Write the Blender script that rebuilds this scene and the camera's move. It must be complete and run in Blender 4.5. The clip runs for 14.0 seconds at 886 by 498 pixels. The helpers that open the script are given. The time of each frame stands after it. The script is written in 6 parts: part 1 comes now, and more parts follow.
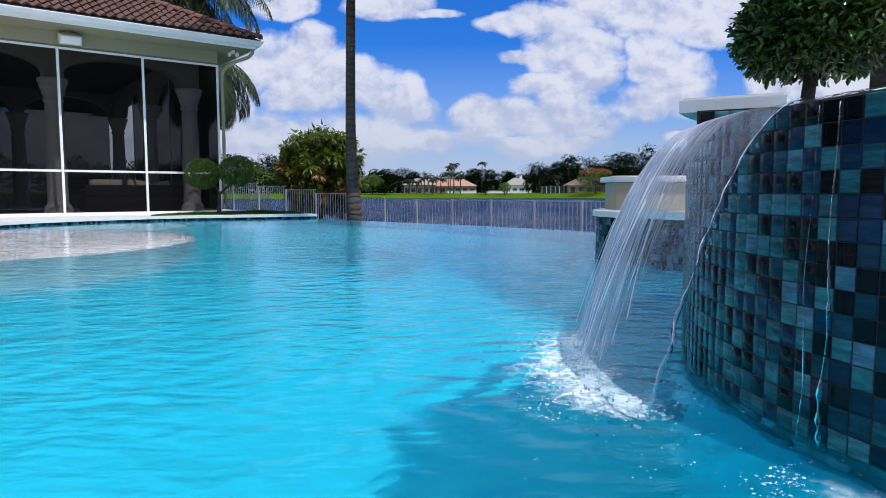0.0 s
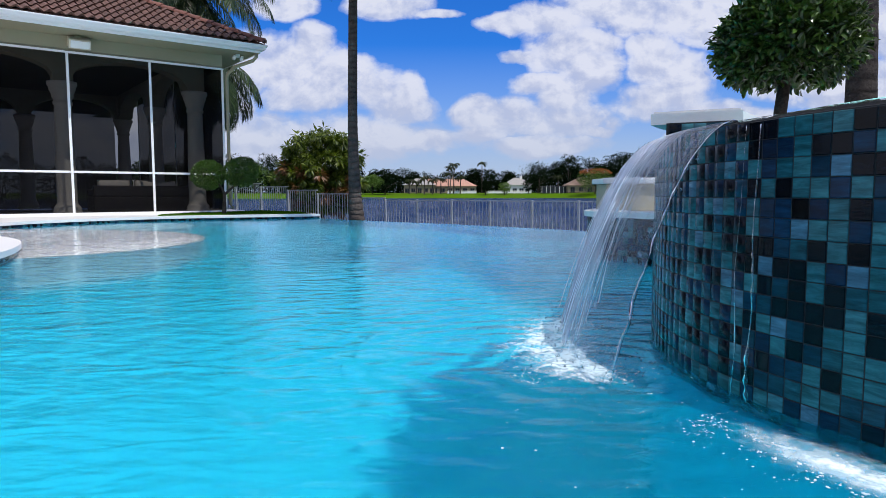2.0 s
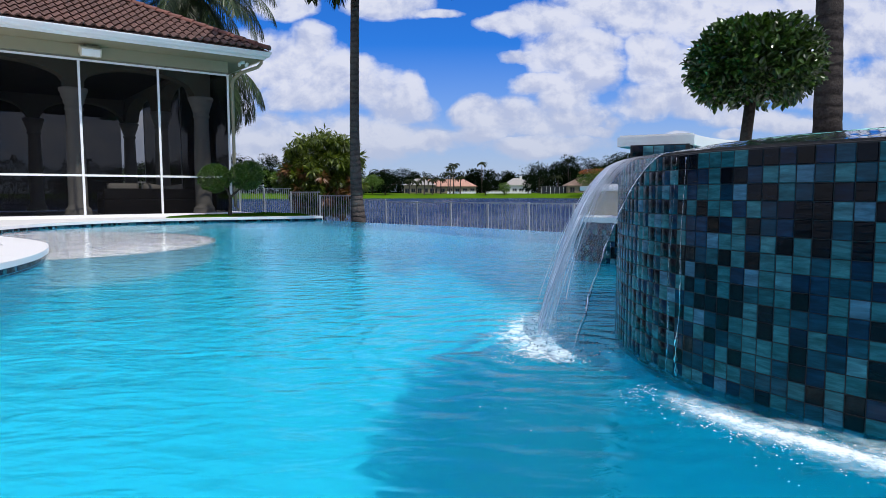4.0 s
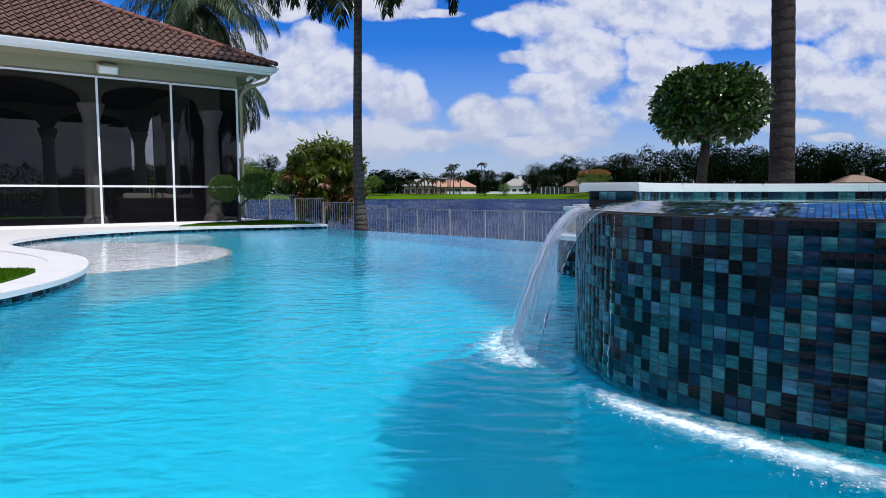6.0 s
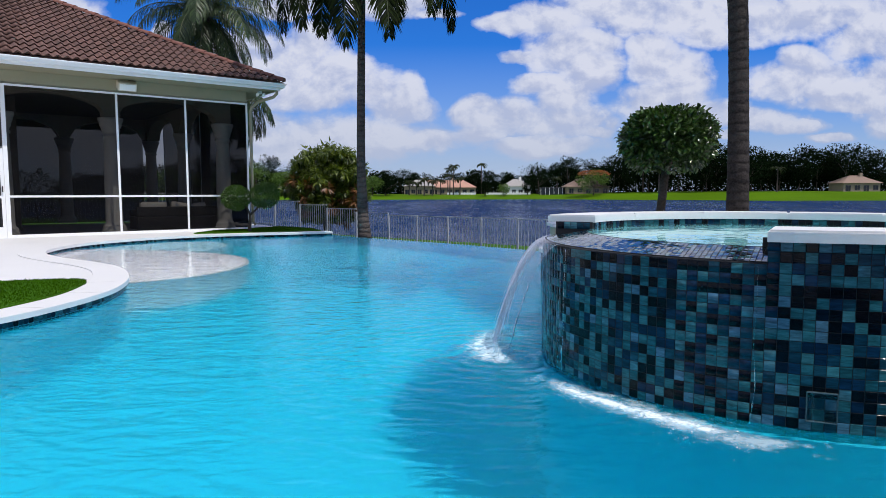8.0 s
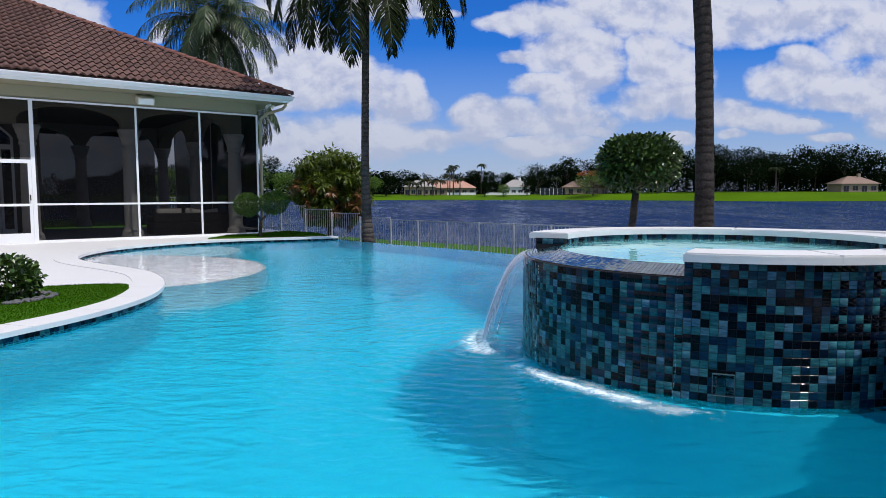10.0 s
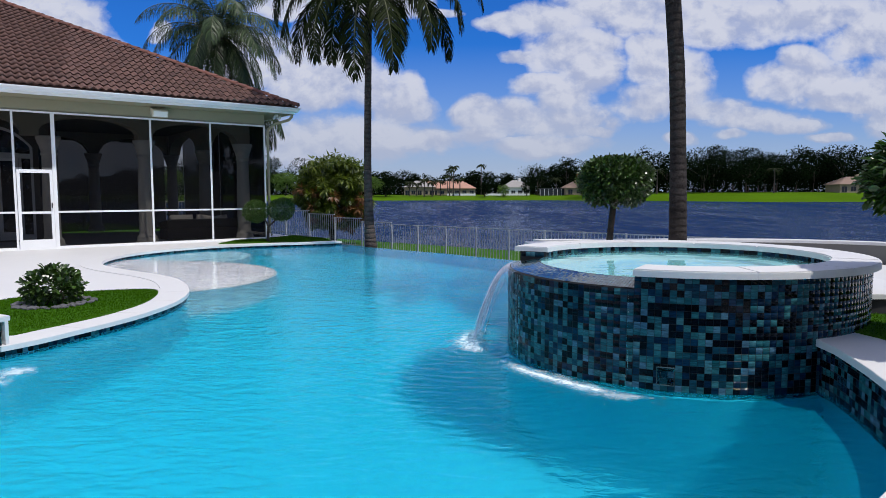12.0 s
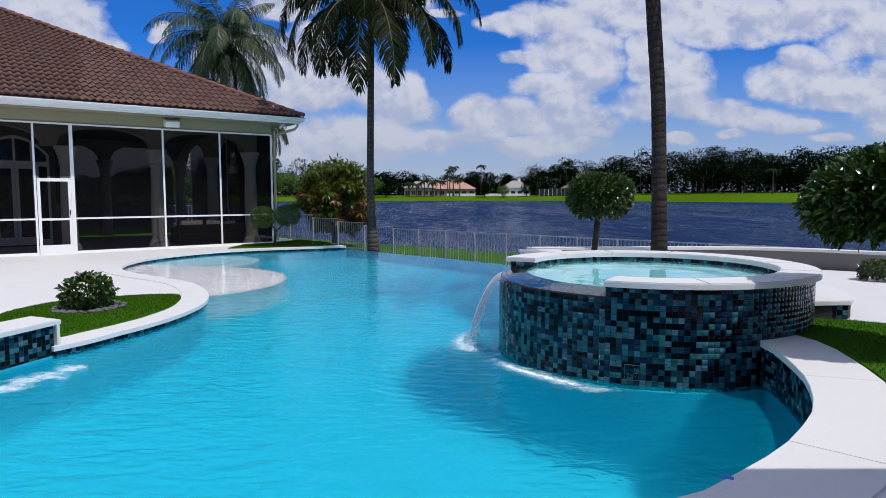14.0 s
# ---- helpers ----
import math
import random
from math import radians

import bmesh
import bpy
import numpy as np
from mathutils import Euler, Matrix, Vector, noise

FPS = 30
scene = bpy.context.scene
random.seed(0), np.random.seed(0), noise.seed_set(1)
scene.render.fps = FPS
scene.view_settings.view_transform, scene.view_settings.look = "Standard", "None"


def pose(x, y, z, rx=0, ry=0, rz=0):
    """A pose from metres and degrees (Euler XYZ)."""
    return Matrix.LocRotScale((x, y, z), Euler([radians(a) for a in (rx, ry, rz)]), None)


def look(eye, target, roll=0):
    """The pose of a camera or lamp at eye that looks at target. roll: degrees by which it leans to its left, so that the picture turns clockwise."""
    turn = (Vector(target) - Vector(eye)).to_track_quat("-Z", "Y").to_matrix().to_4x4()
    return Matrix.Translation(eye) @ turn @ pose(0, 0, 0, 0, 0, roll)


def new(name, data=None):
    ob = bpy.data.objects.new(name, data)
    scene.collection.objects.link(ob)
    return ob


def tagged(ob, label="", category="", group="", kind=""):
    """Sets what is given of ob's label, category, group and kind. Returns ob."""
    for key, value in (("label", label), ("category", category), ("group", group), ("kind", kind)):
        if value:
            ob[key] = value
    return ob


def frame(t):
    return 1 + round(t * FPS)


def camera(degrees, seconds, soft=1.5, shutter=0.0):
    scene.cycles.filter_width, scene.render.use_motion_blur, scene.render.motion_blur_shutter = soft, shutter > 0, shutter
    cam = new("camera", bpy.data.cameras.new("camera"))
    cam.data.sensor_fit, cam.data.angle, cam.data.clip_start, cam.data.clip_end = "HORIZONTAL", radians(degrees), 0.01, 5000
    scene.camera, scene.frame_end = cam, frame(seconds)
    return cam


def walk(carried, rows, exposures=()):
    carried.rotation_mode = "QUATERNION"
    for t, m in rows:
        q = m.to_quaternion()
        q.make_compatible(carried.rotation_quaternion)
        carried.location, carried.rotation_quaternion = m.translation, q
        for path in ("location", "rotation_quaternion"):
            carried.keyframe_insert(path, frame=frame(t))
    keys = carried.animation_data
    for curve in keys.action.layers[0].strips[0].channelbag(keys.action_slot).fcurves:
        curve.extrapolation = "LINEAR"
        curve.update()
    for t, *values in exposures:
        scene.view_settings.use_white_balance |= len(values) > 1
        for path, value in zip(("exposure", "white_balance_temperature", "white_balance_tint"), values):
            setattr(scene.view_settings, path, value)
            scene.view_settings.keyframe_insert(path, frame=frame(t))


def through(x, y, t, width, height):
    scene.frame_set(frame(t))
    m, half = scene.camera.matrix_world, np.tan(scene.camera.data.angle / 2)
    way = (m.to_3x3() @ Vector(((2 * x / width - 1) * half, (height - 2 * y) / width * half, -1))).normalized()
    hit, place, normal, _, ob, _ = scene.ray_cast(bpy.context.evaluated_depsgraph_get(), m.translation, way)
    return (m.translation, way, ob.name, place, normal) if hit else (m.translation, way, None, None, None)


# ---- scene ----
# World: x to the right, y ahead, z up; z = 0 is the pool's water.
cam = camera(67.61, 14.0, soft=0.65)
PITCH, ROLL = -4.792, 0.094
ROWS = [
    (0.0, 0.0, 0.0, 0.5683), (0.5, -0.0012, -0.0780, 0.5703), (1.0, -0.0005, -0.1630, 0.5727), (1.5, -0.0002, -0.2555, 0.5762),
    (2.0, 0.0010, -0.3550, 0.5794), (2.5, 0.0045, -0.4610, 0.5834), (3.0, 0.0080, -0.5700, 0.5908), (5.5, 0.0517, -1.4016, 0.8044),
    (6.0, 0.0572, -1.6366, 0.8748), (6.5, 0.0669, -1.8799, 0.9457), (7.0, 0.0775, -2.1299, 1.0145), (7.5, 0.0888, -2.3841, 1.0690),
    (8.0, 0.0979, -2.6363, 1.1120), (10.5, 0.1200, -3.9216, 1.3616), (11.0, 0.1335, -4.1624, 1.4106), (11.5, 0.1445, -4.3965, 1.4630),
    (12.0, 0.1496, -4.6170, 1.5204), (12.5, 0.1528, -4.8289, 1.5740), (13.0, 0.1560, -5.0414, 1.6240), (13.5, 0.1610, -5.2510, 1.6740),
    (14.0, 0.1645, -5.4600, 1.7211),
]
walk(cam, [(t, pose(x, y, z, 90 + PITCH, ROLL, 0)) for t, x, y, z in ROWS], exposures=[(0.0, -0.23), (8.0, -0.34), (14.0, -0.50)])

# ---- light ----
SUN_AZ, SUN_EL = -38.0, 63.0          # degrees from +x towards +y, and above the horizon
az, el = radians(SUN_AZ), radians(SUN_EL)
TO_SUN = Vector((math.cos(az) * math.cos(el), math.sin(az) * math.cos(el), math.sin(el)))
sun = new("sun", bpy.data.lights.new("sun", "SUN"))
sun.data.energy, sun.data.angle, sun.data.color = 5.0, radians(0.53), (1.0, 0.96, 0.9)
sun.matrix_world = look(TO_SUN * 100, (0, 0, 0))


def link(tree, a, b):
    tree.links.new(a, b)


class Nodes:
    """Short hand for a node tree."""

    def __init__(self, tree):
        self.tree = tree
        tree.nodes.clear()

    def add(self, kind, **values):
        node = self.tree.nodes.new(kind)
        for key, value in values.items():
            self.put(node.inputs[key], value)
        return node

    def put(self, socket, value):
        if isinstance(value, bpy.types.NodeSocket):
            self.tree.links.new(value, socket)
        else:
            socket.default_value = value

    def math(self, op, a, b=0.0, c=0.0, clamp=False):
        n = self.tree.nodes.new("ShaderNodeMath")
        n.operation, n.use_clamp = op, clamp
        for i, v in enumerate((a, b, c)):
            self.put(n.inputs[i], v)
        return n.outputs[0]

    def vmath(self, op, a, b=(0, 0, 0)):
        n = self.tree.nodes.new("ShaderNodeVectorMath")
        n.operation = op
        self.put(n.inputs[0], a)
        self.put(n.inputs[1], b)
        return n.outputs["Value"] if op in ("DOT_PRODUCT", "LENGTH", "DISTANCE") else n.outputs["Vector"]

    def mix(self, fac, a, b, blend="MIX"):
        n = self.tree.nodes.new("ShaderNodeMix")
        n.data_type, n.blend_type = "RGBA", blend
        self.put(n.inputs[0], fac)
        self.put(n.inputs[6], a)
        self.put(n.inputs[7], b)
        return n.outputs[2]

    def noise(self, vec, scale, detail=4.0, rough=0.55, dist=0.0):
        n = self.tree.nodes.new("ShaderNodeTexNoise")
        self.put(n.inputs["Vector"], vec)
        n.inputs["Scale"].default_value, n.inputs["Detail"].default_value = scale, detail
        n.inputs["Roughness"].default_value, n.inputs["Distortion"].default_value = rough, dist
        return n.outputs["Fac"]

    def ramp(self, fac, *stops, smooth=False):
        n = self.tree.nodes.new("ShaderNodeValToRGB")
        self.put(n.inputs[0], fac)
        e = n.color_ramp.elements
        n.color_ramp.interpolation = "EASE" if smooth else "LINEAR"
        while len(e) < len(stops):
            e.new(0.5)
        for el_, (p, col) in zip(e, stops):
            el_.position, el_.color = p, (*col, 1) if len(col) == 3 else col
        return n.outputs[0]


def c4(r, g, b):
    return (r, g, b, 1.0)


# sky: clear Florida blue with a field of cumulus
world = bpy.data.worlds.new("world")
scene.world = world
world.use_nodes = True
W = Nodes(world.node_tree)
sky = W.add("ShaderNodeTexSky")
sky.sky_type = "NISHITA"
sky.sun_disc, sky.sun_elevation, sky.sun_rotation = False, el, radians(90 - SUN_AZ)
sky.air_density, sky.dust_density, sky.ozone_density = 1.0, 0.3, 3.0
co = W.add("ShaderNodeTexCoord").outputs["Generated"]
sep = W.add("ShaderNodeSeparateXYZ", Vector=co)
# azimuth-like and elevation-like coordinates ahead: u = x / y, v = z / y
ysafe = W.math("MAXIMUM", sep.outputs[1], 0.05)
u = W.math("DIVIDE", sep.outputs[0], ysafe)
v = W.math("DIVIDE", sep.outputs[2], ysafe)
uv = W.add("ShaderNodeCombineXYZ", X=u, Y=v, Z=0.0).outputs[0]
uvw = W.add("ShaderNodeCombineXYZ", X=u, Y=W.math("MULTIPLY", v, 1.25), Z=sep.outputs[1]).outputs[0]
billow = W.noise(uvw, 17.0, 9.0, 0.56, 0.15)
billow_up = W.noise(W.vmath("ADD", uvw, (0.008, 0.016, 0.0)), 17.0, 9.0, 0.56, 0.15)
warp = W.add("ShaderNodeTexNoise", Vector=uvw, Scale=9.0, Detail=4.0).outputs["Color"]
warp = W.add("ShaderNodeSeparateColor", Color=warp)
uu = W.math("ADD", u, W.math("MULTIPLY", W.math("SUBTRACT", warp.outputs[0], 0.5), 0.055))
vv = W.math("ADD", v, W.math("MULTIPLY", W.math("SUBTRACT", warp.outputs[1], 0.5), 0.040))
far_field = W.noise(W.vmath("MULTIPLY", co, (1, 1, 1.8)), 2.6, 7.0, 0.55)


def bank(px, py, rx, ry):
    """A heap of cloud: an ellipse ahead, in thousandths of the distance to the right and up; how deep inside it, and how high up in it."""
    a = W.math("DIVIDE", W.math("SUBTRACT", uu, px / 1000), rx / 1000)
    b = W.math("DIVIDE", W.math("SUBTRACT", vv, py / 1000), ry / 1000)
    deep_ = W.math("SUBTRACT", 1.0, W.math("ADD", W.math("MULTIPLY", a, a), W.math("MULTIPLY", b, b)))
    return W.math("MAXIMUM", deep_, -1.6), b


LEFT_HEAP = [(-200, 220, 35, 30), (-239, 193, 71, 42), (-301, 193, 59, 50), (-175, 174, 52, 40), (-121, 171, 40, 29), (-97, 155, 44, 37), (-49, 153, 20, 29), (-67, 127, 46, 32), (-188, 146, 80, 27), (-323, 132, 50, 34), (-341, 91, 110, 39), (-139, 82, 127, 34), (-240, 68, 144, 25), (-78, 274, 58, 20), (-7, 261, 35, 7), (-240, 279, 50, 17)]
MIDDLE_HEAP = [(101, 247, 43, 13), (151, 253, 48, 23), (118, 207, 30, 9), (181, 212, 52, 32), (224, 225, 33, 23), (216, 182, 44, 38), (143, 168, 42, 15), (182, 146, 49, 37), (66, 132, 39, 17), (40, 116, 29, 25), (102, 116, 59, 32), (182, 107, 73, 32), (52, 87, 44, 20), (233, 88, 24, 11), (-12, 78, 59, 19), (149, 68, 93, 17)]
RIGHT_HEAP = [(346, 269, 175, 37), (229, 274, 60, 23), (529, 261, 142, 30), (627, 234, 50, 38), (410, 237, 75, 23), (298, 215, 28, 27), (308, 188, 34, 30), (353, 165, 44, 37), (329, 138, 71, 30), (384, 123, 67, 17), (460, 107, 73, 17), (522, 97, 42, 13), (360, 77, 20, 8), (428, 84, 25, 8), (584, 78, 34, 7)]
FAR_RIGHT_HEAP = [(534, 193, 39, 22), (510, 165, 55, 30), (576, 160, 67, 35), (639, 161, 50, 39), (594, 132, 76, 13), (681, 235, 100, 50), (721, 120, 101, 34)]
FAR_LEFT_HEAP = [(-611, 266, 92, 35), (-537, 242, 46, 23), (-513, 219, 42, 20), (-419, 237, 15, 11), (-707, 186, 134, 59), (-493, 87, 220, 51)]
dens = tall_ = mass = None
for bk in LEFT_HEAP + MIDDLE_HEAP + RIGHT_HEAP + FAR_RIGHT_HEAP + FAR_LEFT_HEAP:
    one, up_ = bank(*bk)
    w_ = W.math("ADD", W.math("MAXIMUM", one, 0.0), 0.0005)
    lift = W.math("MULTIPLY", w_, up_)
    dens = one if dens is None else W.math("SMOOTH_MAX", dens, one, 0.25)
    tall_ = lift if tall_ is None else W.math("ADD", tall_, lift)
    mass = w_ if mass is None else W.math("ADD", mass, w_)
upper = W.math("DIVIDE", tall_, mass)
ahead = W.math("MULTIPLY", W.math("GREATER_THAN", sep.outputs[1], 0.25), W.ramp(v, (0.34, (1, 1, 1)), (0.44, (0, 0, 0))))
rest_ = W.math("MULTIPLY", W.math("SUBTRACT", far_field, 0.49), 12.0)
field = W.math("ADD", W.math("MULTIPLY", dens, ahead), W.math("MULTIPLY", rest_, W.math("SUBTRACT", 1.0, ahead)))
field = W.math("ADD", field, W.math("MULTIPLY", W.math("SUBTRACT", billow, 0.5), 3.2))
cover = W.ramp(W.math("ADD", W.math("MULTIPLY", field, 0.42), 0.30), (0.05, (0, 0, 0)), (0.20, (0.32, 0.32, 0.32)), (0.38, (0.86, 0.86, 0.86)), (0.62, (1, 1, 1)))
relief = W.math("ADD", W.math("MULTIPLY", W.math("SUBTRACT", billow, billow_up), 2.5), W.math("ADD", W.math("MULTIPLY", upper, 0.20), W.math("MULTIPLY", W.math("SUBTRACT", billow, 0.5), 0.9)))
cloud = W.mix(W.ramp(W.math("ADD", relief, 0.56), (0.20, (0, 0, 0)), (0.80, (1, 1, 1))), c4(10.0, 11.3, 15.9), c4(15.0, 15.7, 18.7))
cloud = W.mix(W.ramp(W.math("MAXIMUM", v, 0.0), (0.06, (0.55, 0.55, 0.55)), (0.17, (0, 0, 0))), cloud, c4(10.2, 11.6, 14.9))
tinted = W.mix(1.0, sky.outputs[0], c4(0.30, 1.30, 3.05), "MULTIPLY")
hazy = W.mix(W.ramp(W.math("MAXIMUM", v, 0.0), (0.02, (0.92, 0.92, 0.92)), (0.07, (0.66, 0.66, 0.66)), (0.13, (0.30, 0.30, 0.30)), (0.22, (0, 0, 0))), tinted, c4(10.2, 11.9, 15.4))
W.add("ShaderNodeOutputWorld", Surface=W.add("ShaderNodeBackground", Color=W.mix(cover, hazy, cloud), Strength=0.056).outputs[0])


# ---- mesh helpers ----
def obj(name, bm, material=None, parent=None, label="", smooth=False):
    me = bpy.data.meshes.new(name)
    bm.to_mesh(me)
    bm.free()
    if smooth:
        for poly in me.polygons:
            poly.use_smooth = True
    if material:
        me.materials.append(material)
    ob = new(name, me)
    if parent is not None:
        ob.parent = parent
    if label:
        tagged(ob, label)
    return ob


def part(name, bm, material, parent, label="", smooth=False):
    return obj(name, bm, material, parent, label, smooth)


def thing(name, label, category, m=None, group="", kind=""):
    e = new(name)
    e.empty_display_size = 0.2
    if m is not None:
        e.matrix_world = m
    return tagged(e, label, category, group, kind)


def box(bm, x0, x1, y0, y1, z0, z1, bevel=0.0, m=None):
    r = bmesh.ops.create_cube(bm, size=1.0)
    vs = r["verts"]
    for vtx in vs:
        vtx.co = Vector(((x0 + x1) / 2 + vtx.co.x * (x1 - x0), (y0 + y1) / 2 + vtx.co.y * (y1 - y0), (z0 + z1) / 2 + vtx.co.z * (z1 - z0)))
    if bevel:
        es = list({e for vtx in vs for e in vtx.link_edges})
        res = bmesh.ops.bevel(bm, geom=es, offset=bevel, segments=2, affect="EDGES", profile=0.6)
        vs = list({w for fc in res["faces"] for w in fc.verts} | {w for w in vs if w.is_valid})
    if m is not None:
        bmesh.ops.transform(bm, matrix=m, verts=vs)
    return bm


def boxes(*args, bevel=0.0):
    bm = bmesh.new()
    for a in args:
        box(bm, *a, bevel=bevel)
    return bm


def lathe(profile, seg=20, bm=None, m=None):
    """Turned body from (radius, z) pairs."""
    bm = bm or bmesh.new()
    rings = []
    for r, z in profile:
        rings.append([bm.verts.new((r * math.cos(2 * math.pi * k / seg), r * math.sin(2 * math.pi * k / seg), z)) for k in range(seg)])
    for a, b in zip(rings, rings[1:]):
        for k in range(seg):
            bm.faces.new((a[k], a[(k + 1) % seg], b[(k + 1) % seg], b[k]))
    bm.faces.new(rings[0][::-1])
    bm.faces.new(rings[-1])
    if m is not None:
        bmesh.ops.transform(bm, matrix=m, verts=[w for ring in rings for w in ring])
    return bm


def tube(bm, pts, radii, seg=8, cap=True):
    """A round tube along points."""
    rings = []
    for i, p in enumerate(pts):
        a = pts[max(i - 1, 0)]
        b = pts[min(i + 1, len(pts) - 1)]
        d = (Vector(b) - Vector(a)).normalized()
        side = d.cross(Vector((0, 0, 1)) if abs(d.z) < 0.95 else Vector((0, 1, 0))).normalized()
        up = side.cross(d)
        r = radii[i] if hasattr(radii, "__len__") else radii
        rings.append([bm.verts.new(Vector(p) + side * (r * math.cos(2 * math.pi * k / seg)) + up * (r * math.sin(2 * math.pi * k / seg))) for k in range(seg)])
    for a, b in zip(rings, rings[1:]):
        for k in range(seg):
            bm.faces.new((a[k], a[(k + 1) % seg], b[(k + 1) % seg], b[k]))
    if cap:
        bm.faces.new(rings[0][::-1])
        bm.faces.new(rings[-1])
    return bm


def spline(points, n=8):
    """Catmull-Rom through 2D or 3D points."""
    pts = [Vector(p) for p in points]
    out = []
    for i in range(len(pts) - 1):
        p0, p1, p2, p3 = pts[max(i - 1, 0)], pts[i], pts[i + 1], pts[min(i + 2, len(pts) - 1)]
        for k in range(n):
            t = k / n
            out.append(0.5 * ((2 * p1) + (p2 - p0) * t + (2 * p0 - 5 * p1 + 4 * p2 - p3) * t * t + (3 * p1 - p0 - 3 * p2 + p3) * t ** 3))
    out.append(pts[-1])
    return out


def slab(outline, z0, z1, bevel=0.0):
    """An upright prism over a 2D outline."""
    bm = bmesh.new()
    fc = bm.faces.new([bm.verts.new((p[0], p[1], z1)) for p in outline])
    if fc.normal.z < 0 or sum(a[0] * b[1] - b[0] * a[1] for a, b in zip(outline, list(outline[1:]) + [outline[0]])) < 0:
        fc.normal_flip()
    low = bmesh.ops.extrude_face_region(bm, geom=[fc])
    vs = [g for g in low["geom"] if isinstance(g, bmesh.types.BMVert)]
    bmesh.ops.translate(bm, verts=vs, vec=(0, 0, z0 - z1))
    bmesh.ops.recalc_face_normals(bm, faces=bm.faces)
    if bevel:
        es = [e for e in bm.edges if abs(e.verts[0].co.z - z1) < 1e-6 and abs(e.verts[1].co.z - z1) < 1e-6]
        bmesh.ops.bevel(bm, geom=es, offset=bevel, segments=2, affect="EDGES")
    bmesh.ops.triangulate(bm, faces=[fc for fc in bm.faces if len(fc.verts) > 4])
    return bm


def offset_line(pts, d):
    """The 2D line shifted to its left by d."""
    out = []
    for i, p in enumerate(pts):
        a, b = Vector(pts[max(i - 1, 0)][:2]), Vector(pts[min(i + 1, len(pts) - 1)][:2])
        t = (b - a).normalized()
        out.append(Vector((p[0] - t.y * d, p[1] + t.x * d)))
    return out


# ---- materials ----
def surface(name, colour, rough=0.5, metal=0.0, grain=40.0, vary=0.12, bump=0.05, stain=1.2, spec=0.5, random=0.0, coat=0.0):
    """A plain surface with variation at two scales."""
    mat = bpy.data.materials.new(name)
    mat.use_nodes = True
    N = Nodes(mat.node_tree)
    pos = N.add("ShaderNodeTexCoord").outputs["Object"]
    fine, wide = N.noise(pos, grain, 5.0), N.noise(pos, stain, 4.0)
    k = N.math("ADD", N.math("MULTIPLY", N.math("SUBTRACT", fine, 0.5), vary), N.math("MULTIPLY", N.math("SUBTRACT", wide, 0.5), vary * 1.4))
    if random:
        rnd = N.add("ShaderNodeObjectInfo").outputs["Random"]
        k = N.math("ADD", k, N.math("MULTIPLY", N.math("SUBTRACT", rnd, 0.5), random))
    k = N.math("ADD", k, 1.0)
    col = N.mix(1.0, c4(*colour), N.add("ShaderNodeCombineXYZ", X=k, Y=k, Z=k).outputs[0], "MULTIPLY")
    bmp = N.add("ShaderNodeBump", Strength=bump, Distance=0.01, Height=fine).outputs[0]
    b = N.add("ShaderNodeBsdfPrincipled", **{"Base Color": col, "Roughness": N.math("ADD", rough, N.math("MULTIPLY", N.math("SUBTRACT", wide, 0.5), 0.2)), "Metallic": metal, "Normal": bmp, "Specular IOR Level": spec, "Coat Weight": coat})
    N.add("ShaderNodeOutputMaterial", Surface=b.outputs[0])
    return mat
STONE = surface("white_stone", (0.63, 0.62, 0.615), 0.55, grain=60, vary=0.10, bump=0.08, stain=0.8)
DECKING = surface("white_paver", (0.61, 0.60, 0.595), 0.6, grain=45, vary=0.12, bump=0.10, stain=0.5, random=0.05)
STUCCO = surface("cream_stucco", (0.34, 0.31, 0.225), 0.85, grain=120, vary=0.10, bump=0.35)
SOFFIT = surface("cream_paint", (0.31, 0.285, 0.19), 0.7, grain=30, vary=0.06, bump=0.03)
WHITE = surface("white_enamel", (0.80, 0.80, 0.79), 0.35, grain=20, vary=0.05, bump=0.02)
COLUMN = surface("cast_stone", (0.66, 0.62, 0.55), 0.8, grain=70, vary=0.14, bump=0.15)
GROUT = surface("grey_grout", (0.010, 0.011, 0.013), 0.8, grain=150, vary=0.3, bump=0.1)
LAWN = surface("lawn_soil", (0.035, 0.10, 0.006), 0.9, spec=0.05, grain=90, vary=0.7, bump=0.4, stain=0.25)
FARLAWN = surface("far_lawn", (0.060, 0.125, 0.003), 0.9, spec=0.03, grain=3, vary=0.5, bump=0.0, stain=0.05)
PARAPET = surface("grey_stucco", (0.17, 0.165, 0.155), 0.85, grain=100, vary=0.12, bump=0.25)
FENCEM = surface("white_aluminium", (0.52, 0.52, 0.52), 0.4, grain=30, vary=0.05, bump=0.01)


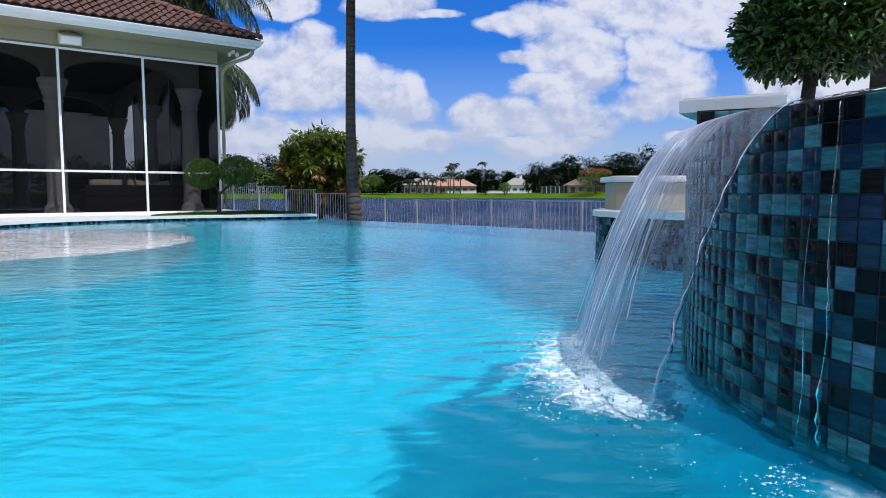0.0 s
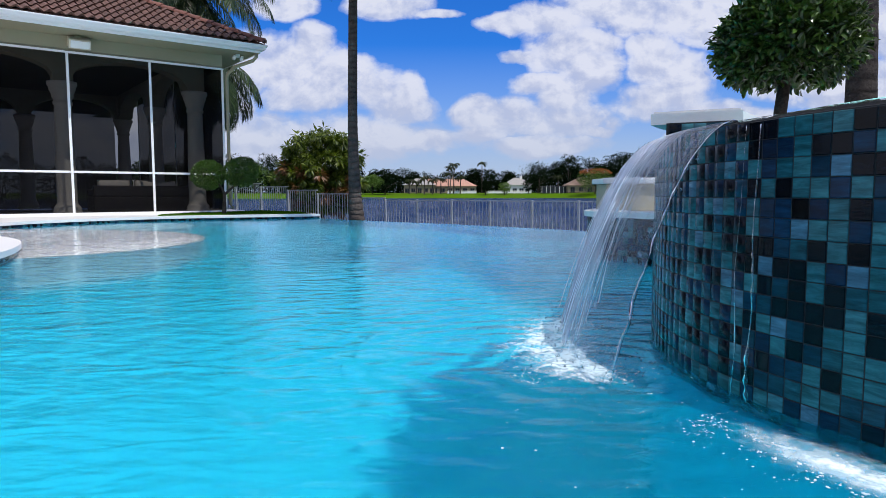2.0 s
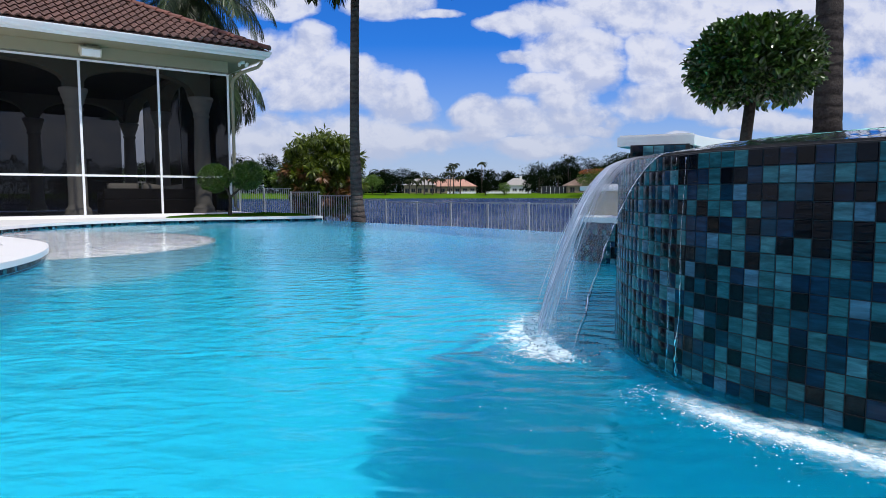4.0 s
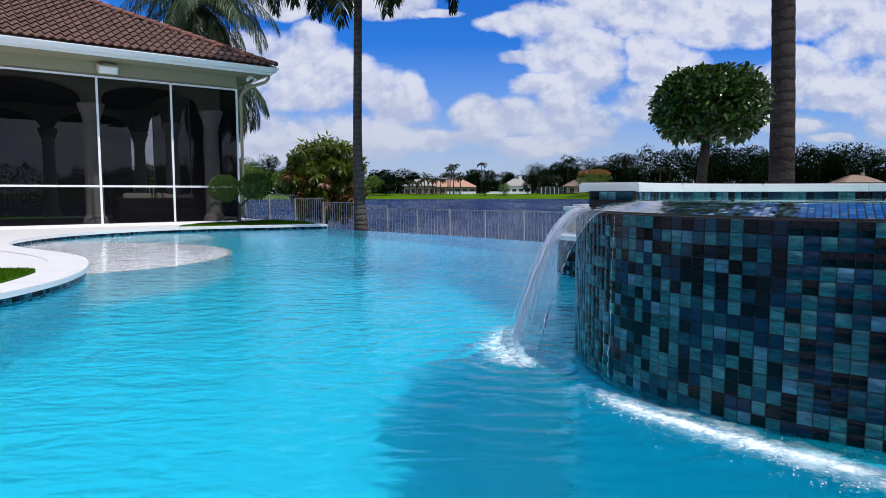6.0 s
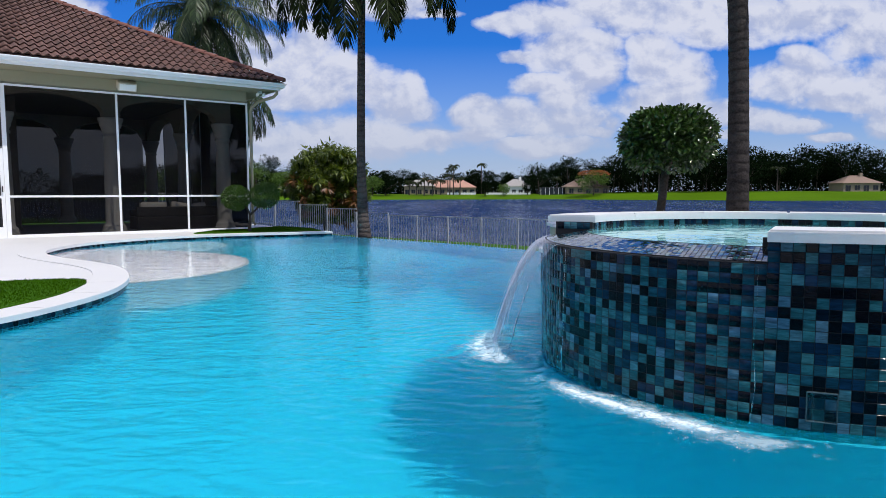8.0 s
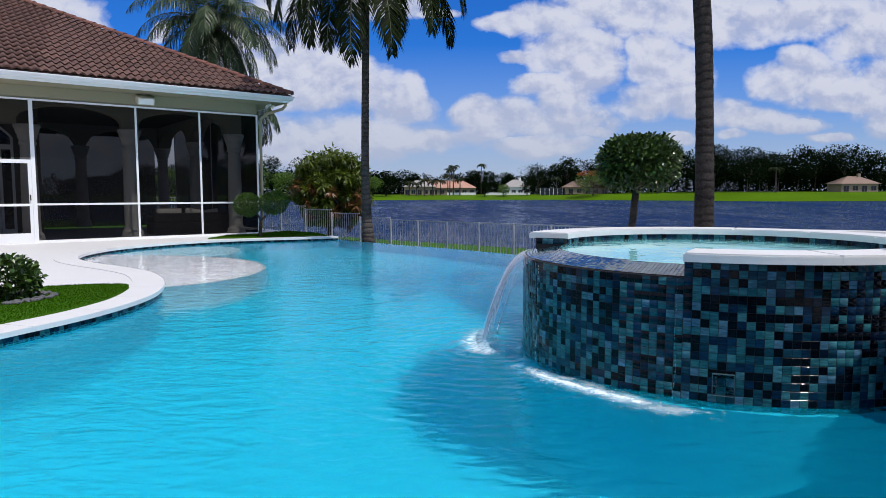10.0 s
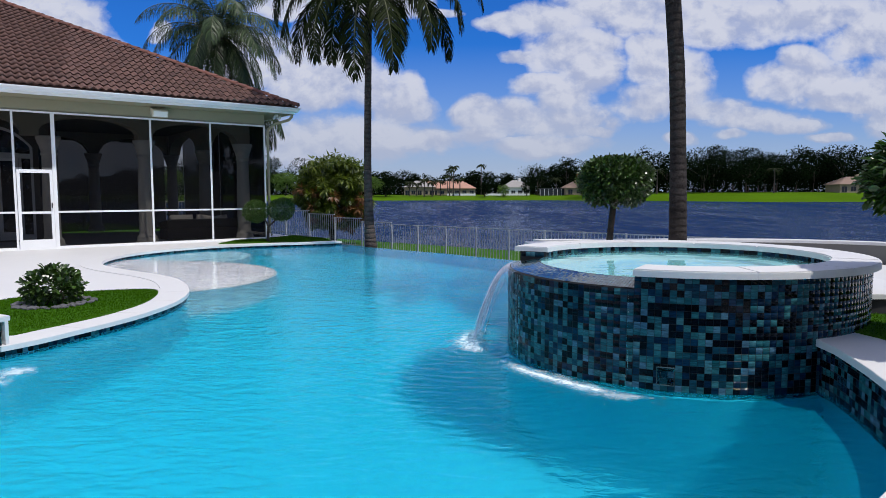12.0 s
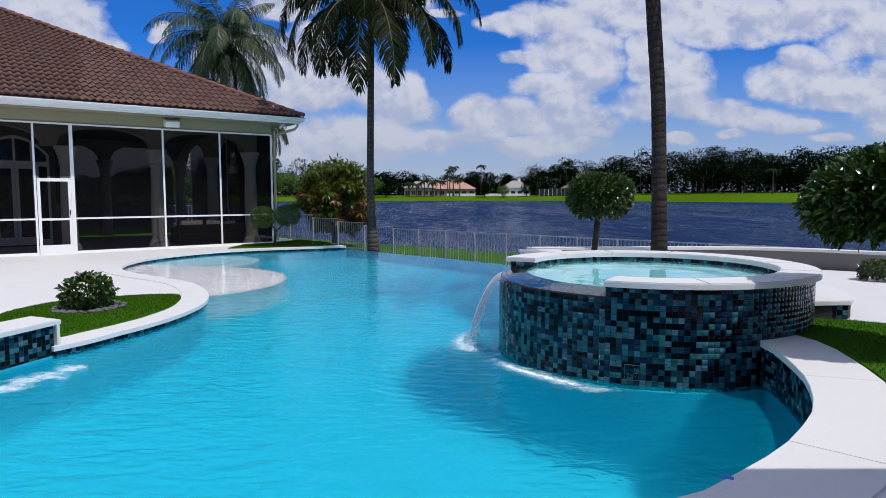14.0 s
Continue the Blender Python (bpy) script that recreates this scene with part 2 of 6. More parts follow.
def water_material(name, tint, scale, strength, stretch=(1, 1, 1), gloss=0.02, detail=3.0, ior=1.33, body=None, milk=0.42, shine=1.0, reflect_tint=(1, 1, 1), rings=None, murk=0.04):
    """Clear water: see-through, with gloss by Fresnel on a rippled face, its reflections coloured by a given tint."""
    mat = bpy.data.materials.new(name)
    mat.use_nodes = True
    N = Nodes(mat.node_tree)
    pos = N.vmath("MULTIPLY", N.add("ShaderNodeTexCoord").outputs["Object"], stretch)
    h = N.math("ADD", N.noise(pos, scale, detail, 0.5, 0.6), N.math("MULTIPLY", N.noise(pos, scale * 0.36, 2.0, 0.5, 0.8), 2.6))
    if rings:                                     # waves running out from where the fall lands
        way = N.vmath("DISTANCE", N.add("ShaderNodeTexCoord").outputs["Object"], (rings[0], rings[1], 0.0))
        wave = N.math("SINE", N.math("ADD", N.math("MULTIPLY", way, 2 * math.pi / rings[2]), N.math("MULTIPLY", N.noise(pos, 1.6, 2.0), 16.0)))
        fall_off = N.math("POWER", 0.5, N.math("DIVIDE", way, rings[4]))
        h = N.math("ADD", h, N.math("MULTIPLY", N.math("MULTIPLY", wave, fall_off), rings[3]))
    bmp = N.add("ShaderNodeBump", Strength=strength, Distance=0.05, Height=h).outputs[0]
    fres = N.math("MULTIPLY", N.add("ShaderNodeFresnel", IOR=ior, Normal=bmp).outputs[0], shine)
    tint_, body_ = c4(*tint), c4(*(body or tint))
    if body is None:
        clear = N.add("ShaderNodeBsdfTransparent", Color=c4(*tint)).outputs[0]
    else:
        deep = N.add("ShaderNodeMixShader", Fac=milk)
        N.put(deep.inputs[1], N.add("ShaderNodeBsdfRefraction", Color=tint_, Roughness=murk, IOR=1.33, Normal=bmp).outputs[0])
        N.put(deep.inputs[2], N.add("ShaderNodeBsdfDiffuse", Color=body_, Normal=bmp).outputs[0])
        clear = deep.outputs[0]
    # weak reflections are painted in the given tint, strong ones stay nearer white
    shine_ = N.mix(N.ramp(fres, (0.10, (0, 0, 0)), (0.45, (1, 1, 1))), c4(*reflect_tint), c4(max(reflect_tint[0], 0.74), reflect_tint[1], 1.0))
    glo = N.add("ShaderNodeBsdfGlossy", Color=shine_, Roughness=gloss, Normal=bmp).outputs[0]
    mx = N.add("ShaderNodeMixShader", Fac=fres)
    N.put(mx.inputs[1], clear)
    N.put(mx.inputs[2], glo)
    N.add("ShaderNodeOutputMaterial", Surface=mx.outputs[0])
    return mat


# the pool's tint paints red out of its steep sky reflections
POOLWATER = water_material("pool_water", (0.66, 0.96, 0.98), 9.0, 0.18, (0.8, 1.5, 1.0), gloss=0.16, detail=3.6, body=(0.001, 0.41, 0.63), milk=0.22, shine=1.0, reflect_tint=(0.14, 0.90, 1.0), rings=(0.45, 1.85, 0.16, 0.45, 1.1), murk=0.20)
SPAWATER = water_material("spa_water", (0.84, 0.98, 0.98), 5.0, 0.055, body=(0.16, 0.46, 0.52), milk=0.30)
SHALLOW = water_material("shallow_water", (0.90, 0.98, 0.99), 5.0, 0.14, (1.0, 1.9, 1.0), body=(0.52, 0.56, 0.62), milk=0.30)


def lake_material():
    mat = bpy.data.materials.new("lake_water")
    mat.use_nodes = True
    N = Nodes(mat.node_tree)
    pos = N.vmath("MULTIPLY", N.add("ShaderNodeTexCoord").outputs["Object"], (1.0, 0.38, 1))
    h = N.math("ADD", N.noise(pos, 3.4, 4.0, 0.62), N.math("MULTIPLY", N.noise(pos, 0.45, 3.0, 0.55), 1.6))
    bmp = N.add("ShaderNodeBump", Strength=0.8, Distance=0.5, Height=h).outputs[0]
    streak = N.math("MULTIPLY", N.math("ADD", N.noise(N.vmath("MULTIPLY", N.add("ShaderNodeTexCoord").outputs["Object"], (1.25, 0.36, 1)), 1.0, 3.0, 0.6), N.noise(N.vmath("MULTIPLY", N.add("ShaderNodeTexCoord").outputs["Object"], (0.10, 0.02, 1)), 1.0, 4.0, 0.7)), 0.5)
    fres = N.math("MULTIPLY", N.add("ShaderNodeFresnel", IOR=1.33, Normal=bmp).outputs[0], N.ramp(streak, (0.42, (0.18, 0.18, 0.18)), (0.50, (0.60, 0.60, 0.60)), (0.57, (1, 1, 1))), clamp=True)
    mx = N.add("ShaderNodeMixShader", Fac=fres)
    N.put(mx.inputs[1], N.add("ShaderNodeBsdfDiffuse", Color=c4(0.006, 0.020, 0.070)).outputs[0])
    N.put(mx.inputs[2], N.add("ShaderNodeBsdfGlossy", Color=c4(0.88, 0.88, 0.97), Roughness=0.10, Normal=bmp).outputs[0])
    N.add("ShaderNodeOutputMaterial", Surface=mx.outputs[0])
    return mat


LAKE = lake_material()


def plaster_material():
    """Pool plaster: blue, with wide and fine mottling."""
    mat = bpy.data.materials.new("pool_plaster")
    mat.use_nodes = True
    N = Nodes(mat.node_tree)
    pos = N.add("ShaderNodeTexCoord").outputs["Object"]
    wide = N.noise(pos, 0.8, 4.0)
    fine = N.noise(pos, 30.0, 4.0)
    k = N.math("ADD", 0.86, N.math("ADD", N.math("MULTIPLY", wide, 0.2), N.math("MULTIPLY", fine, 0.08)))
    col = N.mix(1.0, c4(0.002, 0.335, 0.472), N.add("ShaderNodeCombineXYZ", X=k, Y=k, Z=k).outputs[0], "MULTIPLY")
    b = N.add("ShaderNodeBsdfPrincipled", **{"Base Color": col, "Roughness": 0.7})
    N.add("ShaderNodeOutputMaterial", Surface=b.outputs[0])
    return mat


PLASTER = plaster_material()
SHELF = surface("pale_shelf", (0.66, 0.62, 0.66), 0.6, grain=60, vary=0.1, bump=0.1)
SHELFTRIM = surface("grey_trim", (0.25, 0.26, 0.27), 0.5, grain=200, vary=0.4)
SPAFLOOR = surface("spa_plaster", (0.26, 0.54, 0.58), 0.6, grain=40, vary=0.1, bump=0.05)


def tile_material(name, per_object, wet=0.0):
    """Glass mosaic: each piece takes one of several blues, from ink to sea green, with brushed streaks."""
    mat = bpy.data.materials.new(name)
    mat.use_nodes = True
    N = Nodes(mat.node_tree)
    if per_object:
        rnd = N.add("ShaderNodeObjectInfo").outputs["Random"]
    else:
        rnd = N.add("ShaderNodeNewGeometry").outputs["Random Per Island"]
    base = N.ramp(rnd, (0.0, (0.001, 0.002, 0.004)), (0.30, (0.002, 0.004, 0.008)), (0.33, (0.003, 0.014, 0.036)), (0.49, (0.004, 0.026, 0.060)),
                  (0.52, (0.005, 0.032, 0.056)), (0.66, (0.009, 0.050, 0.076)), (0.69, (0.014, 0.086, 0.104)), (0.91, (0.036, 0.140, 0.158)), (0.95, (0.060, 0.14, 0.20)))
    pos = N.add("ShaderNodeTexCoord").outputs["Object"]
    shift = N.add("ShaderNodeCombineXYZ", X=N.math("MULTIPLY", rnd, 37.0), Y=N.math("MULTIPLY", rnd, 11.0), Z=N.math("MULTIPLY", rnd, 53.0)).outputs[0]
    streak = N.noise(N.vmath("MULTIPLY", N.vmath("ADD", pos, shift), (1, 1, 5.5)), 10.0, 5.0, 0.65, 0.5)
    k = N.math("ADD", 0.16, N.math("MULTIPLY", N.math("POWER", streak, 1.8), 2.7))
    col = N.mix(1.0, base, N.add("ShaderNodeCombineXYZ", X=k, Y=k, Z=k).outputs[0], "MULTIPLY")
    b = N.add("ShaderNodeBsdfPrincipled", **{"Base Color": col, "Roughness": 0.09, "IOR": 1.5, "Specular IOR Level": 0.17, "Coat Weight": wet, "Coat Roughness": 0.05, "Coat IOR": 1.5, "Normal": N.add("ShaderNodeBump", Strength=0.08, Distance=0.01, Height=streak).outputs[0]})
    N.add("ShaderNodeOutputMaterial", Surface=b.outputs[0])
    return mat


TILE = tile_material("glass_mosaic", True)
TILES = tile_material("glass_mosaic_field", False)
WETTILES = tile_material("wet_glass_mosaic", False, 1.0)

# ---- pool and grounds ----
LAKE_Z, DECK, HIGH = -1.3, 0.115, 0.41
SPA = Vector((2.458, 1.904))
R_WALL, R_SPILL, R_COPE, R_INNER, SPA_TOP = 1.640, 1.652, 1.70, 1.32, 0.943
SPILL_A, SPILL_B = 153.4, 239.9      # degrees round the spa over which the water spills

# pool edge under the coping, from the raised wall on the left round to the far corner
LEFT_EDGE = spline([(-3.97, 1.42), (-3.80, 1.76), (-3.68, 2.15), (-3.53, 2.62), (-3.42, 3.15), (-3.38, 3.75), (-3.43, 4.35), (-3.63, 5.05), (-3.96, 5.75), (-4.38, 6.40), (-4.95, 6.97), (-5.55, 7.45),
                    (-6.12, 7.92), (-6.64, 8.48), (-7.00, 9.15), (-7.20, 10.0), (-7.20, 10.9), (-6.95, 11.8), (-6.42, 12.75), (-5.65, 13.5), (-4.65, 14.08), (-3.70, 14.45), (-2.85, 14.93)], 5)
VANISH = [(-2.85, 15.2), (-2.20, 14.45), (-1.05, 13.28), (0.28, 12.05), (1.65, 10.50), (2.35, 9.6), (3.0, 8.6)]
BACK_WALL = spline([(3.0, 8.6), (2.5, 7.9), (1.85, 7.0), (1.52, 6.40), (1.36, 5.85), (1.40, 5.5), (1.57, 5.25), (1.80, 4.85), (1.95, 4.3), (2.0, 3.6)], 5)
RIGHT_EDGE = spline([(3.10, 0.75), (3.04, 0.36), (3.03, 0.10), (2.93, -0.37), (2.82, -0.78), (2.68, -1.13), (2.48, -1.52), (2.24, -1.84), (2.05, -2.06), (1.82, -2.28), (1.58, -2.48),
                     (1.25, -2.72), (0.4, -3.05), (-0.8, -3.3), (-2.3, -3.2), (-3.5, -2.5), (-4.15, -1.4), (-4.30, 0.1), (-4.12, 0.85), (-3.97, 1.42)], 5)
pool = [tuple(p[:2]) for p in LEFT_EDGE] + [p for p in VANISH] + [tuple(p[:2]) for p in BACK_WALL[1:]] + [tuple(SPA)] + [tuple(p[:2]) for p in RIGHT_EDGE[:-1]]


def sheet(outline, z, name, material, label, category, kind):
    bm = bmesh.new()
    fc = bm.faces.new([bm.verts.new((p[0], p[1], z)) for p in outline])
    fc.normal_update()
    if fc.normal.z < 0:
        fc.normal_flip()
    bmesh.ops.triangulate(bm, faces=[fc])
    return tagged(obj(name, bm, material), label, category, kind=kind)


tongue = spline([(-3.87, 5.58), (-3.56, 5.87), (-3.23, 6.33), (-3.02, 7.0), (-3.01, 7.8), (-3.19, 8.5), (-3.52, 9.15), (-4.05, 9.7), (-4.75, 10.12), (-5.6, 10.42), (-6.4, 10.58), (-7.18, 10.75)], 5)
start = min(i for i, p in enumerate(LEFT_EDGE) if p[1] > 5.5)
stop = max(i for i, p in enumerate(LEFT_EDGE) if p[1] < 10.7)
edge = LEFT_EDGE[start:stop + 1]
shelf_line = [tuple(p[:2]) for p in tongue] + [tuple(p[:2]) for p in edge[::-1]]
open_water = [tuple(p[:2]) for p in LEFT_EDGE[:start]] + [tuple(p[:2]) for p in tongue] + pool[stop + 1:]
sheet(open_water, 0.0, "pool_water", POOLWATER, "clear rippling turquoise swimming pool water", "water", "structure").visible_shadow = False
sheet(shelf_line, 0.0, "shallow_water", SHALLOW, "clear shallow water over the sun shelf", "water", "structure").visible_shadow = False
bm = bmesh.new()
top = [bm.verts.new((p[0], p[1], 0.02 if i < len(LEFT_EDGE) or i > len(LEFT_EDGE) + len(VANISH) else -0.012)) for i, p in enumerate(pool)]
low = [bm.verts.new((p[0], p[1], -2.05)) for p in pool]
for i in range(len(pool)):
    j = (i + 1) % len(pool)
    bm.faces.new((top[i], top[j], low[j], low[i]))
fc = bm.faces.new(low)
bmesh.ops.triangulate(bm, faces=[fc])
bmesh.ops.recalc_face_normals(bm, faces=bm.faces)
tagged(obj("pool_basin", bm, PLASTER), "sky blue plastered swimming pool basin", "pool", kind="structure")

# sun shelf: a pale tongue just under the water
tagged(obj("sun_shelf", slab(shelf_line, -2.04, -0.06), SHELF), "pale tiled tanning shelf just under the pool water", "pool shelf", kind="structure")

# curved entry steps beyond the shelf
for r, z in ((1.45, -0.24), (2.05, -0.52)):
    tagged(obj("entry_step", slab([(-6.75 + r * math.cos(2 * math.pi * k / 40), 11.75 + r * math.sin(2 * math.pi * k / 40)) for k in range(40)], -2.04, z, 0.02), SHELF), "pale curved step under the pool water", "pool step", kind="structure")

ring_out, ring_in = offset_line(tongue, 0.01), offset_line(tongue, 0.055)
bm = bmesh.new()
ro, ri = [bm.verts.new((p.x, p.y, -0.052)) for p in ring_out], [bm.verts.new((p.x, p.y, -0.052)) for p in ring_in]
for k in range(len(ro) - 1):
    bm.faces.new((ro[k], ro[k + 1], ri[k + 1], ri[k]))
bmesh.ops.recalc_face_normals(bm, faces=bm.faces)
tagged(obj("shelf_trim", bm, SHELFTRIM), "grey trim line round the sun shelf", "trim", kind="structure")

# ground: one sheet from the house down to the lake and away to the horizon
def ground_z(x, y):
    """Level lawn round the pool terrace that falls to the lake."""
    d = (x * 0.66 + y * 0.75) - 10.6        # metres past the vanishing edge
    if d < 2.2:
        return -2.6 if x < 20 else -0.5
    return -0.5 - 0.45 * min(d / 4.0, 1) - 0.42 * min(max((d - 4.0) / 10.5, 0), 1)


bm = bmesh.new()
nx, ny = 60, 60
gv = [[bm.verts.new((x, y, ground_z(x, y))) for x in np.linspace(-60, 60, nx)] for y in np.linspace(-60, 60, ny)]
for a, b in zip(gv, gv[1:]):
    for k in range(nx - 1):
        bm.faces.new((a[k], a[k + 1], b[k + 1], b[k]))
tagged(obj("ground", bm, LAWN), "green lawn falling from the terrace to the lake", "lawn", kind="structure")
bm = bmesh.new()
bm.faces.new([bm.verts.new((x, y, LAKE_Z)) for x, y in ((900, -777), (900, 700), (-900, 700), (-601, 544))])      # its near edge runs under the lawn
tagged(obj("lake", bm, LAKE), "rippled dark blue lake water", "lake", kind="structure")

# terrace on the house side
deck_line = [tuple(p) for p in offset_line(LEFT_EDGE, 0.03)] + [(-2.86, 15.06), (-3.35, 15.5), (-4.9, 17.6), (-8.0, 22.0), (-30.0, 12.0), (-30.0, -14.0), (-5.2, -14.0), (-5.2, 0.0), (-4.75, 1.4)]
tagged(obj("terrace", slab(deck_line, -0.9, DECK - 0.012), DECKING), "white stone paved pool terrace", "terrace", kind="structure")
high_deck = [tuple(p) for p in offset_line(RIGHT_EDGE, 0.03)[:68]] + [(-5.0, -4.0), (-5.0, -14.0), (14.0, -14.0), (14.0, 6.0), (7.6, 5.3), (6.0, 6.35), (1.75, 6.6)] + [tuple(p) for p in offset_line(BACK_WALL, 0.03)[18:-2]] + [(SPA.x + 1.5 * math.cos(radians(a)), SPA.y + 1.5 * math.sin(radians(a))) for a in range(110, -62, -10)]
tagged(obj("upper_terrace", slab(high_deck, -0.6, HIGH - 0.012), DECKING), "white paved upper terrace behind the spa", "terrace", kind="structure")


def foliage(name, dark, light, gloss=0.35, through=0.25, spec=0.45):
    """Leaves: each one its own green, glossy above, letting some light through."""
    mat = bpy.data.materials.new(name)
    mat.use_nodes = True
    N = Nodes(mat.node_tree)
    rnd = N.add("ShaderNodeNewGeometry").outputs["Random Per Island"]
    pos = N.add("ShaderNodeTexCoord").outputs["Object"]
    k = N.math("ADD", N.math("MULTIPLY", rnd, 0.75), N.math("MULTIPLY", N.noise(pos, 3.0, 3.0), 0.25))
    col = N.ramp(k, (0.1, dark), (0.95, light))
    b = N.add("ShaderNodeBsdfPrincipled", **{"Base Color": col, "Roughness": gloss, "Specular IOR Level": spec})
    t = N.add("ShaderNodeBsdfTranslucent", Color=N.mix(1.0, col, c4(1.6, 1.8, 0.6), "MULTIPLY"))
    mx = N.add("ShaderNodeMixShader", Fac=through)
    N.put(mx.inputs[1], b.outputs[0])
    N.put(mx.inputs[2], t.outputs[0])
    N.add("ShaderNodeOutputMaterial", Surface=mx.outputs[0])
    return mat


def bark_material(name, a, b, rings, scale=9.0):
    """Trunk: grey bark with scars across it."""
    mat = bpy.data.materials.new(name)
    mat.use_nodes = True
    N = Nodes(mat.node_tree)
    pos = N.add("ShaderNodeTexCoord").outputs["Object"]
    fleck = N.noise(pos, scale * 4, 5.0, 0.65)
    sep_ = N.add("ShaderNodeSeparateXYZ", Vector=pos)
    z = N.math("ADD", N.math("MULTIPLY", sep_.outputs[2], rings), N.math("MULTIPLY", N.noise(pos, 3.0, 2.0), 1.6))
    band = N.math("POWER", N.math("ABSOLUTE", N.math("SINE", N.math("MULTIPLY", z, math.pi))), 5.0)
    k = N.math("ADD", N.math("MULTIPLY", fleck, 0.8), N.math("MULTIPLY", N.noise(pos, 1.7, 3.0), 0.5))
    col = N.ramp(N.math("SUBTRACT", k, N.math("MULTIPLY", band, 0.12)), (0.30, a), (0.85, b))
    h = N.math("SUBTRACT", fleck, N.math("MULTIPLY", band, 0.8))
    bs = N.add("ShaderNodeBsdfPrincipled", **{"Base Color": col, "Roughness": 0.9, "Specular IOR Level": 0.08, "Normal": N.add("ShaderNodeBump", Strength=0.7, Distance=0.03, Height=h).outputs[0]})
    N.add("ShaderNodeOutputMaterial", Surface=bs.outputs[0])
    return mat


BROAD = foliage("glossy_broad_leaves", (0.006, 0.018, 0.004), (0.065, 0.125, 0.018), 0.30, 0.06, 0.5)
BOX = foliage("clipped_shrub_leaves", (0.010, 0.032, 0.005), (0.085, 0.165, 0.020), 0.32, 0.12)
# near-black palm colours: the fronds' backlit darkness is painted into the leaflets
PALMLEAF = foliage("backlit_palm_leaflets", (0.002, 0.005, 0.002), (0.019, 0.030, 0.004), 0.55, 0.14, 0.08)
QUEEN = foliage("grey_green_leaflets", (0.006, 0.018, 0.007), (0.060, 0.10, 0.032), 0.4, 0.10, 0.30)
MANGO = foliage("mango_leaves", (0.015, 0.035, 0.005), (0.15, 0.19, 0.022), 0.35, 0.25)
MANGORED = foliage("mango_young_leaves", (0.10, 0.04, 0.015), (0.25, 0.12, 0.05), 0.4, 0.2)
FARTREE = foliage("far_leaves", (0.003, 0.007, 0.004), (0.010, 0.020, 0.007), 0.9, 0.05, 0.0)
FARLIGHT = foliage("far_light_leaves", (0.03, 0.08, 0.008), (0.13, 0.22, 0.02), 0.7, 0.1)
FLAME = foliage("orange_blossom", (0.25, 0.05, 0.01), (0.45, 0.12, 0.03), 0.7, 0.1)
GRASS = foliage("grass_blades", (0.014, 0.050, 0.0006), (0.058, 0.150, 0.0015), 0.8, 0.2, 0.04)
BARK = bark_material("smooth_grey_bark", (0.014, 0.011, 0.009), (0.085, 0.07, 0.058), 3.0)
PALMBARK = bark_material("ringed_palm_bark", (0.020, 0.016, 0.014), (0.125, 0.105, 0.095), 7.5)
PALMDARK = bark_material("dark_palm_bark", (0.006, 0.005, 0.005), (0.062, 0.054, 0.050), 8.0)
CLAY = surface("brown_clay_tile", (0.112, 0.056, 0.044), 0.8, grain=50, vary=0.6, bump=0.2, stain=2.5, random=0.5)
BLACKMETAL = surface("dark_metal", (0.03, 0.03, 0.032), 0.4, grain=60, vary=0.1, bump=0.02)
WICKER = surface("dark_wicker", (0.02, 0.017, 0.015), 0.7, grain=200, vary=0.5, bump=0.5)
LINEN = surface("cream_linen", (0.62, 0.57, 0.50), 0.9, grain=180, vary=0.1, bump=0.2)
ROCK = surface("grey_river_stone", (0.15, 0.15, 0.16), 0.75, grain=60, vary=0.4, bump=0.3, random=0.8)
BLUE = surface("blue_tape", (0.02, 0.12, 0.55), 0.5, grain=40, vary=0.1, bump=0.02)
LAMPSHELL = surface("cream_fixture", (0.62, 0.58, 0.47), 0.5, grain=40, vary=0.08, bump=0.02)
ROOFPINK = surface("pink_roof", (0.42, 0.24, 0.18), 0.85, spec=0.1, grain=3, vary=0.25, bump=0.0, stain=0.4)
ROOFBROWN = surface("tan_roof", (0.22, 0.15, 0.115), 0.85, grain=3, vary=0.25, bump=0.0, stain=0.4)
ROOFGREY = surface("pale_roof", (0.30, 0.285, 0.27), 0.8, spec=0.1, grain=3, vary=0.15, bump=0.0, stain=0.4)
FARWALL = surface("far_wall", (0.30, 0.24, 0.17), 0.9, grain=4, vary=0.15, bump=0.0)
FARGLASS = surface("dark_window", (0.015, 0.018, 0.02), 0.15, grain=4, vary=0.1, bump=0.0)
GLASSY = surface("dark_door_glass", (0.012, 0.014, 0.016), 0.06, grain=4, vary=0.1, bump=0.0)


def screen_material(name, weave):
    """Insect screen: a fine dark weave; weave is the share that is closed."""
    mat = bpy.data.materials.new(name)
    mat.use_nodes = True
    N = Nodes(mat.node_tree)
    d = N.add("ShaderNodeBsdfDiffuse", Color=c4(0.006, 0.006, 0.007)).outputs[0]
    mx = N.add("ShaderNodeMixShader", Fac=weave)
    N.put(mx.inputs[1], N.add("ShaderNodeBsdfTransparent", Color=c4(1, 1, 1)).outputs[0])
    N.put(mx.inputs[2], d)
    N.add("ShaderNodeOutputMaterial", Surface=mx.outputs[0])
    return mat


# closed beyond real mesh, the back ones most, to dim the view through the porch
SCREEN, BACKSCREEN = screen_material("insect_screen", 0.69), screen_material("dimming_screen", 0.88)


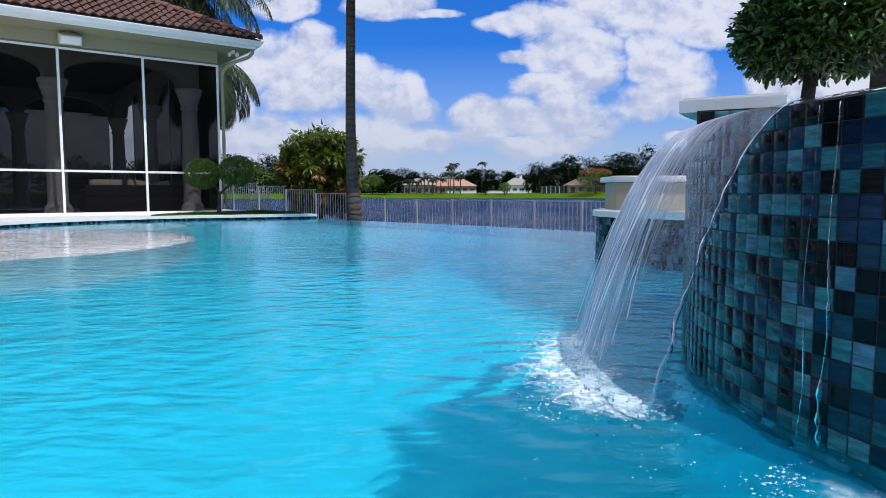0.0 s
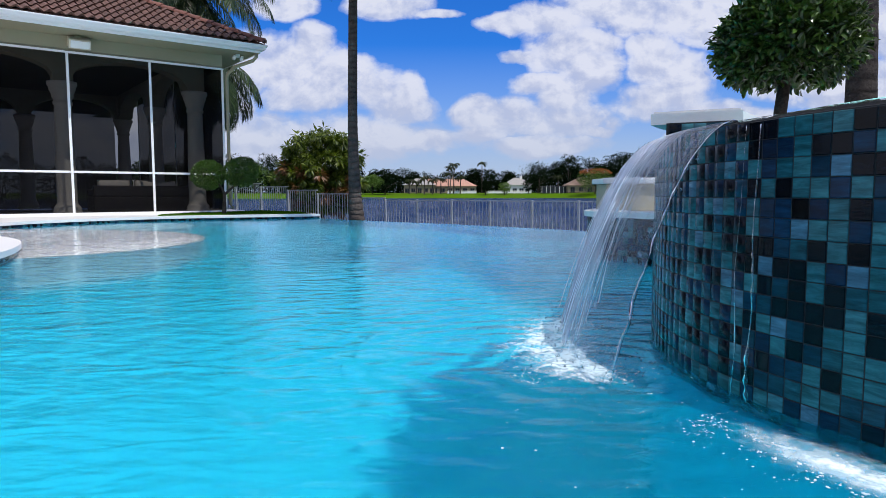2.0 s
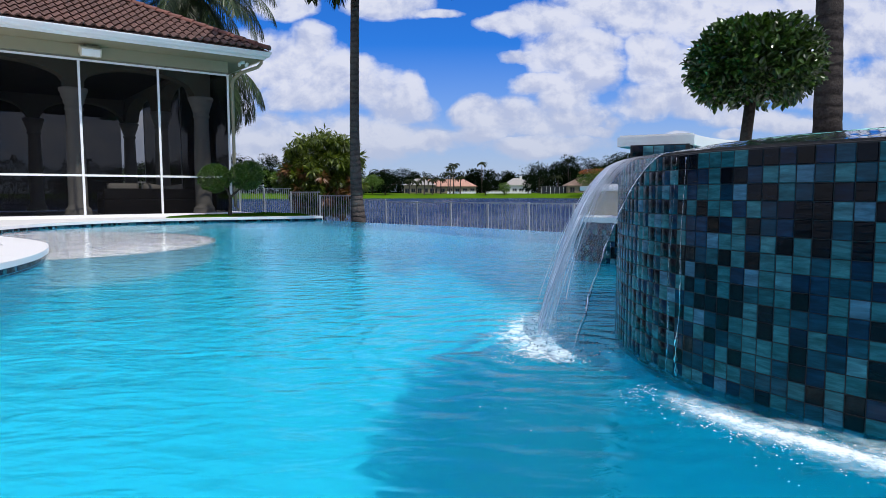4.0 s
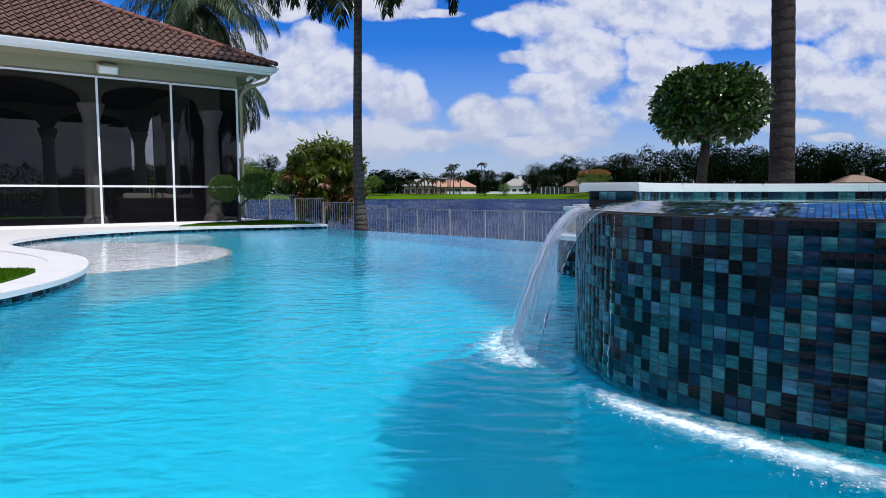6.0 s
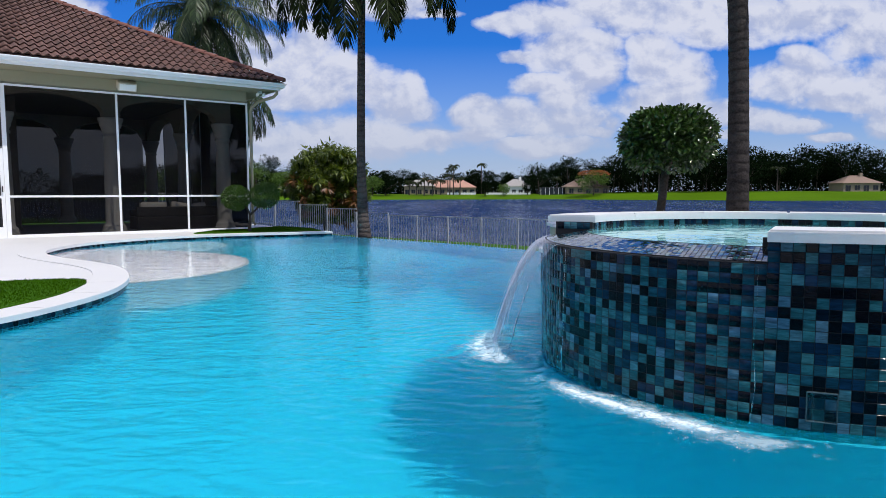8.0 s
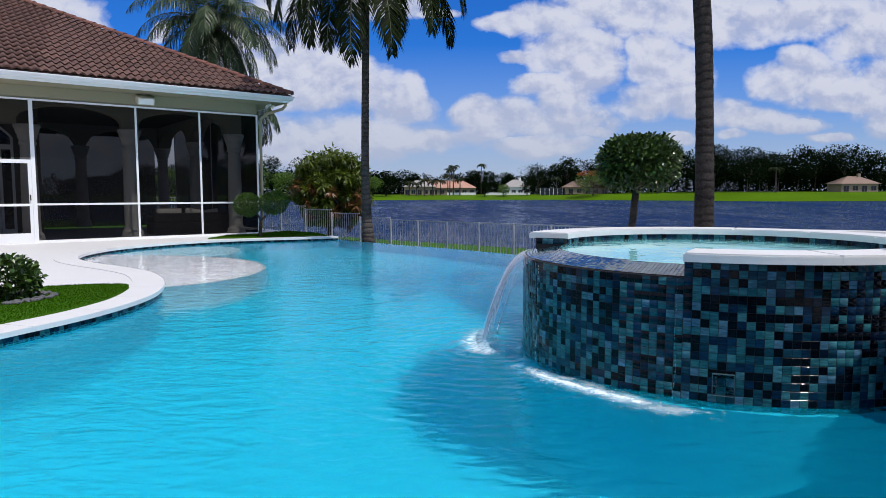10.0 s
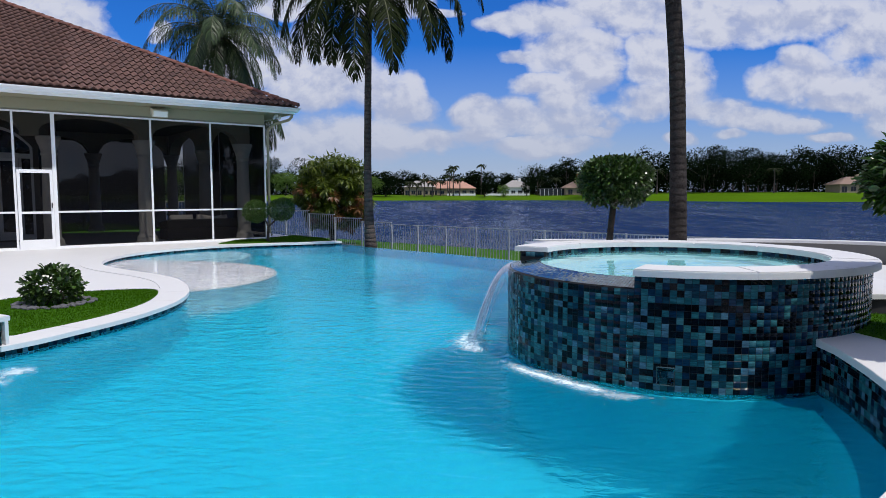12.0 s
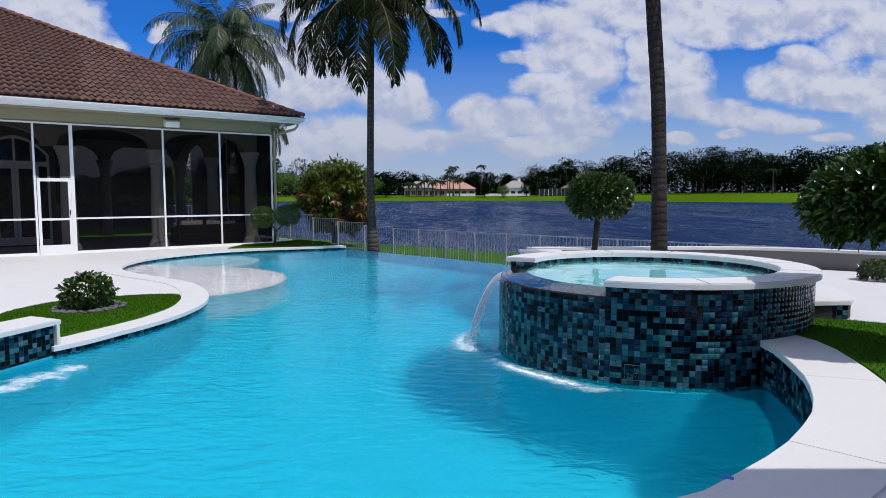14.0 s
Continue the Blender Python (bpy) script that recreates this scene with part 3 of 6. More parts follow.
def foam_material():
    mat = bpy.data.materials.new("white_foam")
    mat.use_nodes = True
    N = Nodes(mat.node_tree)
    pos = N.add("ShaderNodeTexCoord").outputs["Object"]
    b = N.add("ShaderNodeBsdfPrincipled", **{"Base Color": c4(0.82, 0.90, 0.93), "Roughness": 0.75, "Specular IOR Level": 0.15, "Normal": N.add("ShaderNodeBump", Strength=0.5, Distance=0.01, Height=N.noise(pos, 60.0)).outputs[0]})
    mx = N.add("ShaderNodeMixShader", Fac=0.45)
    N.put(mx.inputs[1], b.outputs[0])
    N.put(mx.inputs[2], N.add("ShaderNodeBsdfTransparent", Color=c4(0.9, 0.98, 1)).outputs[0])
    N.add("ShaderNodeOutputMaterial", Surface=mx.outputs[0])
    return mat


def fall_material():
    """Falling water: clear between white and glassy threads that run down it (uv: x across, y down)."""
    mat = bpy.data.materials.new("falling_water")
    mat.use_nodes = True
    N = Nodes(mat.node_tree)
    uvs = N.add("ShaderNodeTexCoord").outputs["UV"]
    sp = N.add("ShaderNodeSeparateXYZ", Vector=uvs)
    across, down = sp.outputs[0], sp.outputs[1]
    bend = N.add("ShaderNodeCombineXYZ", X=N.math("ADD", across, N.math("MULTIPLY", N.noise(uvs, 5.0, 2.0), 0.03)), Y=down, Z=0.0).outputs[0]
    thread = N.noise(N.vmath("MULTIPLY", bend, (130.0, 2.6, 1.0)), 1.0, 3.0, 0.65, 0.2)
    fine = N.noise(N.vmath("MULTIPLY", bend, (330.0, 6.0, 1.0)), 1.0, 2.0, 0.6)
    wisp = N.noise(N.vmath("MULTIPLY", uvs, (7.0, 2.2, 1.0)), 1.0, 3.0, 0.6, 0.5)
    k = N.math("ADD", N.math("MULTIPLY", N.math("ADD", N.math("MULTIPLY", thread, 0.62), N.math("MULTIPLY", fine, 0.38)), 0.85), N.math("MULTIPLY", wisp, 0.30))
    # thick with air above and over most of the width, clear glass low down and along the near edge
    airy = N.math("MULTIPLY", N.ramp(across, (0.55, (1, 1, 1)), (0.86, (0.20, 0.20, 0.20))), N.ramp(down, (0.0, (0.80, 0.80, 0.80)), (0.25, (1, 1, 1)), (0.62, (0.85, 0.85, 0.85)), (0.94, (0.45, 0.45, 0.45))))
    bmp = N.add("ShaderNodeBump", Strength=0.7, Distance=0.02, Height=k).outputs[0]
    glo = N.add("ShaderNodeBsdfGlossy", Color=c4(0.95, 0.97, 1.0), Roughness=0.15, Normal=bmp).outputs[0]
    wht = N.add("ShaderNodeBsdfDiffuse", Color=c4(0.86, 0.86, 1.0), Normal=bmp).outputs[0]
    lit = N.add("ShaderNodeBsdfTranslucent", Color=c4(0.86, 0.88, 1.0), Normal=bmp).outputs[0]
    body = N.add("ShaderNodeMixShader", Fac=0.75)
    N.put(body.inputs[1], glo)
    soft_ = N.add("ShaderNodeMixShader", Fac=0.45)
    N.put(soft_.inputs[1], wht)
    N.put(soft_.inputs[2], lit)
    N.put(body.inputs[2], soft_.outputs[0])
    cover_ = N.math("ADD", 0.05, N.math("MULTIPLY", N.ramp(k, (0.44, (0.16, 0.16, 0.16)), (0.54, (0.52, 0.52, 0.52)), (0.63, (1, 1, 1))), airy))
    mx = N.add("ShaderNodeMixShader", Fac=cover_)
    N.put(mx.inputs[1], N.add("ShaderNodeBsdfTransparent", Color=c4(0.93, 0.98, 1)).outputs[0])
    N.put(mx.inputs[2], body.outputs[0])
    N.add("ShaderNodeOutputMaterial", Surface=mx.outputs[0])
    return mat


FOAM, FALL = foam_material(), fall_material()
FALLTHREAD = surface("bright_water_thread", (0.78, 0.80, 0.90), 0.15, grain=60, vary=0.2, bump=0.1)
PLATE_EDGE = surface("clear_plastic_edge", (0.05, 0.085, 0.10), 0.15, grain=40, vary=0.2, bump=0.02)
FILM = water_material("water_film", (0.86, 0.90, 0.93), 26.0, 0.35, (1.0, 1.0, 0.35), ior=1.38)
DROP = water_material("clear_drops", (0.9, 0.97, 1.0), 20.0, 0.1, ior=1.6)

# ---- numpy meshes for leaves, tiles and other small pieces ----
rng = np.random.default_rng(7)


def raw(name, verts, faces, material, parent=None, label="", smooth=False):
    me = bpy.data.meshes.new(name)
    verts = np.asarray(verts, dtype=np.float32).reshape(-1, 3)
    faces = np.asarray(faces, dtype=np.int32)
    n, k = faces.shape
    me.vertices.add(len(verts))
    me.vertices.foreach_set("co", verts.ravel())
    me.loops.add(n * k)
    me.loops.foreach_set("vertex_index", faces.ravel())
    me.polygons.add(n)
    me.polygons.foreach_set("loop_start", np.arange(0, n * k, k, dtype=np.int32))
    me.update(calc_edges=True)
    if smooth:
        me.polygons.foreach_set("use_smooth", np.ones(n, dtype=bool))
    me.materials.append(material)
    ob = new(name, me)
    if parent is not None:
        ob.parent = parent
    if label:
        tagged(ob, label)
    return ob


def unit(a):
    return a / np.maximum(np.linalg.norm(a, axis=-1, keepdims=True), 1e-9)


def leaves_mesh(at, way, length, width, fold=0.25, tilt=None):
    """Folded pointed leaves: at (n,3) stalk ends, way (n,3) directions of growth; returns verts and faces."""
    n = len(at)
    way = unit(way)
    up = np.tile([0.0, 0.0, 1.0], (n, 1)) if tilt is None else tilt
    side = unit(np.cross(way, up + rng.normal(0, 0.35, (n, 3))))
    nrm = np.cross(side, way)
    L = np.broadcast_to(np.asarray(length, float), (n,))[:, None]
    Wd = np.broadcast_to(np.asarray(width, float), (n,))[:, None]
    p0 = at
    p1 = at + way * L * 0.45 + side * Wd * 0.5 + nrm * Wd * fold
    p2 = at + way * L - nrm * L * 0.10
    p3 = at + way * L * 0.45 - side * Wd * 0.5 + nrm * Wd * fold
    pm = at + way * L * 0.5
    verts = np.stack([p0, p1, p2, p3, pm], 1).reshape(-1, 3)
    i = np.arange(n)[:, None] * 5
    faces = np.concatenate([i + np.array([[0, 1, 4]]), i + np.array([[1, 2, 4]]), i + np.array([[2, 3, 4]]), i + np.array([[3, 0, 4]])], 0)
    return verts, faces


def ball_leaves(centre, radii, n, length, width, bumps=5, low=-1.0, skin=0.55, wild=0.6, broad=False):
    """Leaves on an uneven round crown."""
    d = unit(rng.normal(0, 1, (n * 2, 3)))
    d = d[d[:, 2] > low][:n]
    r = 1.0 + np.zeros(len(d))
    for _ in range(bumps * 3):
        q = unit(rng.normal(0, 1, 3))
        r += rng.uniform(-0.10, 0.12) * np.exp(-(1 - d @ q) * 9)
    r *= skin + (1 - skin) * rng.random(len(d)) ** 0.5
    at = np.asarray(centre) + d * r[:, None] * np.asarray(radii)
    way = unit(d * 0.9 + rng.normal(0, wild, (len(d), 3)) + np.array([0, 0, 0.15]))
    return (round_leaves if broad else leaves_mesh)(at, way, length * rng.uniform(0.7, 1.25, len(d)), width * rng.uniform(0.75, 1.2, len(d)))


def round_leaves(at, way, length, width, fold=0.16):
    """Broad rounded leaves: six facets round a dented middle."""
    n = len(at)
    way = unit(way)
    side = unit(np.cross(way, np.tile([0.0, 0.0, 1.0], (n, 1)) + rng.normal(0, 0.35, (n, 3))))
    nrm = np.cross(side, way)
    L, Wd = np.asarray(length)[:, None], np.asarray(width)[:, None]
    ring = [at]
    for along, out in ((0.30, 0.40), (0.72, 0.44)):
        ring.append(at + way * L * along + side * Wd * out + nrm * Wd * fold)
    ring.append(at + way * L - nrm * L * 0.12)
    for along, out in ((0.72, 0.44), (0.30, 0.40)):
        ring.append(at + way * L * along - side * Wd * out + nrm * Wd * fold)
    verts = np.stack(ring + [at + way * L * 0.52], 1).reshape(-1, 3)
    i = np.arange(n)[:, None] * 7
    faces = np.concatenate([i + np.array([[k, (k + 1) % 6, 6]]) for k in range(6)], 0)
    return verts, faces


def join(*parts_):
    vs, fs, k = [], [], 0
    for v_, f_ in parts_:
        vs.append(v_)
        fs.append(f_ + k)
        k += len(v_)
    return np.concatenate(vs), np.concatenate(fs)


# ---- mosaic ----
PITCH_T, GAP = 0.0525, 0.0026


def tile_mesh(w, h, d=0.0017, b=0.0016):
    """One mosaic piece: a low pillow with softened rims, face towards -y, centred."""
    bm_ = bmesh.new()
    outer = [bm_.verts.new((sx * w / 2, 0.0, sz * h / 2)) for sx, sz in ((-1, -1), (1, -1), (1, 1), (-1, 1))]
    inner = [bm_.verts.new((sx * (w / 2 - b), -d, sz * (h / 2 - b))) for sx, sz in ((-1, -1), (1, -1), (1, 1), (-1, 1))]
    for k in range(4):
        bm_.faces.new((outer[k], outer[(k + 1) % 4], inner[(k + 1) % 4], inner[k]))
    bm_.faces.new(inner)
    me = bpy.data.meshes.new("tile")
    bm_.to_mesh(me)
    bm_.free()
    me.materials.append(TILE)
    return me


TILE_ME = tile_mesh(PITCH_T - GAP, PITCH_T - GAP)


def mosaic(parent, path, z0, rows, keep=lambda x, y, z: True, limit=290, pitch=PITCH_T, near=(0.0, -2.0), singles=True):
    """Rows of mosaic pieces up a wall over a 2D path (faces to the path's right). The nearest are pieces of their own, the rest one field."""
    pts = [Vector(p[:2]) for p in path]
    acc = [0.0]
    for a, b in zip(pts, pts[1:]):
        acc.append(acc[-1] + (b - a).length)
    spots = []
    cols = max(round(acc[-1] / pitch), 1)
    for k in range(cols):
        s = (k + 0.5) * acc[-1] / cols
        i = max(j for j in range(len(acc) - 1) if acc[j] <= s)
        t = (s - acc[i]) / max(acc[i + 1] - acc[i], 1e-9)
        p = pts[i].lerp(pts[i + 1], t)
        d = (pts[i + 1] - pts[i]).normalized()
        for r in range(rows):
            z = z0 + (r + 0.5) * pitch
            if keep(p.x, p.y, z):
                spots.append((p.x, p.y, z, math.atan2(d.y, d.x)))
    base = parent.matrix_world.translation if parent else Vector((0, 0, 0))
    bed = offset_line(pts, 0.0008)                       # grout behind the pieces
    bm_ = bmesh.new()
    lo, hi = z0, z0 + rows * pitch
    ok = [p for p in bed if keep(p.x, p.y, z0 + 0.5 * pitch)]
    while hi - lo > pitch and ok and not keep(ok[0].x, ok[0].y, hi - 0.5 * pitch):
        hi -= pitch
    low_, high_ = [bm_.verts.new((p.x - base.x, p.y - base.y, lo - base.z)) for p in ok], [bm_.verts.new((p.x - base.x, p.y - base.y, hi - base.z)) for p in ok]
    for k in range(len(ok) - 1):
        bm_.faces.new((low_[k], low_[k + 1], high_[k + 1], high_[k]))
    part("grout", bm_, GROUT, parent, "dark grout")
    spots.sort(key=lambda q: (q[0] - near[0]) ** 2 + (q[1] - near[1]) ** 2 + q[2] ** 2 * 0.01)
    count = limit if singles else 0
    sc = pitch / PITCH_T
    for x, y, z, a in spots[:count]:
        ob = new("tile", TILE_ME)
        ob.parent = parent
        wob_ = random.uniform(-0.016, 0.016)
        ob.matrix_local = Matrix.Translation(Vector((x, y, z)) - base) @ Matrix.Rotation(a + wob_, 4, "Z") @ Matrix.Rotation(random.uniform(-0.016, 0.016), 4, "X")
    rest = spots[count:]
    if rest:
        tv = np.array([v_.co for v_ in TILE_ME.vertices]) * np.array([sc, 1, sc])
        tf = [list(p_.vertices) for p_ in TILE_ME.polygons]
        vs = np.empty((len(rest), len(tv), 3))
        for i, (x, y, z, a) in enumerate(rest):
            a += random.uniform(-0.012, 0.012)
            c, s = math.cos(a), math.sin(a)
            vs[i] = tv @ np.array([[c, s, 0], [-s, c, 0], [0, 0, 1]]) + np.array([x, y, z]) - np.array(base)
        fs = (np.arange(len(rest))[:, None, None] * len(tv) + np.array(tf)[None]).reshape(-1, 4)
        tagged(raw("tile_field", vs, fs, TILES, parent), kind="stuff")


# ---- spa ----
def arc(r, a0, a1, n):
    return [(SPA.x + r * math.cos(radians(a0 + (a1 - a0) * k / n)), SPA.y + r * math.sin(radians(a0 + (a1 - a0) * k / n))) for k in range(n + 1)]


def spill_r(a):
    """The spill wall swells out from the round wall, away from its end at the rim."""
    t = min(max((SPILL_B - a) / 46.0, 0.0), 1.0)
    return R_WALL + 0.002 + (R_SPILL - R_WALL) * t * t * (3 - 2 * t)


def spill_arc(off, a0, a1, n):
    out = []
    for k in range(n + 1):
        a = a0 + (a1 - a0) * k / n
        out.append((SPA.x + (spill_r(a) + off) * math.cos(radians(a)), SPA.y + (spill_r(a) + off) * math.sin(radians(a))))
    return out


def build_spa():
    spa = thing("spa", "raised round spa clad in blue glass mosaic, white rim", "hot tub")
    shell = part("shell", slab(arc(R_WALL - 0.008, SPILL_B, SPILL_A + 360, 60) + arc(1.34, SPILL_A + 360, SPILL_B, 60), -2.05, 0.890), GROUT, spa, "mosaic clad round wall")
    # spill wall with a rounded sloping lip
    prof = [(-0.008, -2.05), (-0.008, 0.772), (-0.009, 0.779), (-0.028, 0.783), (-9, 0.834), (-9, -2.05)]
    bm_ = bmesh.new()
    n = 30
    rings = []
    for k in range(n + 1):
        a = radians(SPILL_A + (SPILL_B - SPILL_A) * k / n)
        out_r = spill_r(math.degrees(a))
        rings.append([bm_.verts.new((SPA.x + (r_ if r_ > 1 else 1.335) * math.cos(a), SPA.y + (r_ if r_ > 1 else 1.335) * math.sin(a), z)) for r_, z in ((out_r + r, z) for r, z in prof)])
    for a, b in zip(rings, rings[1:]):
        for k in range(len(prof)):
            j = (k + 1) % len(prof)
            bm_.faces.new((a[k], b[k], b[j], a[j]))
    bm_.faces.new(rings[0])
    bm_.faces.new(rings[-1][::-1])
    bmesh.ops.recalc_face_normals(bm_, faces=bm_.faces)
    spill = part("spill_wall", bm_, GROUT, spa, "wet mosaic wall under the overflowing lip")
    # mosaic on the sloping lip: small pieces
    vs, fs = [], []
    q = 0.0262
    k = 0
    for ring in range(13):
        r = 1.355 + ring * q
        m_ = int(radians(SPILL_B - SPILL_A) * r / q)
        for i in range(m_):
            a = radians(SPILL_A + (SPILL_B - SPILL_A) * (i + 0.5) / m_)
            ca, sa = math.cos(a), math.sin(a)
            edge_ = spill_r(math.degrees(a)) - 0.006
            if r + q / 2 > edge_:
                continue
            slope = 0.051 / (edge_ - 1.335)
            z = 0.834 - (r - 1.335) * slope + 0.003
            tip_r, tip_t = rng.normal(0, 0.018), rng.normal(0, 0.015)
            for dr, dt in ((-1, -1), (1, -1), (1, 1), (-1, 1)):
                rr, tt = r + dr * (q / 2 - 0.002), dt * (q / 2 - 0.002)
                vs.append((SPA.x + rr * ca - tt * sa, SPA.y + rr * sa + tt * ca, z - dr * (slope + tip_r) * (q / 2 - 0.002) + tip_t * tt))
            fs.append((k, k + 1, k + 2, k + 3))
            k += 4
    tagged(raw("lip_mosaic", vs, fs, WETTILES, spill), kind="stuff")
    # rim of white stones
    rim = part("rim", slab(arc(R_COPE - 0.02, SPILL_B + 0.6, SPILL_A + 359.4, 60) + arc(R_INNER + 0.02, SPILL_A + 359.4, SPILL_B + 0.6, 60), 0.888, SPA_TOP - 0.014), STONE, spa)
    m_ = 9
    for k in range(m_):
        a0 = SPILL_B + (SPILL_A + 360 - SPILL_B) * k / m_ + (0.04 if k else 0)
        a1 = SPILL_B + (SPILL_A + 360 - SPILL_B) * (k + 1) / m_ - 0.04
        part("rim_stone", slab(arc(R_COPE, a0, a1, 8) + arc(R_INNER, a1, a0, 8), 0.885, SPA_TOP, 0.010), STONE, rim)
    part("floor", slab(arc(1.336, 0, 360, 48)[:-1], 0.32, 0.42), SPAFLOOR, spa, "pale blue plaster floor")
    part("bench", slab(arc(1.336, 150, 500, 48) + arc(0.95, 500, 150, 48), 0.42, 0.62), SPAFLOOR, spa, "pale blue underwater bench")
    for a in (62.0, 100.0):
        m = Matrix.Translation((SPA.x + 1.325 * math.cos(radians(a)), SPA.y + 1.325 * math.sin(radians(a)), 0.74)) @ Matrix.Rotation(radians(a - 90), 4, "Z")
        bm_ = bmesh.new()
        box(bm_, -0.11, 0.11, -0.02, 0.0, -0.07, 0.06, 0.008, m)
        part("skimmer", bm_, GLASSY, spa, "dark skimmer opening")
    part("foot", slab(arc(R_SPILL + 0.02, 140, 350, 60) + arc(1.5, 350, 140, 60), -2.04, -0.13), PLASTER, spa, "blue plastered foot under the water")
    # pieces last
    mosaic(shell, [p for p in arc(R_WALL, SPILL_B, 345, 80)], -0.107, 19, near=(1.7, -1.0))
    mosaic(spill, spill_arc(0.0, SPILL_A + 0.3, SPILL_B, 60), -0.1165, 17, near=(0.0, 0.5))
    mosaic(shell, [p for p in arc(1.336, SPILL_A - 2, SPILL_B - 362, 80)], 0.832, 1, singles=False)
    # end faces beside the spill
    for a, flip in ((SPILL_A, 1), (SPILL_B, -1)):
        ray_ = [(SPA.x + r * math.cos(radians(a)), SPA.y + r * math.sin(radians(a))) for r in (1.36, 1.62)]
        mosaic(shell, ray_ if flip < 0 else ray_[::-1], 0.833, 1, singles=False)
    # clear cover plate low on the wall
    m = Matrix.Translation((SPA.x + (R_WALL + 0.004) * math.cos(radians(-111.4)), SPA.y + (R_WALL + 0.004) * math.sin(radians(-111.4)), 0.118)) @ Matrix.Rotation(radians(-111.4 + 90), 4, "Z")
    bm_ = bmesh.new()
    box(bm_, -0.066, 0.066, -0.018, 0.0, -0.072, 0.072, 0.006, m)
    plate = part("cover_plate", bm_, FILM, spa, "clear cover plate over a wall fitting")
    plate.visible_shadow = False
    for x0, x1, z0, z1 in ((-0.066, 0.066, 0.066, 0.072), (-0.066, 0.066, -0.072, -0.067), (-0.066, -0.061, -0.072, 0.072), (0.061, 0.066, -0.072, 0.072)):
        bm_ = bmesh.new()
        box(bm_, x0, x1, -0.020, -0.002, z0, z1, 0.002, m)
        part("plate_edge", bm_, PLATE_EDGE, plate)
    return spa


sheet(arc(1.34, 0, 360, 60)[:-1], 0.838, "spa_water", SPAWATER, "clear still water filling the spa", "water", "structure").visible_shadow = False
build_spa()


def build_fall():
    """The sheet of water that leaves the lip, its runs down the wall and its spray."""
    fall = thing("waterfall", "clear sheet of water arching off the spa lip", "waterfall")

    def sheet_point(s, t, off=0.0):
        a = 155.0 + 36.5 * s - 3.0 * (s - 0.4) * t
        reach = (0.40 - 0.06 * s) * t ** 0.95
        wave = t * (0.011 * math.sin(38 * s + 8 * math.sin(5 * s) + 2 * t) + 0.007 * math.sin(93 * s + 4 * t))
        r = spill_r(a) - 0.015 + reach + wave + off
        return SPA.x + r * math.cos(radians(a)), SPA.y + r * math.sin(radians(a)), 0.790 - 0.03 * t - 0.765 * t ** 2

    nu, nv = 90, 44
    me = bpy.data.meshes.new("water_sheet")
    vs, fs, uvs = [], [], []
    for j in range(nv + 1):
        for i in range(nu + 1):
            vs.append(sheet_point(i / nu, j / nv))
            uvs.append((i / nu, j / nv))
    for j in range(nv):
        for i in range(nu):
            k = j * (nu + 1) + i
            fs.append((k, k + 1, k + nu + 2, k + nu + 1))
    me.from_pydata(vs, [], fs)
    layer = me.uv_layers.new(name="UVMap")
    for lp in me.loops:
        layer.data[lp.index].uv = uvs[lp.vertex_index]
    for p_ in me.polygons:
        p_.use_smooth = True
    me.materials.append(FALL)
    ob = new("water_sheet", me)
    ob.parent = fall
    # threads of water that part from the sheet on the way down
    for _ in range(40):
        s0, t0, t1 = rng.uniform(0.0, 0.72), rng.uniform(0.25, 0.7), rng.uniform(0.8, 1.0)
        bm_ = bmesh.new()
        off, w = rng.normal(0.0, 0.012), rng.uniform(0.0005, 0.0013)
        ts = np.linspace(t0, t1, 14)
        tube(bm_, [sheet_point(s0 + 0.012 * math.sin(5 * t + s0 * 40), t, off * (t - t0) * 3) for t in ts], [w * (0.5 + abs(math.sin(17 * t + s0 * 60))) for t in ts], 5)
        part("thread", bm_, FALLTHREAD, fall, smooth=True)
    # the thick bead down the near edge of the sheet, and runs down the wall
    bm_ = bmesh.new()
    ts = np.linspace(0.03, 0.97, 60)
    tube(bm_, [sheet_point(1.0 + 0.010 * math.sin(17 * t + 2 * math.sin(29 * t)) * t, t) for t in ts], [0.0016 + 0.0042 * abs(math.sin(24 * t + 2 * math.sin(11 * t))) ** 3 * min(1.0, 0.4 + t) for t in ts], 7)
    part("edge_bead", bm_, DROP, fall, smooth=True)
    for a, amp, w in ((195.9, 0.020, 1.3), (194.0, 0.030, 0.5), (238.6, 0.03, 0.7)):
        bm_ = bmesh.new()
        pts, rad = [], []
        for k in range(40):
            t = k / 39
            wig = 0.006 * math.sin(11 * t + a) * t
            rr = spill_r(a) + 0.010 + amp * t * (1.6 - t)
            aa = radians(a) + wig
            pts.append((SPA.x + rr * math.cos(aa), SPA.y + rr * math.sin(aa), 0.765 - 0.765 * t))
            rad.append(w * (0.0013 + 0.0055 * min(1.0, 1.6 * t ** 2 + 0.05) * abs(math.sin(29 * t + a + 2 * math.sin(13 * t))) ** 3 * min(1.0, 0.3 + 1.4 * t)))
        tube(bm_, pts, rad, 6)
        part("trickle", bm_, DROP, fall, smooth=True)
    # drops thrown off the sheet and up from the splash
    bm_ = bmesh.new()
    for k in range(45):
        t = rng.uniform(0.35, 1.0)
        p = sheet_point(1.0 + abs(rng.normal(0.0, 0.012)), t, rng.normal(0, 0.012))
        bmesh.ops.create_icosphere(bm_, subdivisions=1, radius=rng.uniform(0.0015, 0.0045), matrix=Matrix.Translation(p) @ Matrix.Diagonal((1, 1, rng.uniform(1.0, 2.2), 1)))
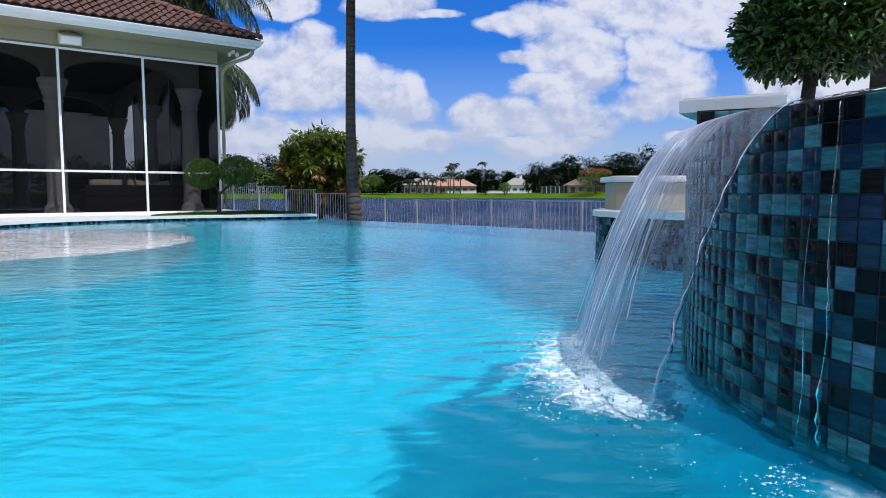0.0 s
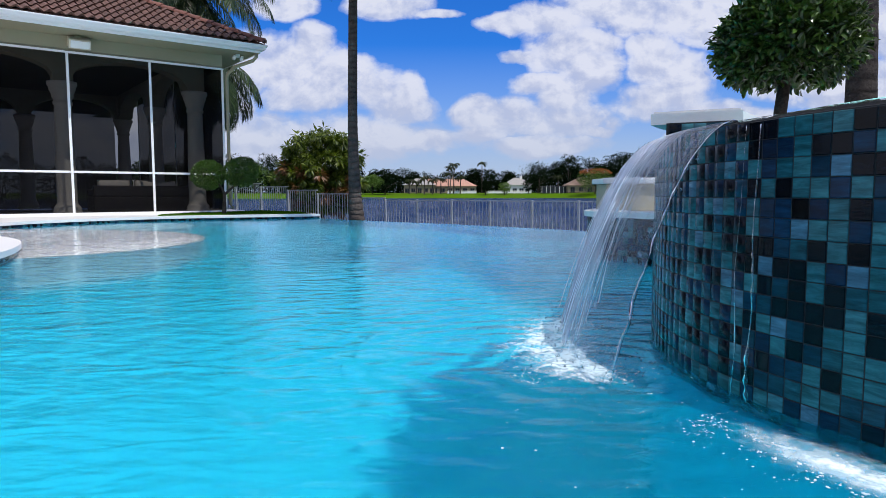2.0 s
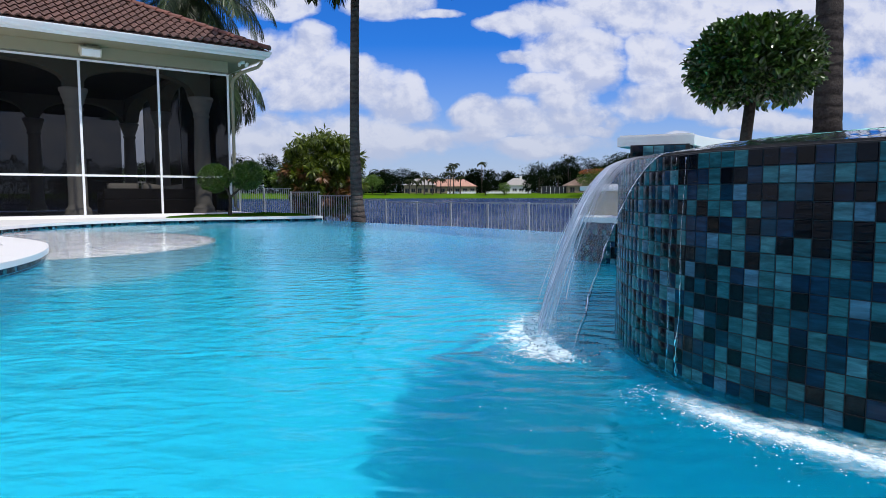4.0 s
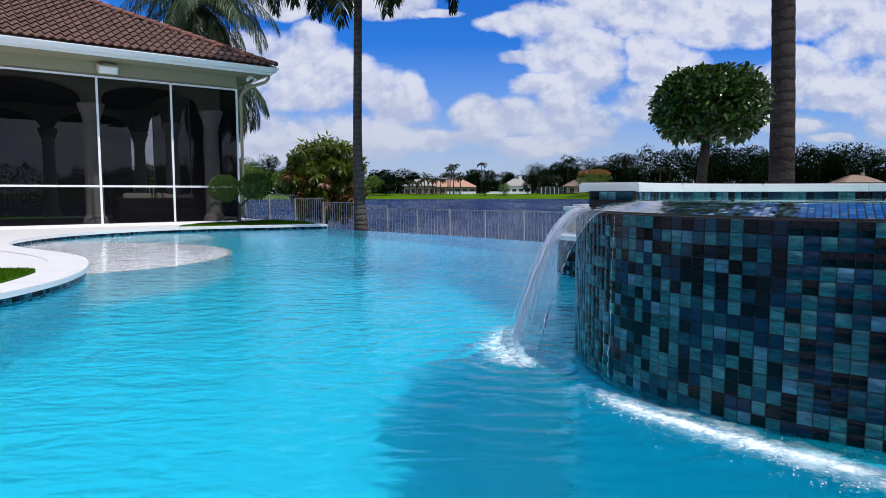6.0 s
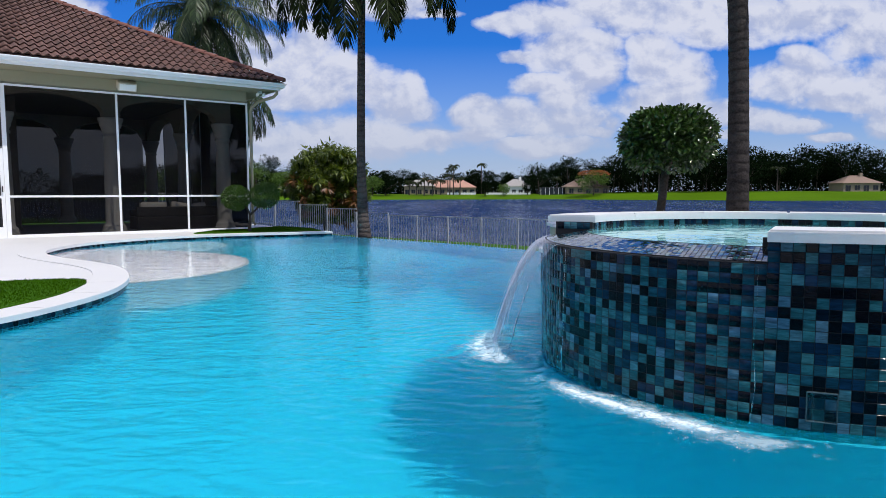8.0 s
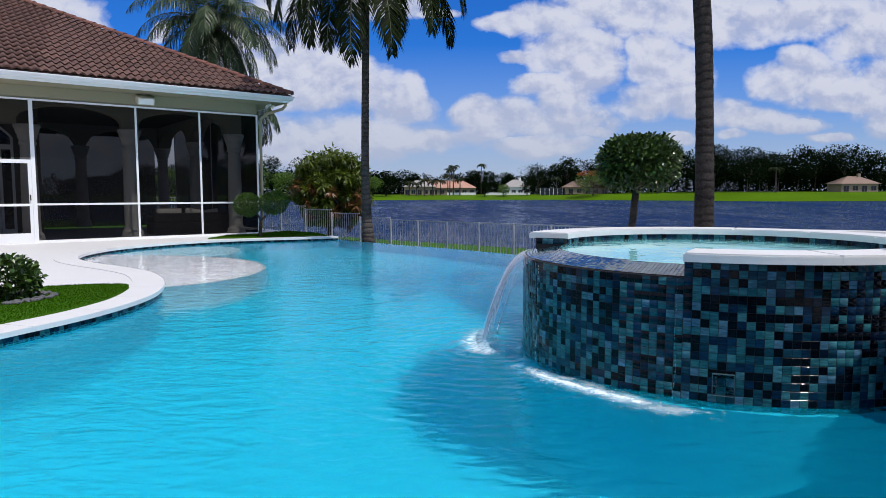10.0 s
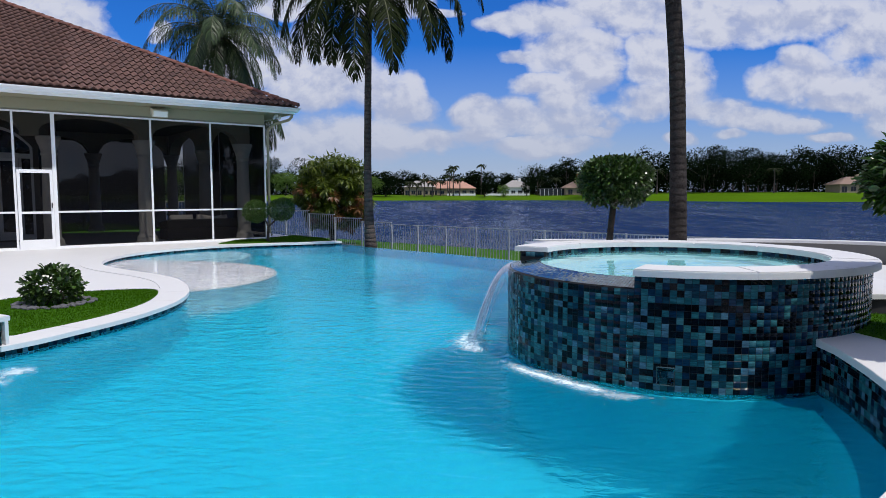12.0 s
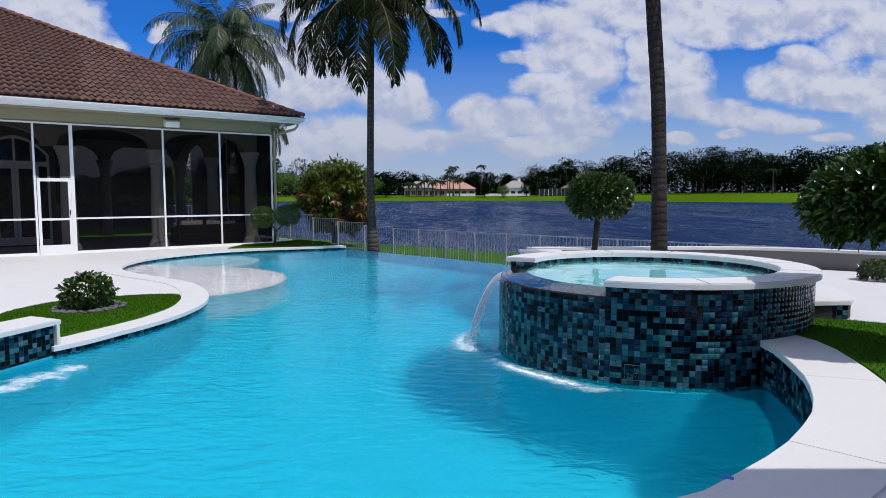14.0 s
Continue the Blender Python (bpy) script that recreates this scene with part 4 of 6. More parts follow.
    for _ in range(420):
        a = radians(rng.uniform(158, 192))
        r, z = R_SPILL + 0.36 + rng.normal(0, 0.13), abs(rng.normal(0, 0.05)) + 0.008
        bmesh.ops.create_icosphere(bm_, subdivisions=1, radius=rng.uniform(0.0012, 0.0038), matrix=Matrix.Translation((SPA.x + r * math.cos(a), SPA.y + r * math.sin(a), z)) @ Matrix.Diagonal((1, 1, rng.uniform(1, 1.7), 1)))
    tagged(part("spray", bm_, DROP, fall, smooth=True), kind="stuff")


build_fall()


def foam(name, spots, label, low=0.004):
    """Foam and bubbles on the water: many small flat caps."""
    n = len(spots)
    seg = 6
    vs, fs = [], []
    for k, (x, y, r) in enumerate(spots):
        h = r * rng.uniform(0.25, 0.7)
        sq, an = rng.uniform(0.5, 1.0), rng.uniform(0, 6.28)
        ring = []
        for ring_r, ring_z in ((1.0, 0.0), (0.72, 0.65)):
            for q in range(seg):
                th = 2 * math.pi * q / seg
                dx, dy = ring_r * r * math.cos(th), ring_r * r * sq * math.sin(th)
                vs.append((x + dx * math.cos(an) - dy * math.sin(an), y + dx * math.sin(an) + dy * math.cos(an), low + ring_z * h))
        vs.append((x, y, low + h))
        b = k * (2 * seg + 1)
        for q in range(seg):
            fs.append((b + q, b + (q + 1) % seg, b + seg + (q + 1) % seg, b + seg + q))
            fs.append((b + seg + q, b + seg + (q + 1) % seg, b + 2 * seg, b + 2 * seg))
    quads = [f_ for f_ in fs if len(set(f_)) == 4]
    tris = [f_[:3] for f_ in fs if len(set(f_)) == 3]
    me = bpy.data.meshes.new(name)
    me.from_pydata(vs, [], quads + tris)
    for p_ in me.polygons:
        p_.use_smooth = True
    me.materials.append(FOAM)
    return tagged(new(name, me), label, "foam", kind="stuff")


def foam_spots():
    spots = []

    def put(a, r, s, scale=14.0, cut=-0.05):
        x, y = SPA.x + r * math.cos(a), SPA.y + r * math.sin(a)
        if noise.noise((x * scale, y * scale, 0.3)) + 0.6 * noise.noise((x * scale * 3, y * scale * 3, 1.3)) > cut:
            spots.append((x, y, s))

    # where the sheet lands: a churned patch with tongues
    for _ in range(3600):
        a = radians(rng.uniform(158, 188))
        put(a, R_SPILL + 0.37 + rng.normal(0, 0.11), abs(rng.normal(0.0010, 0.0016)) + 0.0008)
    for _ in range(700):
        a = radians(rng.uniform(156, 206))
        put(a, R_SPILL + 0.40 + rng.normal(0, 0.22), abs(rng.normal(0.0004, 0.0012)) + 0.0008, 18.0, 0.12)
    # the foam line along the spill wall
    for _ in range(2500):
        s = rng.random()
        a = radians(198 + 42 * s)
        put(a, R_SPILL + 0.15 + 0.07 * s + 0.03 * math.sin(9 * s) + 0.06 + rng.normal(0, 0.05 + 0.03 * s), abs(rng.normal(0.0006, 0.0014)) + 0.0008, 16.0, 0.05)
    for _ in range(700):
        a = radians(rng.uniform(186, 248))
        put(a, R_SPILL + rng.uniform(0.02, 0.55), abs(rng.normal(0.0003, 0.0011)) + 0.0008, 11.0, 0.22)
    return spots


foam("foam", foam_spots(), "white foam where the spa overflows into the pool")


def foam_sheet_material(name, strength, grain):
    """Churned water: white where the froth is thick, clear at its frayed edges (uv: x along, y across)."""
    mat = bpy.data.materials.new(name)
    mat.use_nodes = True
    N = Nodes(mat.node_tree)
    sp = N.add("ShaderNodeSeparateXYZ", Vector=N.add("ShaderNodeTexCoord").outputs["UV"])
    across = N.math("SUBTRACT", 1.0, N.math("POWER", N.math("ABSOLUTE", N.math("SUBTRACT", N.math("MULTIPLY", sp.outputs[1], 2.0), 1.0)), 1.3))
    along = N.math("MINIMUM", N.math("MULTIPLY", sp.outputs[0], 6.0), N.math("MULTIPLY", N.math("SUBTRACT", 1.0, sp.outputs[0]), 6.0), clamp=True)
    pos = N.add("ShaderNodeTexCoord").outputs["Object"]
    froth = N.math("ADD", N.math("MULTIPLY", N.noise(pos, grain, 6.0, 0.6, 0.8), 0.65), N.math("MULTIPLY", N.noise(pos, grain * 4.5, 4.0, 0.6), 0.35))
    k = N.math("ADD", N.math("MULTIPLY", N.math("MULTIPLY", across, along), 0.95), N.math("MULTIPLY", N.math("SUBTRACT", froth, 0.5), 2.8))
    fade = N.math("MULTIPLY", N.math("MULTIPLY", across, 6.0, clamp=True), N.math("MULTIPLY", along, 3.0, clamp=True))
    fac = N.math("MULTIPLY", N.ramp(k, (0.42, (0, 0, 0)), (0.70, (0.40, 0.40, 0.40)), (1.05, (1, 1, 1))), N.math("MULTIPLY", fade, strength), clamp=True)
    bmp = N.add("ShaderNodeBump", Strength=0.6, Distance=0.02, Height=froth).outputs[0]
    b = N.add("ShaderNodeBsdfPrincipled", **{"Base Color": c4(0.78, 0.88, 0.93), "Roughness": 0.6, "Normal": bmp})
    mx = N.add("ShaderNodeMixShader", Fac=fac)
    N.put(mx.inputs[1], N.add("ShaderNodeBsdfTransparent", Color=c4(1, 1, 1)).outputs[0])
    N.put(mx.inputs[2], b.outputs[0])
    N.add("ShaderNodeOutputMaterial", Surface=mx.outputs[0])
    return mat


SPLASHFROTH = foam_sheet_material("churned_froth", 0.75, 13.0)
SPOUTFROTH = foam_sheet_material("spout_froth", 0.62, 3.0)
FROTH, SOFTFROTH = foam_sheet_material("white_froth", 0.9, 13.0), foam_sheet_material("thin_froth", 0.38, 7.0)


def foam_band(line, half, material, label, swell=0.012):
    """A band of froth lying on the water along a line, heaped a little along its middle."""
    pts = spline(line, 10)
    nv = 14
    vs, uvs, fs = [], [], []
    for k, p in enumerate(pts):
        a, b = Vector(pts[max(k - 1, 0)][:2]), Vector(pts[min(k + 1, len(pts) - 1)][:2])
        d = (b - a).normalized()
        s = k / (len(pts) - 1)
        wide = float(np.interp(s, np.linspace(0, 1, len(half)), half))
        for i in range(nv + 1):
            t = 2 * i / nv - 1
            x, y = p[0] - d.y * wide * t, p[1] + d.x * wide * t
            lump = 0.5 + 0.5 * noise.noise((x * 17, y * 17, 0.2))
            vs.append((x, y, 0.0045 + swell * (1 - t * t) * lump * min(1.0, 5 * s, 5 * (1 - s))))
            uvs.append((s, (t + 1) / 2))
    for k in range(len(pts) - 1):
        for i in range(nv):
            q = k * (nv + 1) + i
            fs.append((q, q + 1, q + nv + 2, q + nv + 1))
    me = bpy.data.meshes.new("foam")
    me.from_pydata(vs, [], fs)
    layer = me.uv_layers.new(name="UVMap")
    for lp in me.loops:
        layer.data[lp.index].uv = uvs[lp.vertex_index]
    for p_ in me.polygons:
        p_.use_smooth = True
    me.materials.append(material)
    ob = tagged(new("foam", me), label, "foam", kind="stuff")
    ob.visible_shadow = False
    return ob


def ring_line(*spots):
    return [(SPA.x + r * math.cos(radians(a)), SPA.y + r * math.sin(radians(a)), 0.0) for a, r in spots]


foam_band(ring_line((201.5, 1.87), (208, 1.875), (215, 1.865), (222, 1.86), (228, 1.87), (233, 1.88), (238.5, 1.90)), (0.04, 0.07, 0.085, 0.085, 0.08, 0.05), FROTH, "white streak of foam along the spa's spill wall")
foam_band(ring_line((198, 1.84), (208, 1.85), (222, 1.85), (236, 1.90), (250, 1.95)), (0.08, 0.17, 0.20, 0.20, 0.13), SOFTFROTH, "thin pale froth along the spa's spill wall", 0.004)
foam_band(ring_line((154, 2.03), (164, 2.05), (174, 2.05), (182, 2.02), (191, 1.97)), (0.12, 0.22, 0.26, 0.24, 0.12), SPLASHFROTH, "white foam where the water sheet lands")
foam_band([(-3.92, -0.18, 0), (-3.75, 0.33, 0), (-3.59, 0.69, 0), (-3.37, 1.11, 0)], (0.26, 0.38, 0.36, 0.24), SPOUTFROTH, "pale foam under the raised wall's spout", 0.02)

# ---- coping stones and mosaic bands ----
def coping(name, label, line, width, z1, thick, stone=0.9, over=0.035, side=1):
    """A kerb of separate white stones along a line; the pool lies to the line's right when side is 1."""
    hold = tagged(new(name), label, "coping", kind="structure")
    pts = [Vector(p[:2]) for p in line]
    inner, outer = offset_line(pts, -over * side), offset_line(pts, (width - over) * side)
    acc = [0.0]
    for a, b in zip(pts, pts[1:]):
        acc.append(acc[-1] + (b - a).length)
    n = max(int(acc[-1] / stone), 1)

    def at(line_, s):
        i = max(j for j in range(len(acc) - 1) if acc[j] <= s + 1e-9)
        t = min((s - acc[i]) / max(acc[i + 1] - acc[i], 1e-9), 1)
        return line_[i].lerp(line_[i + 1], t)

    for k in range(n):
        s0, s1 = acc[-1] * k / n + 0.0007, acc[-1] * (k + 1) / n - 0.0007
        m_ = 5
        ring = [at(inner, s0 + (s1 - s0) * q / m_) for q in range(m_ + 1)] + [at(outer, s1 + (s0 - s1) * q / m_) for q in range(m_ + 1)]
        dz = random.uniform(-0.0008, 0.0008)
        part("coping_stone", slab([tuple(p) for p in ring], z1 - thick, z1 + dz, 0.003), STONE, hold)
    return hold


left_band = tagged(new("left_pool_wall"), "pool wall with a blue mosaic waterline", "pool wall", kind="structure")
mosaic(left_band, LEFT_EDGE, -0.097, 3, limit=290, near=(-3.6, 3.0))
coping("left_coping", "curved white stone coping along the pool", LEFT_EDGE, 0.40, DECK, 0.05)

RIGHT_SHOW = [p for p in RIGHT_EDGE if p[1] > -2.9 and p[0] > 1.0]
right_band = tagged(new("right_pool_wall"), "raised pool wall clad in blue mosaic", "pool wall", kind="structure")
mosaic(right_band, RIGHT_SHOW, -0.115, 10, limit=290, near=(2.7, -0.5), keep=lambda x, y, z: z < 0.39 and (x - SPA.x) ** 2 + (y - SPA.y) ** 2 > 1.6 ** 2)
coping("right_coping", "broad white stone coping of the raised pool edge", RIGHT_EDGE[1:76], 0.50, HIGH, 0.055, stone=1.5, over=0.05, side=1)
back_band = tagged(new("back_pool_wall"), "raised pool wall clad in blue mosaic behind the spa", "pool wall", kind="structure")
mosaic(back_band, BACK_WALL, -0.115, 10, limit=250, near=(1.3, 5.0), keep=lambda x, y, z: z < 0.39 and (x - SPA.x) ** 2 + (y - SPA.y) ** 2 > 1.6 ** 2)
coping("back_coping", "white stone coping behind the spa", BACK_WALL[8:], 0.40, HIGH + 0.01, 0.05, stone=0.7)


def build_block():
    """The raised mosaic wall at the left of the pool."""
    face_line = [(-4.49, -1.42), (-4.39, -0.52), (-4.29, 0.23), (-4.15, 0.82), (-3.97, 1.46)]
    back = [(-4.37, 1.64), (-4.59, 0.98), (-4.79, 0.18), (-4.89, -0.52), (-4.97, -1.42)]
    blk = thing("spout_wall", "raised wall in blue mosaic with white stone cap", "pool wall")
    body = part("body", slab(face_line + back, -1.0, 0.335), GROUT, blk)
    part("cap", slab([(p[0] + 0.035, p[1]) for p in face_line[:-1]] + [(-3.93, 1.54), (-4.37, 1.73)] + [(p[0] - 0.03, p[1]) for p in back[1:]], 0.337, 0.387, 0.008), STONE, blk, "white stone cap")
    part("end_panel", slab([(-3.945, 1.48), (-3.93, 1.51), (-4.33, 1.71), (-4.35, 1.67)], 0.02, 0.335), STONE, blk, "white stone end panel")
    mosaic(body, face_line, -0.065, 8, limit=200, near=(-4.0, 1.0), keep=lambda x, y, z: z < 0.335)
    return blk


build_block()

# ---- house ----
HOUSE = Matrix.Translation((-5.42, 16.11, 0.0)) @ Matrix.Rotation(radians(37.57), 4, "Z")
WEST = -16.0                                      # how far the house runs on


def arcade(bm_, spans, z_spring, z_top, rise, o0, o1, along):
    """A wall on arches: spans of (a0, a1); along True: runs in x, thickness in y from o0 to o1."""
    for a0, a1 in spans:
        n = 14
        for k in range(n):
            s0, s1 = k / n, (k + 1) / n
            x0, x1 = a0 + (a1 - a0) * s0, a0 + (a1 - a0) * s1
            z0 = z_spring + rise * math.sqrt(max(1 - (2 * s0 - 1) ** 2, 0))
            z1 = z_spring + rise * math.sqrt(max(1 - (2 * s1 - 1) ** 2, 0))
            quad = []
            for o in (o0, o1):
                for x, z in ((x0, z0), (x1, z1), (x1, z_top), (x0, z_top)):
                    quad.append(bm_.verts.new((x, o, z) if along else (o, x, z)))
            f_, b_ = quad[:4], quad[4:]
            bm_.faces.new(f_)
            bm_.faces.new(b_[::-1])
            bm_.faces.new((f_[0], b_[0], b_[1], f_[1]))
            bm_.faces.new((f_[2], b_[2], b_[3], f_[3]))
    return bm_


def column_mesh():
    prof = [(0.29, 0.0), (0.29, 0.09), (0.265, 0.11), (0.275, 0.16), (0.25, 0.20), (0.215, 0.24), (0.205, 0.30), (0.20, 1.2), (0.175, 2.36), (0.172, 2.42),
            (0.20, 2.44), (0.205, 2.48), (0.18, 2.51), (0.19, 2.56), (0.225, 2.62), (0.215, 2.66), (0.24, 2.70), (0.27, 2.78), (0.26, 2.80), (0.30, 2.86), (0.30, 2.93)]
    return lathe(prof, 28)


# the porch's indoor shade is put into these dark wall and ceiling colours
INNER = surface("shaded_porch_stucco", (0.13, 0.115, 0.09), 0.9, grain=100, vary=0.12, bump=0.2)
CEILING = surface("shaded_porch_boards", (0.05, 0.04, 0.032), 0.7, grain=20, vary=0.2, bump=0.1)


def build_house():
    house = thing("house", "cream stucco house with brown clay tile roof and screened porch", "house", HOUSE)
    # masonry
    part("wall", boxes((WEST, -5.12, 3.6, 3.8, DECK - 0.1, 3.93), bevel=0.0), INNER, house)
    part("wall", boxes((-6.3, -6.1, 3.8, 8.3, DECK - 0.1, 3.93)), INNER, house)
    part("wall", boxes((WEST, WEST + 0.2, -0.02, 16.0, DECK - 0.1, 3.93)), STUCCO, house)
    part("wall", boxes((WEST + 0.2, -6.3, 15.8, 16.0, DECK - 0.1, 3.93)), STUCCO, house)
    bm_ = bmesh.new()
    box(bm_, WEST, 0.0, -0.02, 0.10, 3.64, 3.93)
    part("header_beam", bm_, STUCCO, house)
    cols = []
    front = [(-9.05, -6.25), (-6.05, -3.45), (-3.25, -0.65)]
    arc_wall = arcade(bmesh.new(), front, 3.05, 3.93, 0.52, 0.35, 0.75, True)
    for a in (-9.15, -6.15, -3.35, -0.5):
        box(arc_wall, a - 0.2, a + 0.2, 0.352, 0.748, 3.05, 3.93)
    part("arch_wall", arc_wall, STUCCO, house)
    end = [(0.75, 3.75), (4.25, 7.55)]
    arc_wall = arcade(bmesh.new(), end, 3.05, 3.93, 0.6, -0.75, -0.35, False)
    for o in (4.0, 7.9):
        box(arc_wall, -0.75, -0.35, o - 0.25, o + 0.25, 3.05, 3.93)
    part("arch_wall", arc_wall, STUCCO, house)
    back = [(-6.05, -3.5), (-3.2, -0.75)]
    arc_wall = arcade(bmesh.new(), back, 3.05, 3.93, 0.6, 7.9, 8.3, True)
    box(arc_wall, -3.5, -3.2, 7.902, 8.298, 3.05, 3.93)
    part("arch_wall", arc_wall, STUCCO, house)
    first = None
    for a, o in ((-3.35, 0.55), (-0.55, 0.34), (-5.72, 0.55), (-0.55, 4.0), (-0.55, 8.0), (-3.35, 8.1)):
        if first is None:
            first = part("column", column_mesh(), COLUMN, house, "cast stone column with a ringed capital", smooth=False)
            for p_ in first.data.polygons:
                p_.use_smooth = abs(p_.normal.z) < 0.9
            ob = first
        else:
            ob = new("column", first.data)
            ob.parent = house
            tagged(ob, "cast stone column with a ringed capital")
        ob.location = (a, o, DECK)
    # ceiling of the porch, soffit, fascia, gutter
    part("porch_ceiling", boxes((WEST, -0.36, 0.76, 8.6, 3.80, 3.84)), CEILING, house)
    part("soffit", boxes((WEST, 0.64, -0.86, -0.021, 3.94, 3.965), (0.001, 0.64, -0.02, 16.2, 3.94, 3.965)), SOFFIT, house)
    part("frieze", boxes((WEST, 0.02, -0.055, -0.021, 3.66, 3.938), bevel=0.004), SOFFIT, house)
    part("fascia", boxes((WEST, 0.66, -0.885, -0.862, 3.93, 4.13), (0.642, 0.665, -0.86, 16.2, 3.93, 4.13)), WHITE, house)
    # ogee gutter along the eaves, mitred at the corner
    prof = [(0.0, 0.00), (0.055, 0.00), (0.085, 0.025), (0.090, 0.055), (0.110, 0.080), (0.125, 0.105), (0.125, 0.125), (0.115, 0.125), (0.10, 0.10), (0.0, 0.10)]
    bm_ = bmesh.new()
    rings = []
    for (x, y, dx, dy) in ((WEST, -0.886, 0, -1), (0.666, -0.886, 1, -1), (0.666, 16.2, 1, 0)):
        rings.append([bm_.verts.new((x + d * dx, y + d * dy, 3.985 + z)) for d, z in prof])
    for a, b in zip(rings, rings[1:]):
        for k in range(len(prof)):
            j = (k + 1) % len(prof)
            bm_.faces.new((a[k], a[j], b[j], b[k]))
    bmesh.ops.recalc_face_normals(bm_, faces=bm_.faces)
    part("gutter", bm_, WHITE, house, "white ogee gutter")
    bm_ = bmesh.new()
    tube(bm_, [(0.60, -0.78, 4.0), (0.60, -0.78, 3.86), (0.54, -0.70, 3.77), (0.26, -0.28, 3.66), (0.14, -0.12, 3.52), (0.12, -0.06, 3.40), (0.12, -0.06, 0.32), (0.16, -0.12, 0.24)], 0.042, 10)
    part("downspout", bm_, SOFFIT, house, "cream downspout at the corner", smooth=True)
    # screen frames: each post and rail a bar
    posts = (0.0, -1.66, -3.32, -5.69, -6.57, -8.2, -9.9)
    for a in posts:
        w = 0.045 if a in (-5.69,) else 0.026
        part("screen_post", boxes((a - w, a + w, -0.085, -0.058, DECK, 3.62), bevel=0.003), WHITE, house)
    edges = sorted(posts)
    for a0, a1 in zip(edges, edges[1:]):
        door = (a0, a1) == (-6.57, -5.69)
        for z in ((3.60,) if door else (1.06, 3.60, 0.15)):
            part("screen_rail", boxes((a0 + 0.028, a1 - 0.028, -0.082, -0.06, z - 0.024, z + 0.024), bevel=0.003), WHITE, house)
        bm_ = bmesh.new()
        z0 = 2.20 if door else DECK
        bm_.faces.new([bm_.verts.new(p) for p in ((a0, -0.072, z0), (a1, -0.072, z0), (a1, -0.072, 3.62), (a0, -0.072, 3.62))])
        part("screen", bm_, SCREEN, house, "dark insect screen")
    for o0, o1 in ((0.0, 2.0), (2.0, 4.0), (4.0, 6.0), (6.0, 8.3)):
        part("screen_post", boxes((-0.012, 0.012, o1 - 0.02, o1 + 0.02, DECK, 3.93)), WHITE, house)
        bm_ = bmesh.new()
        bm_.faces.new([bm_.verts.new(p) for p in ((0.0, o0, DECK), (0.0, o1, DECK), (0.0, o1, 3.93), (0.0, o0, 3.93))])
        part("screen", bm_, BACKSCREEN, house, "dark insect screen")
    for a0, a1 in ((-6.05, -3.4), (-3.4, -0.75)):
        bm_ = bmesh.new()
        bm_.faces.new([bm_.verts.new(p) for p in ((a0, 8.34, DECK), (a1, 8.34, DECK), (a1, 8.34, 3.79), (a0, 8.34, 3.79))])
        part("screen", bm_, BACKSCREEN, house, "dark insect screen")
        part("screen_post", boxes((a0 - 0.02, a0 + 0.02, 8.33, 8.35, DECK, 3.79)), WHITE, house)
    # screen door
    d0, d1 = -6.53, -5.74
    dr = part("screen_door", boxes((d0, d0 + 0.07, -0.10, -0.06, 0.13, 2.15), (d1 - 0.07, d1, -0.10, -0.06, 0.13, 2.15), (d0 + 0.07, d1 - 0.07, -0.10, -0.06, 2.06, 2.15),
                                  (d0 + 0.07, d1 - 0.07, -0.10, -0.06, 0.13, 0.36), (d0 + 0.07, d1 - 0.07, -0.098, -0.062, 1.02, 1.08)), WHITE, house, "white aluminium screen door")
    bm_ = bmesh.new()
    bm_.faces.new([bm_.verts.new(p) for p in ((d0 + 0.06, -0.078, 0.36), (d1 - 0.06, -0.078, 0.36), (d1 - 0.06, -0.078, 2.06), (d0 + 0.06, -0.078, 2.06))])
    part("mesh_panel", bm_, SCREEN, dr)
    part("handle", boxes((d1 - 0.055, d1 - 0.03, -0.15, -0.101, 1.16, 1.30), bevel=0.006), BLACKMETAL, dr, "small dark handle")
    part("sill", boxes((WEST, 0.03, -0.12, -0.04, DECK - 0.012, DECK + 0.012)), WHITE, house)
    # glazed doors between sidelights, under one flat-arched light, on the wall inside
    cx, y0, y1 = -6.70, 3.50, 3.58

    def arch_z(x, drop=0.0):
        return 2.92 + 0.58 * (1 - (x / 0.92) ** 2) - drop

    for side in (-1, 1):
        leaf = part("french_door", boxes(*[(cx + min(side * p, side * q), cx + max(side * p, side * q), y0, y1, z0, z1) for p, q, z0, z1 in
                                           ((0.005, 0.095, 0.16, 2.60), (0.455, 0.545, 0.16, 2.60), (0.095, 0.455, 2.50, 2.60), (0.095, 0.455, 0.16, 0.40))]), WHITE, house, "white glazed porch door")
        part("pane", boxes((cx + min(side * 0.095, side * 0.455), cx + max(side * 0.095, side * 0.455), 3.53, 3.55, 0.40, 2.50)), GLASSY, leaf)
        part("handle", boxes((cx + side * 0.05 - 0.012, cx + side * 0.05 + 0.012, y0 - 0.06, y0, 1.05, 1.30), bevel=0.005), COLUMN, leaf, "pale door handle")
        light = part("sidelight", boxes(*[(cx + min(side * p, side * q), cx + max(side * p, side * q), y0, y1, z0, z1) for p, q, z0, z1 in
                                          ((0.555, 0.625, 0.14, 2.72), (0.85, 0.92, 0.14, 2.92), (0.625, 0.85, 2.58, 2.72), (0.625, 0.85, 0.14, 0.32))]), WHITE, house, "white narrow sidelight window")
        part("pane", boxes((cx + min(side * 0.625, side * 0.85), cx + max(side * 0.625, side * 0.85), 3.53, 3.55, 0.32, 2.58)), GLASSY, light)
    bm_ = bmesh.new()
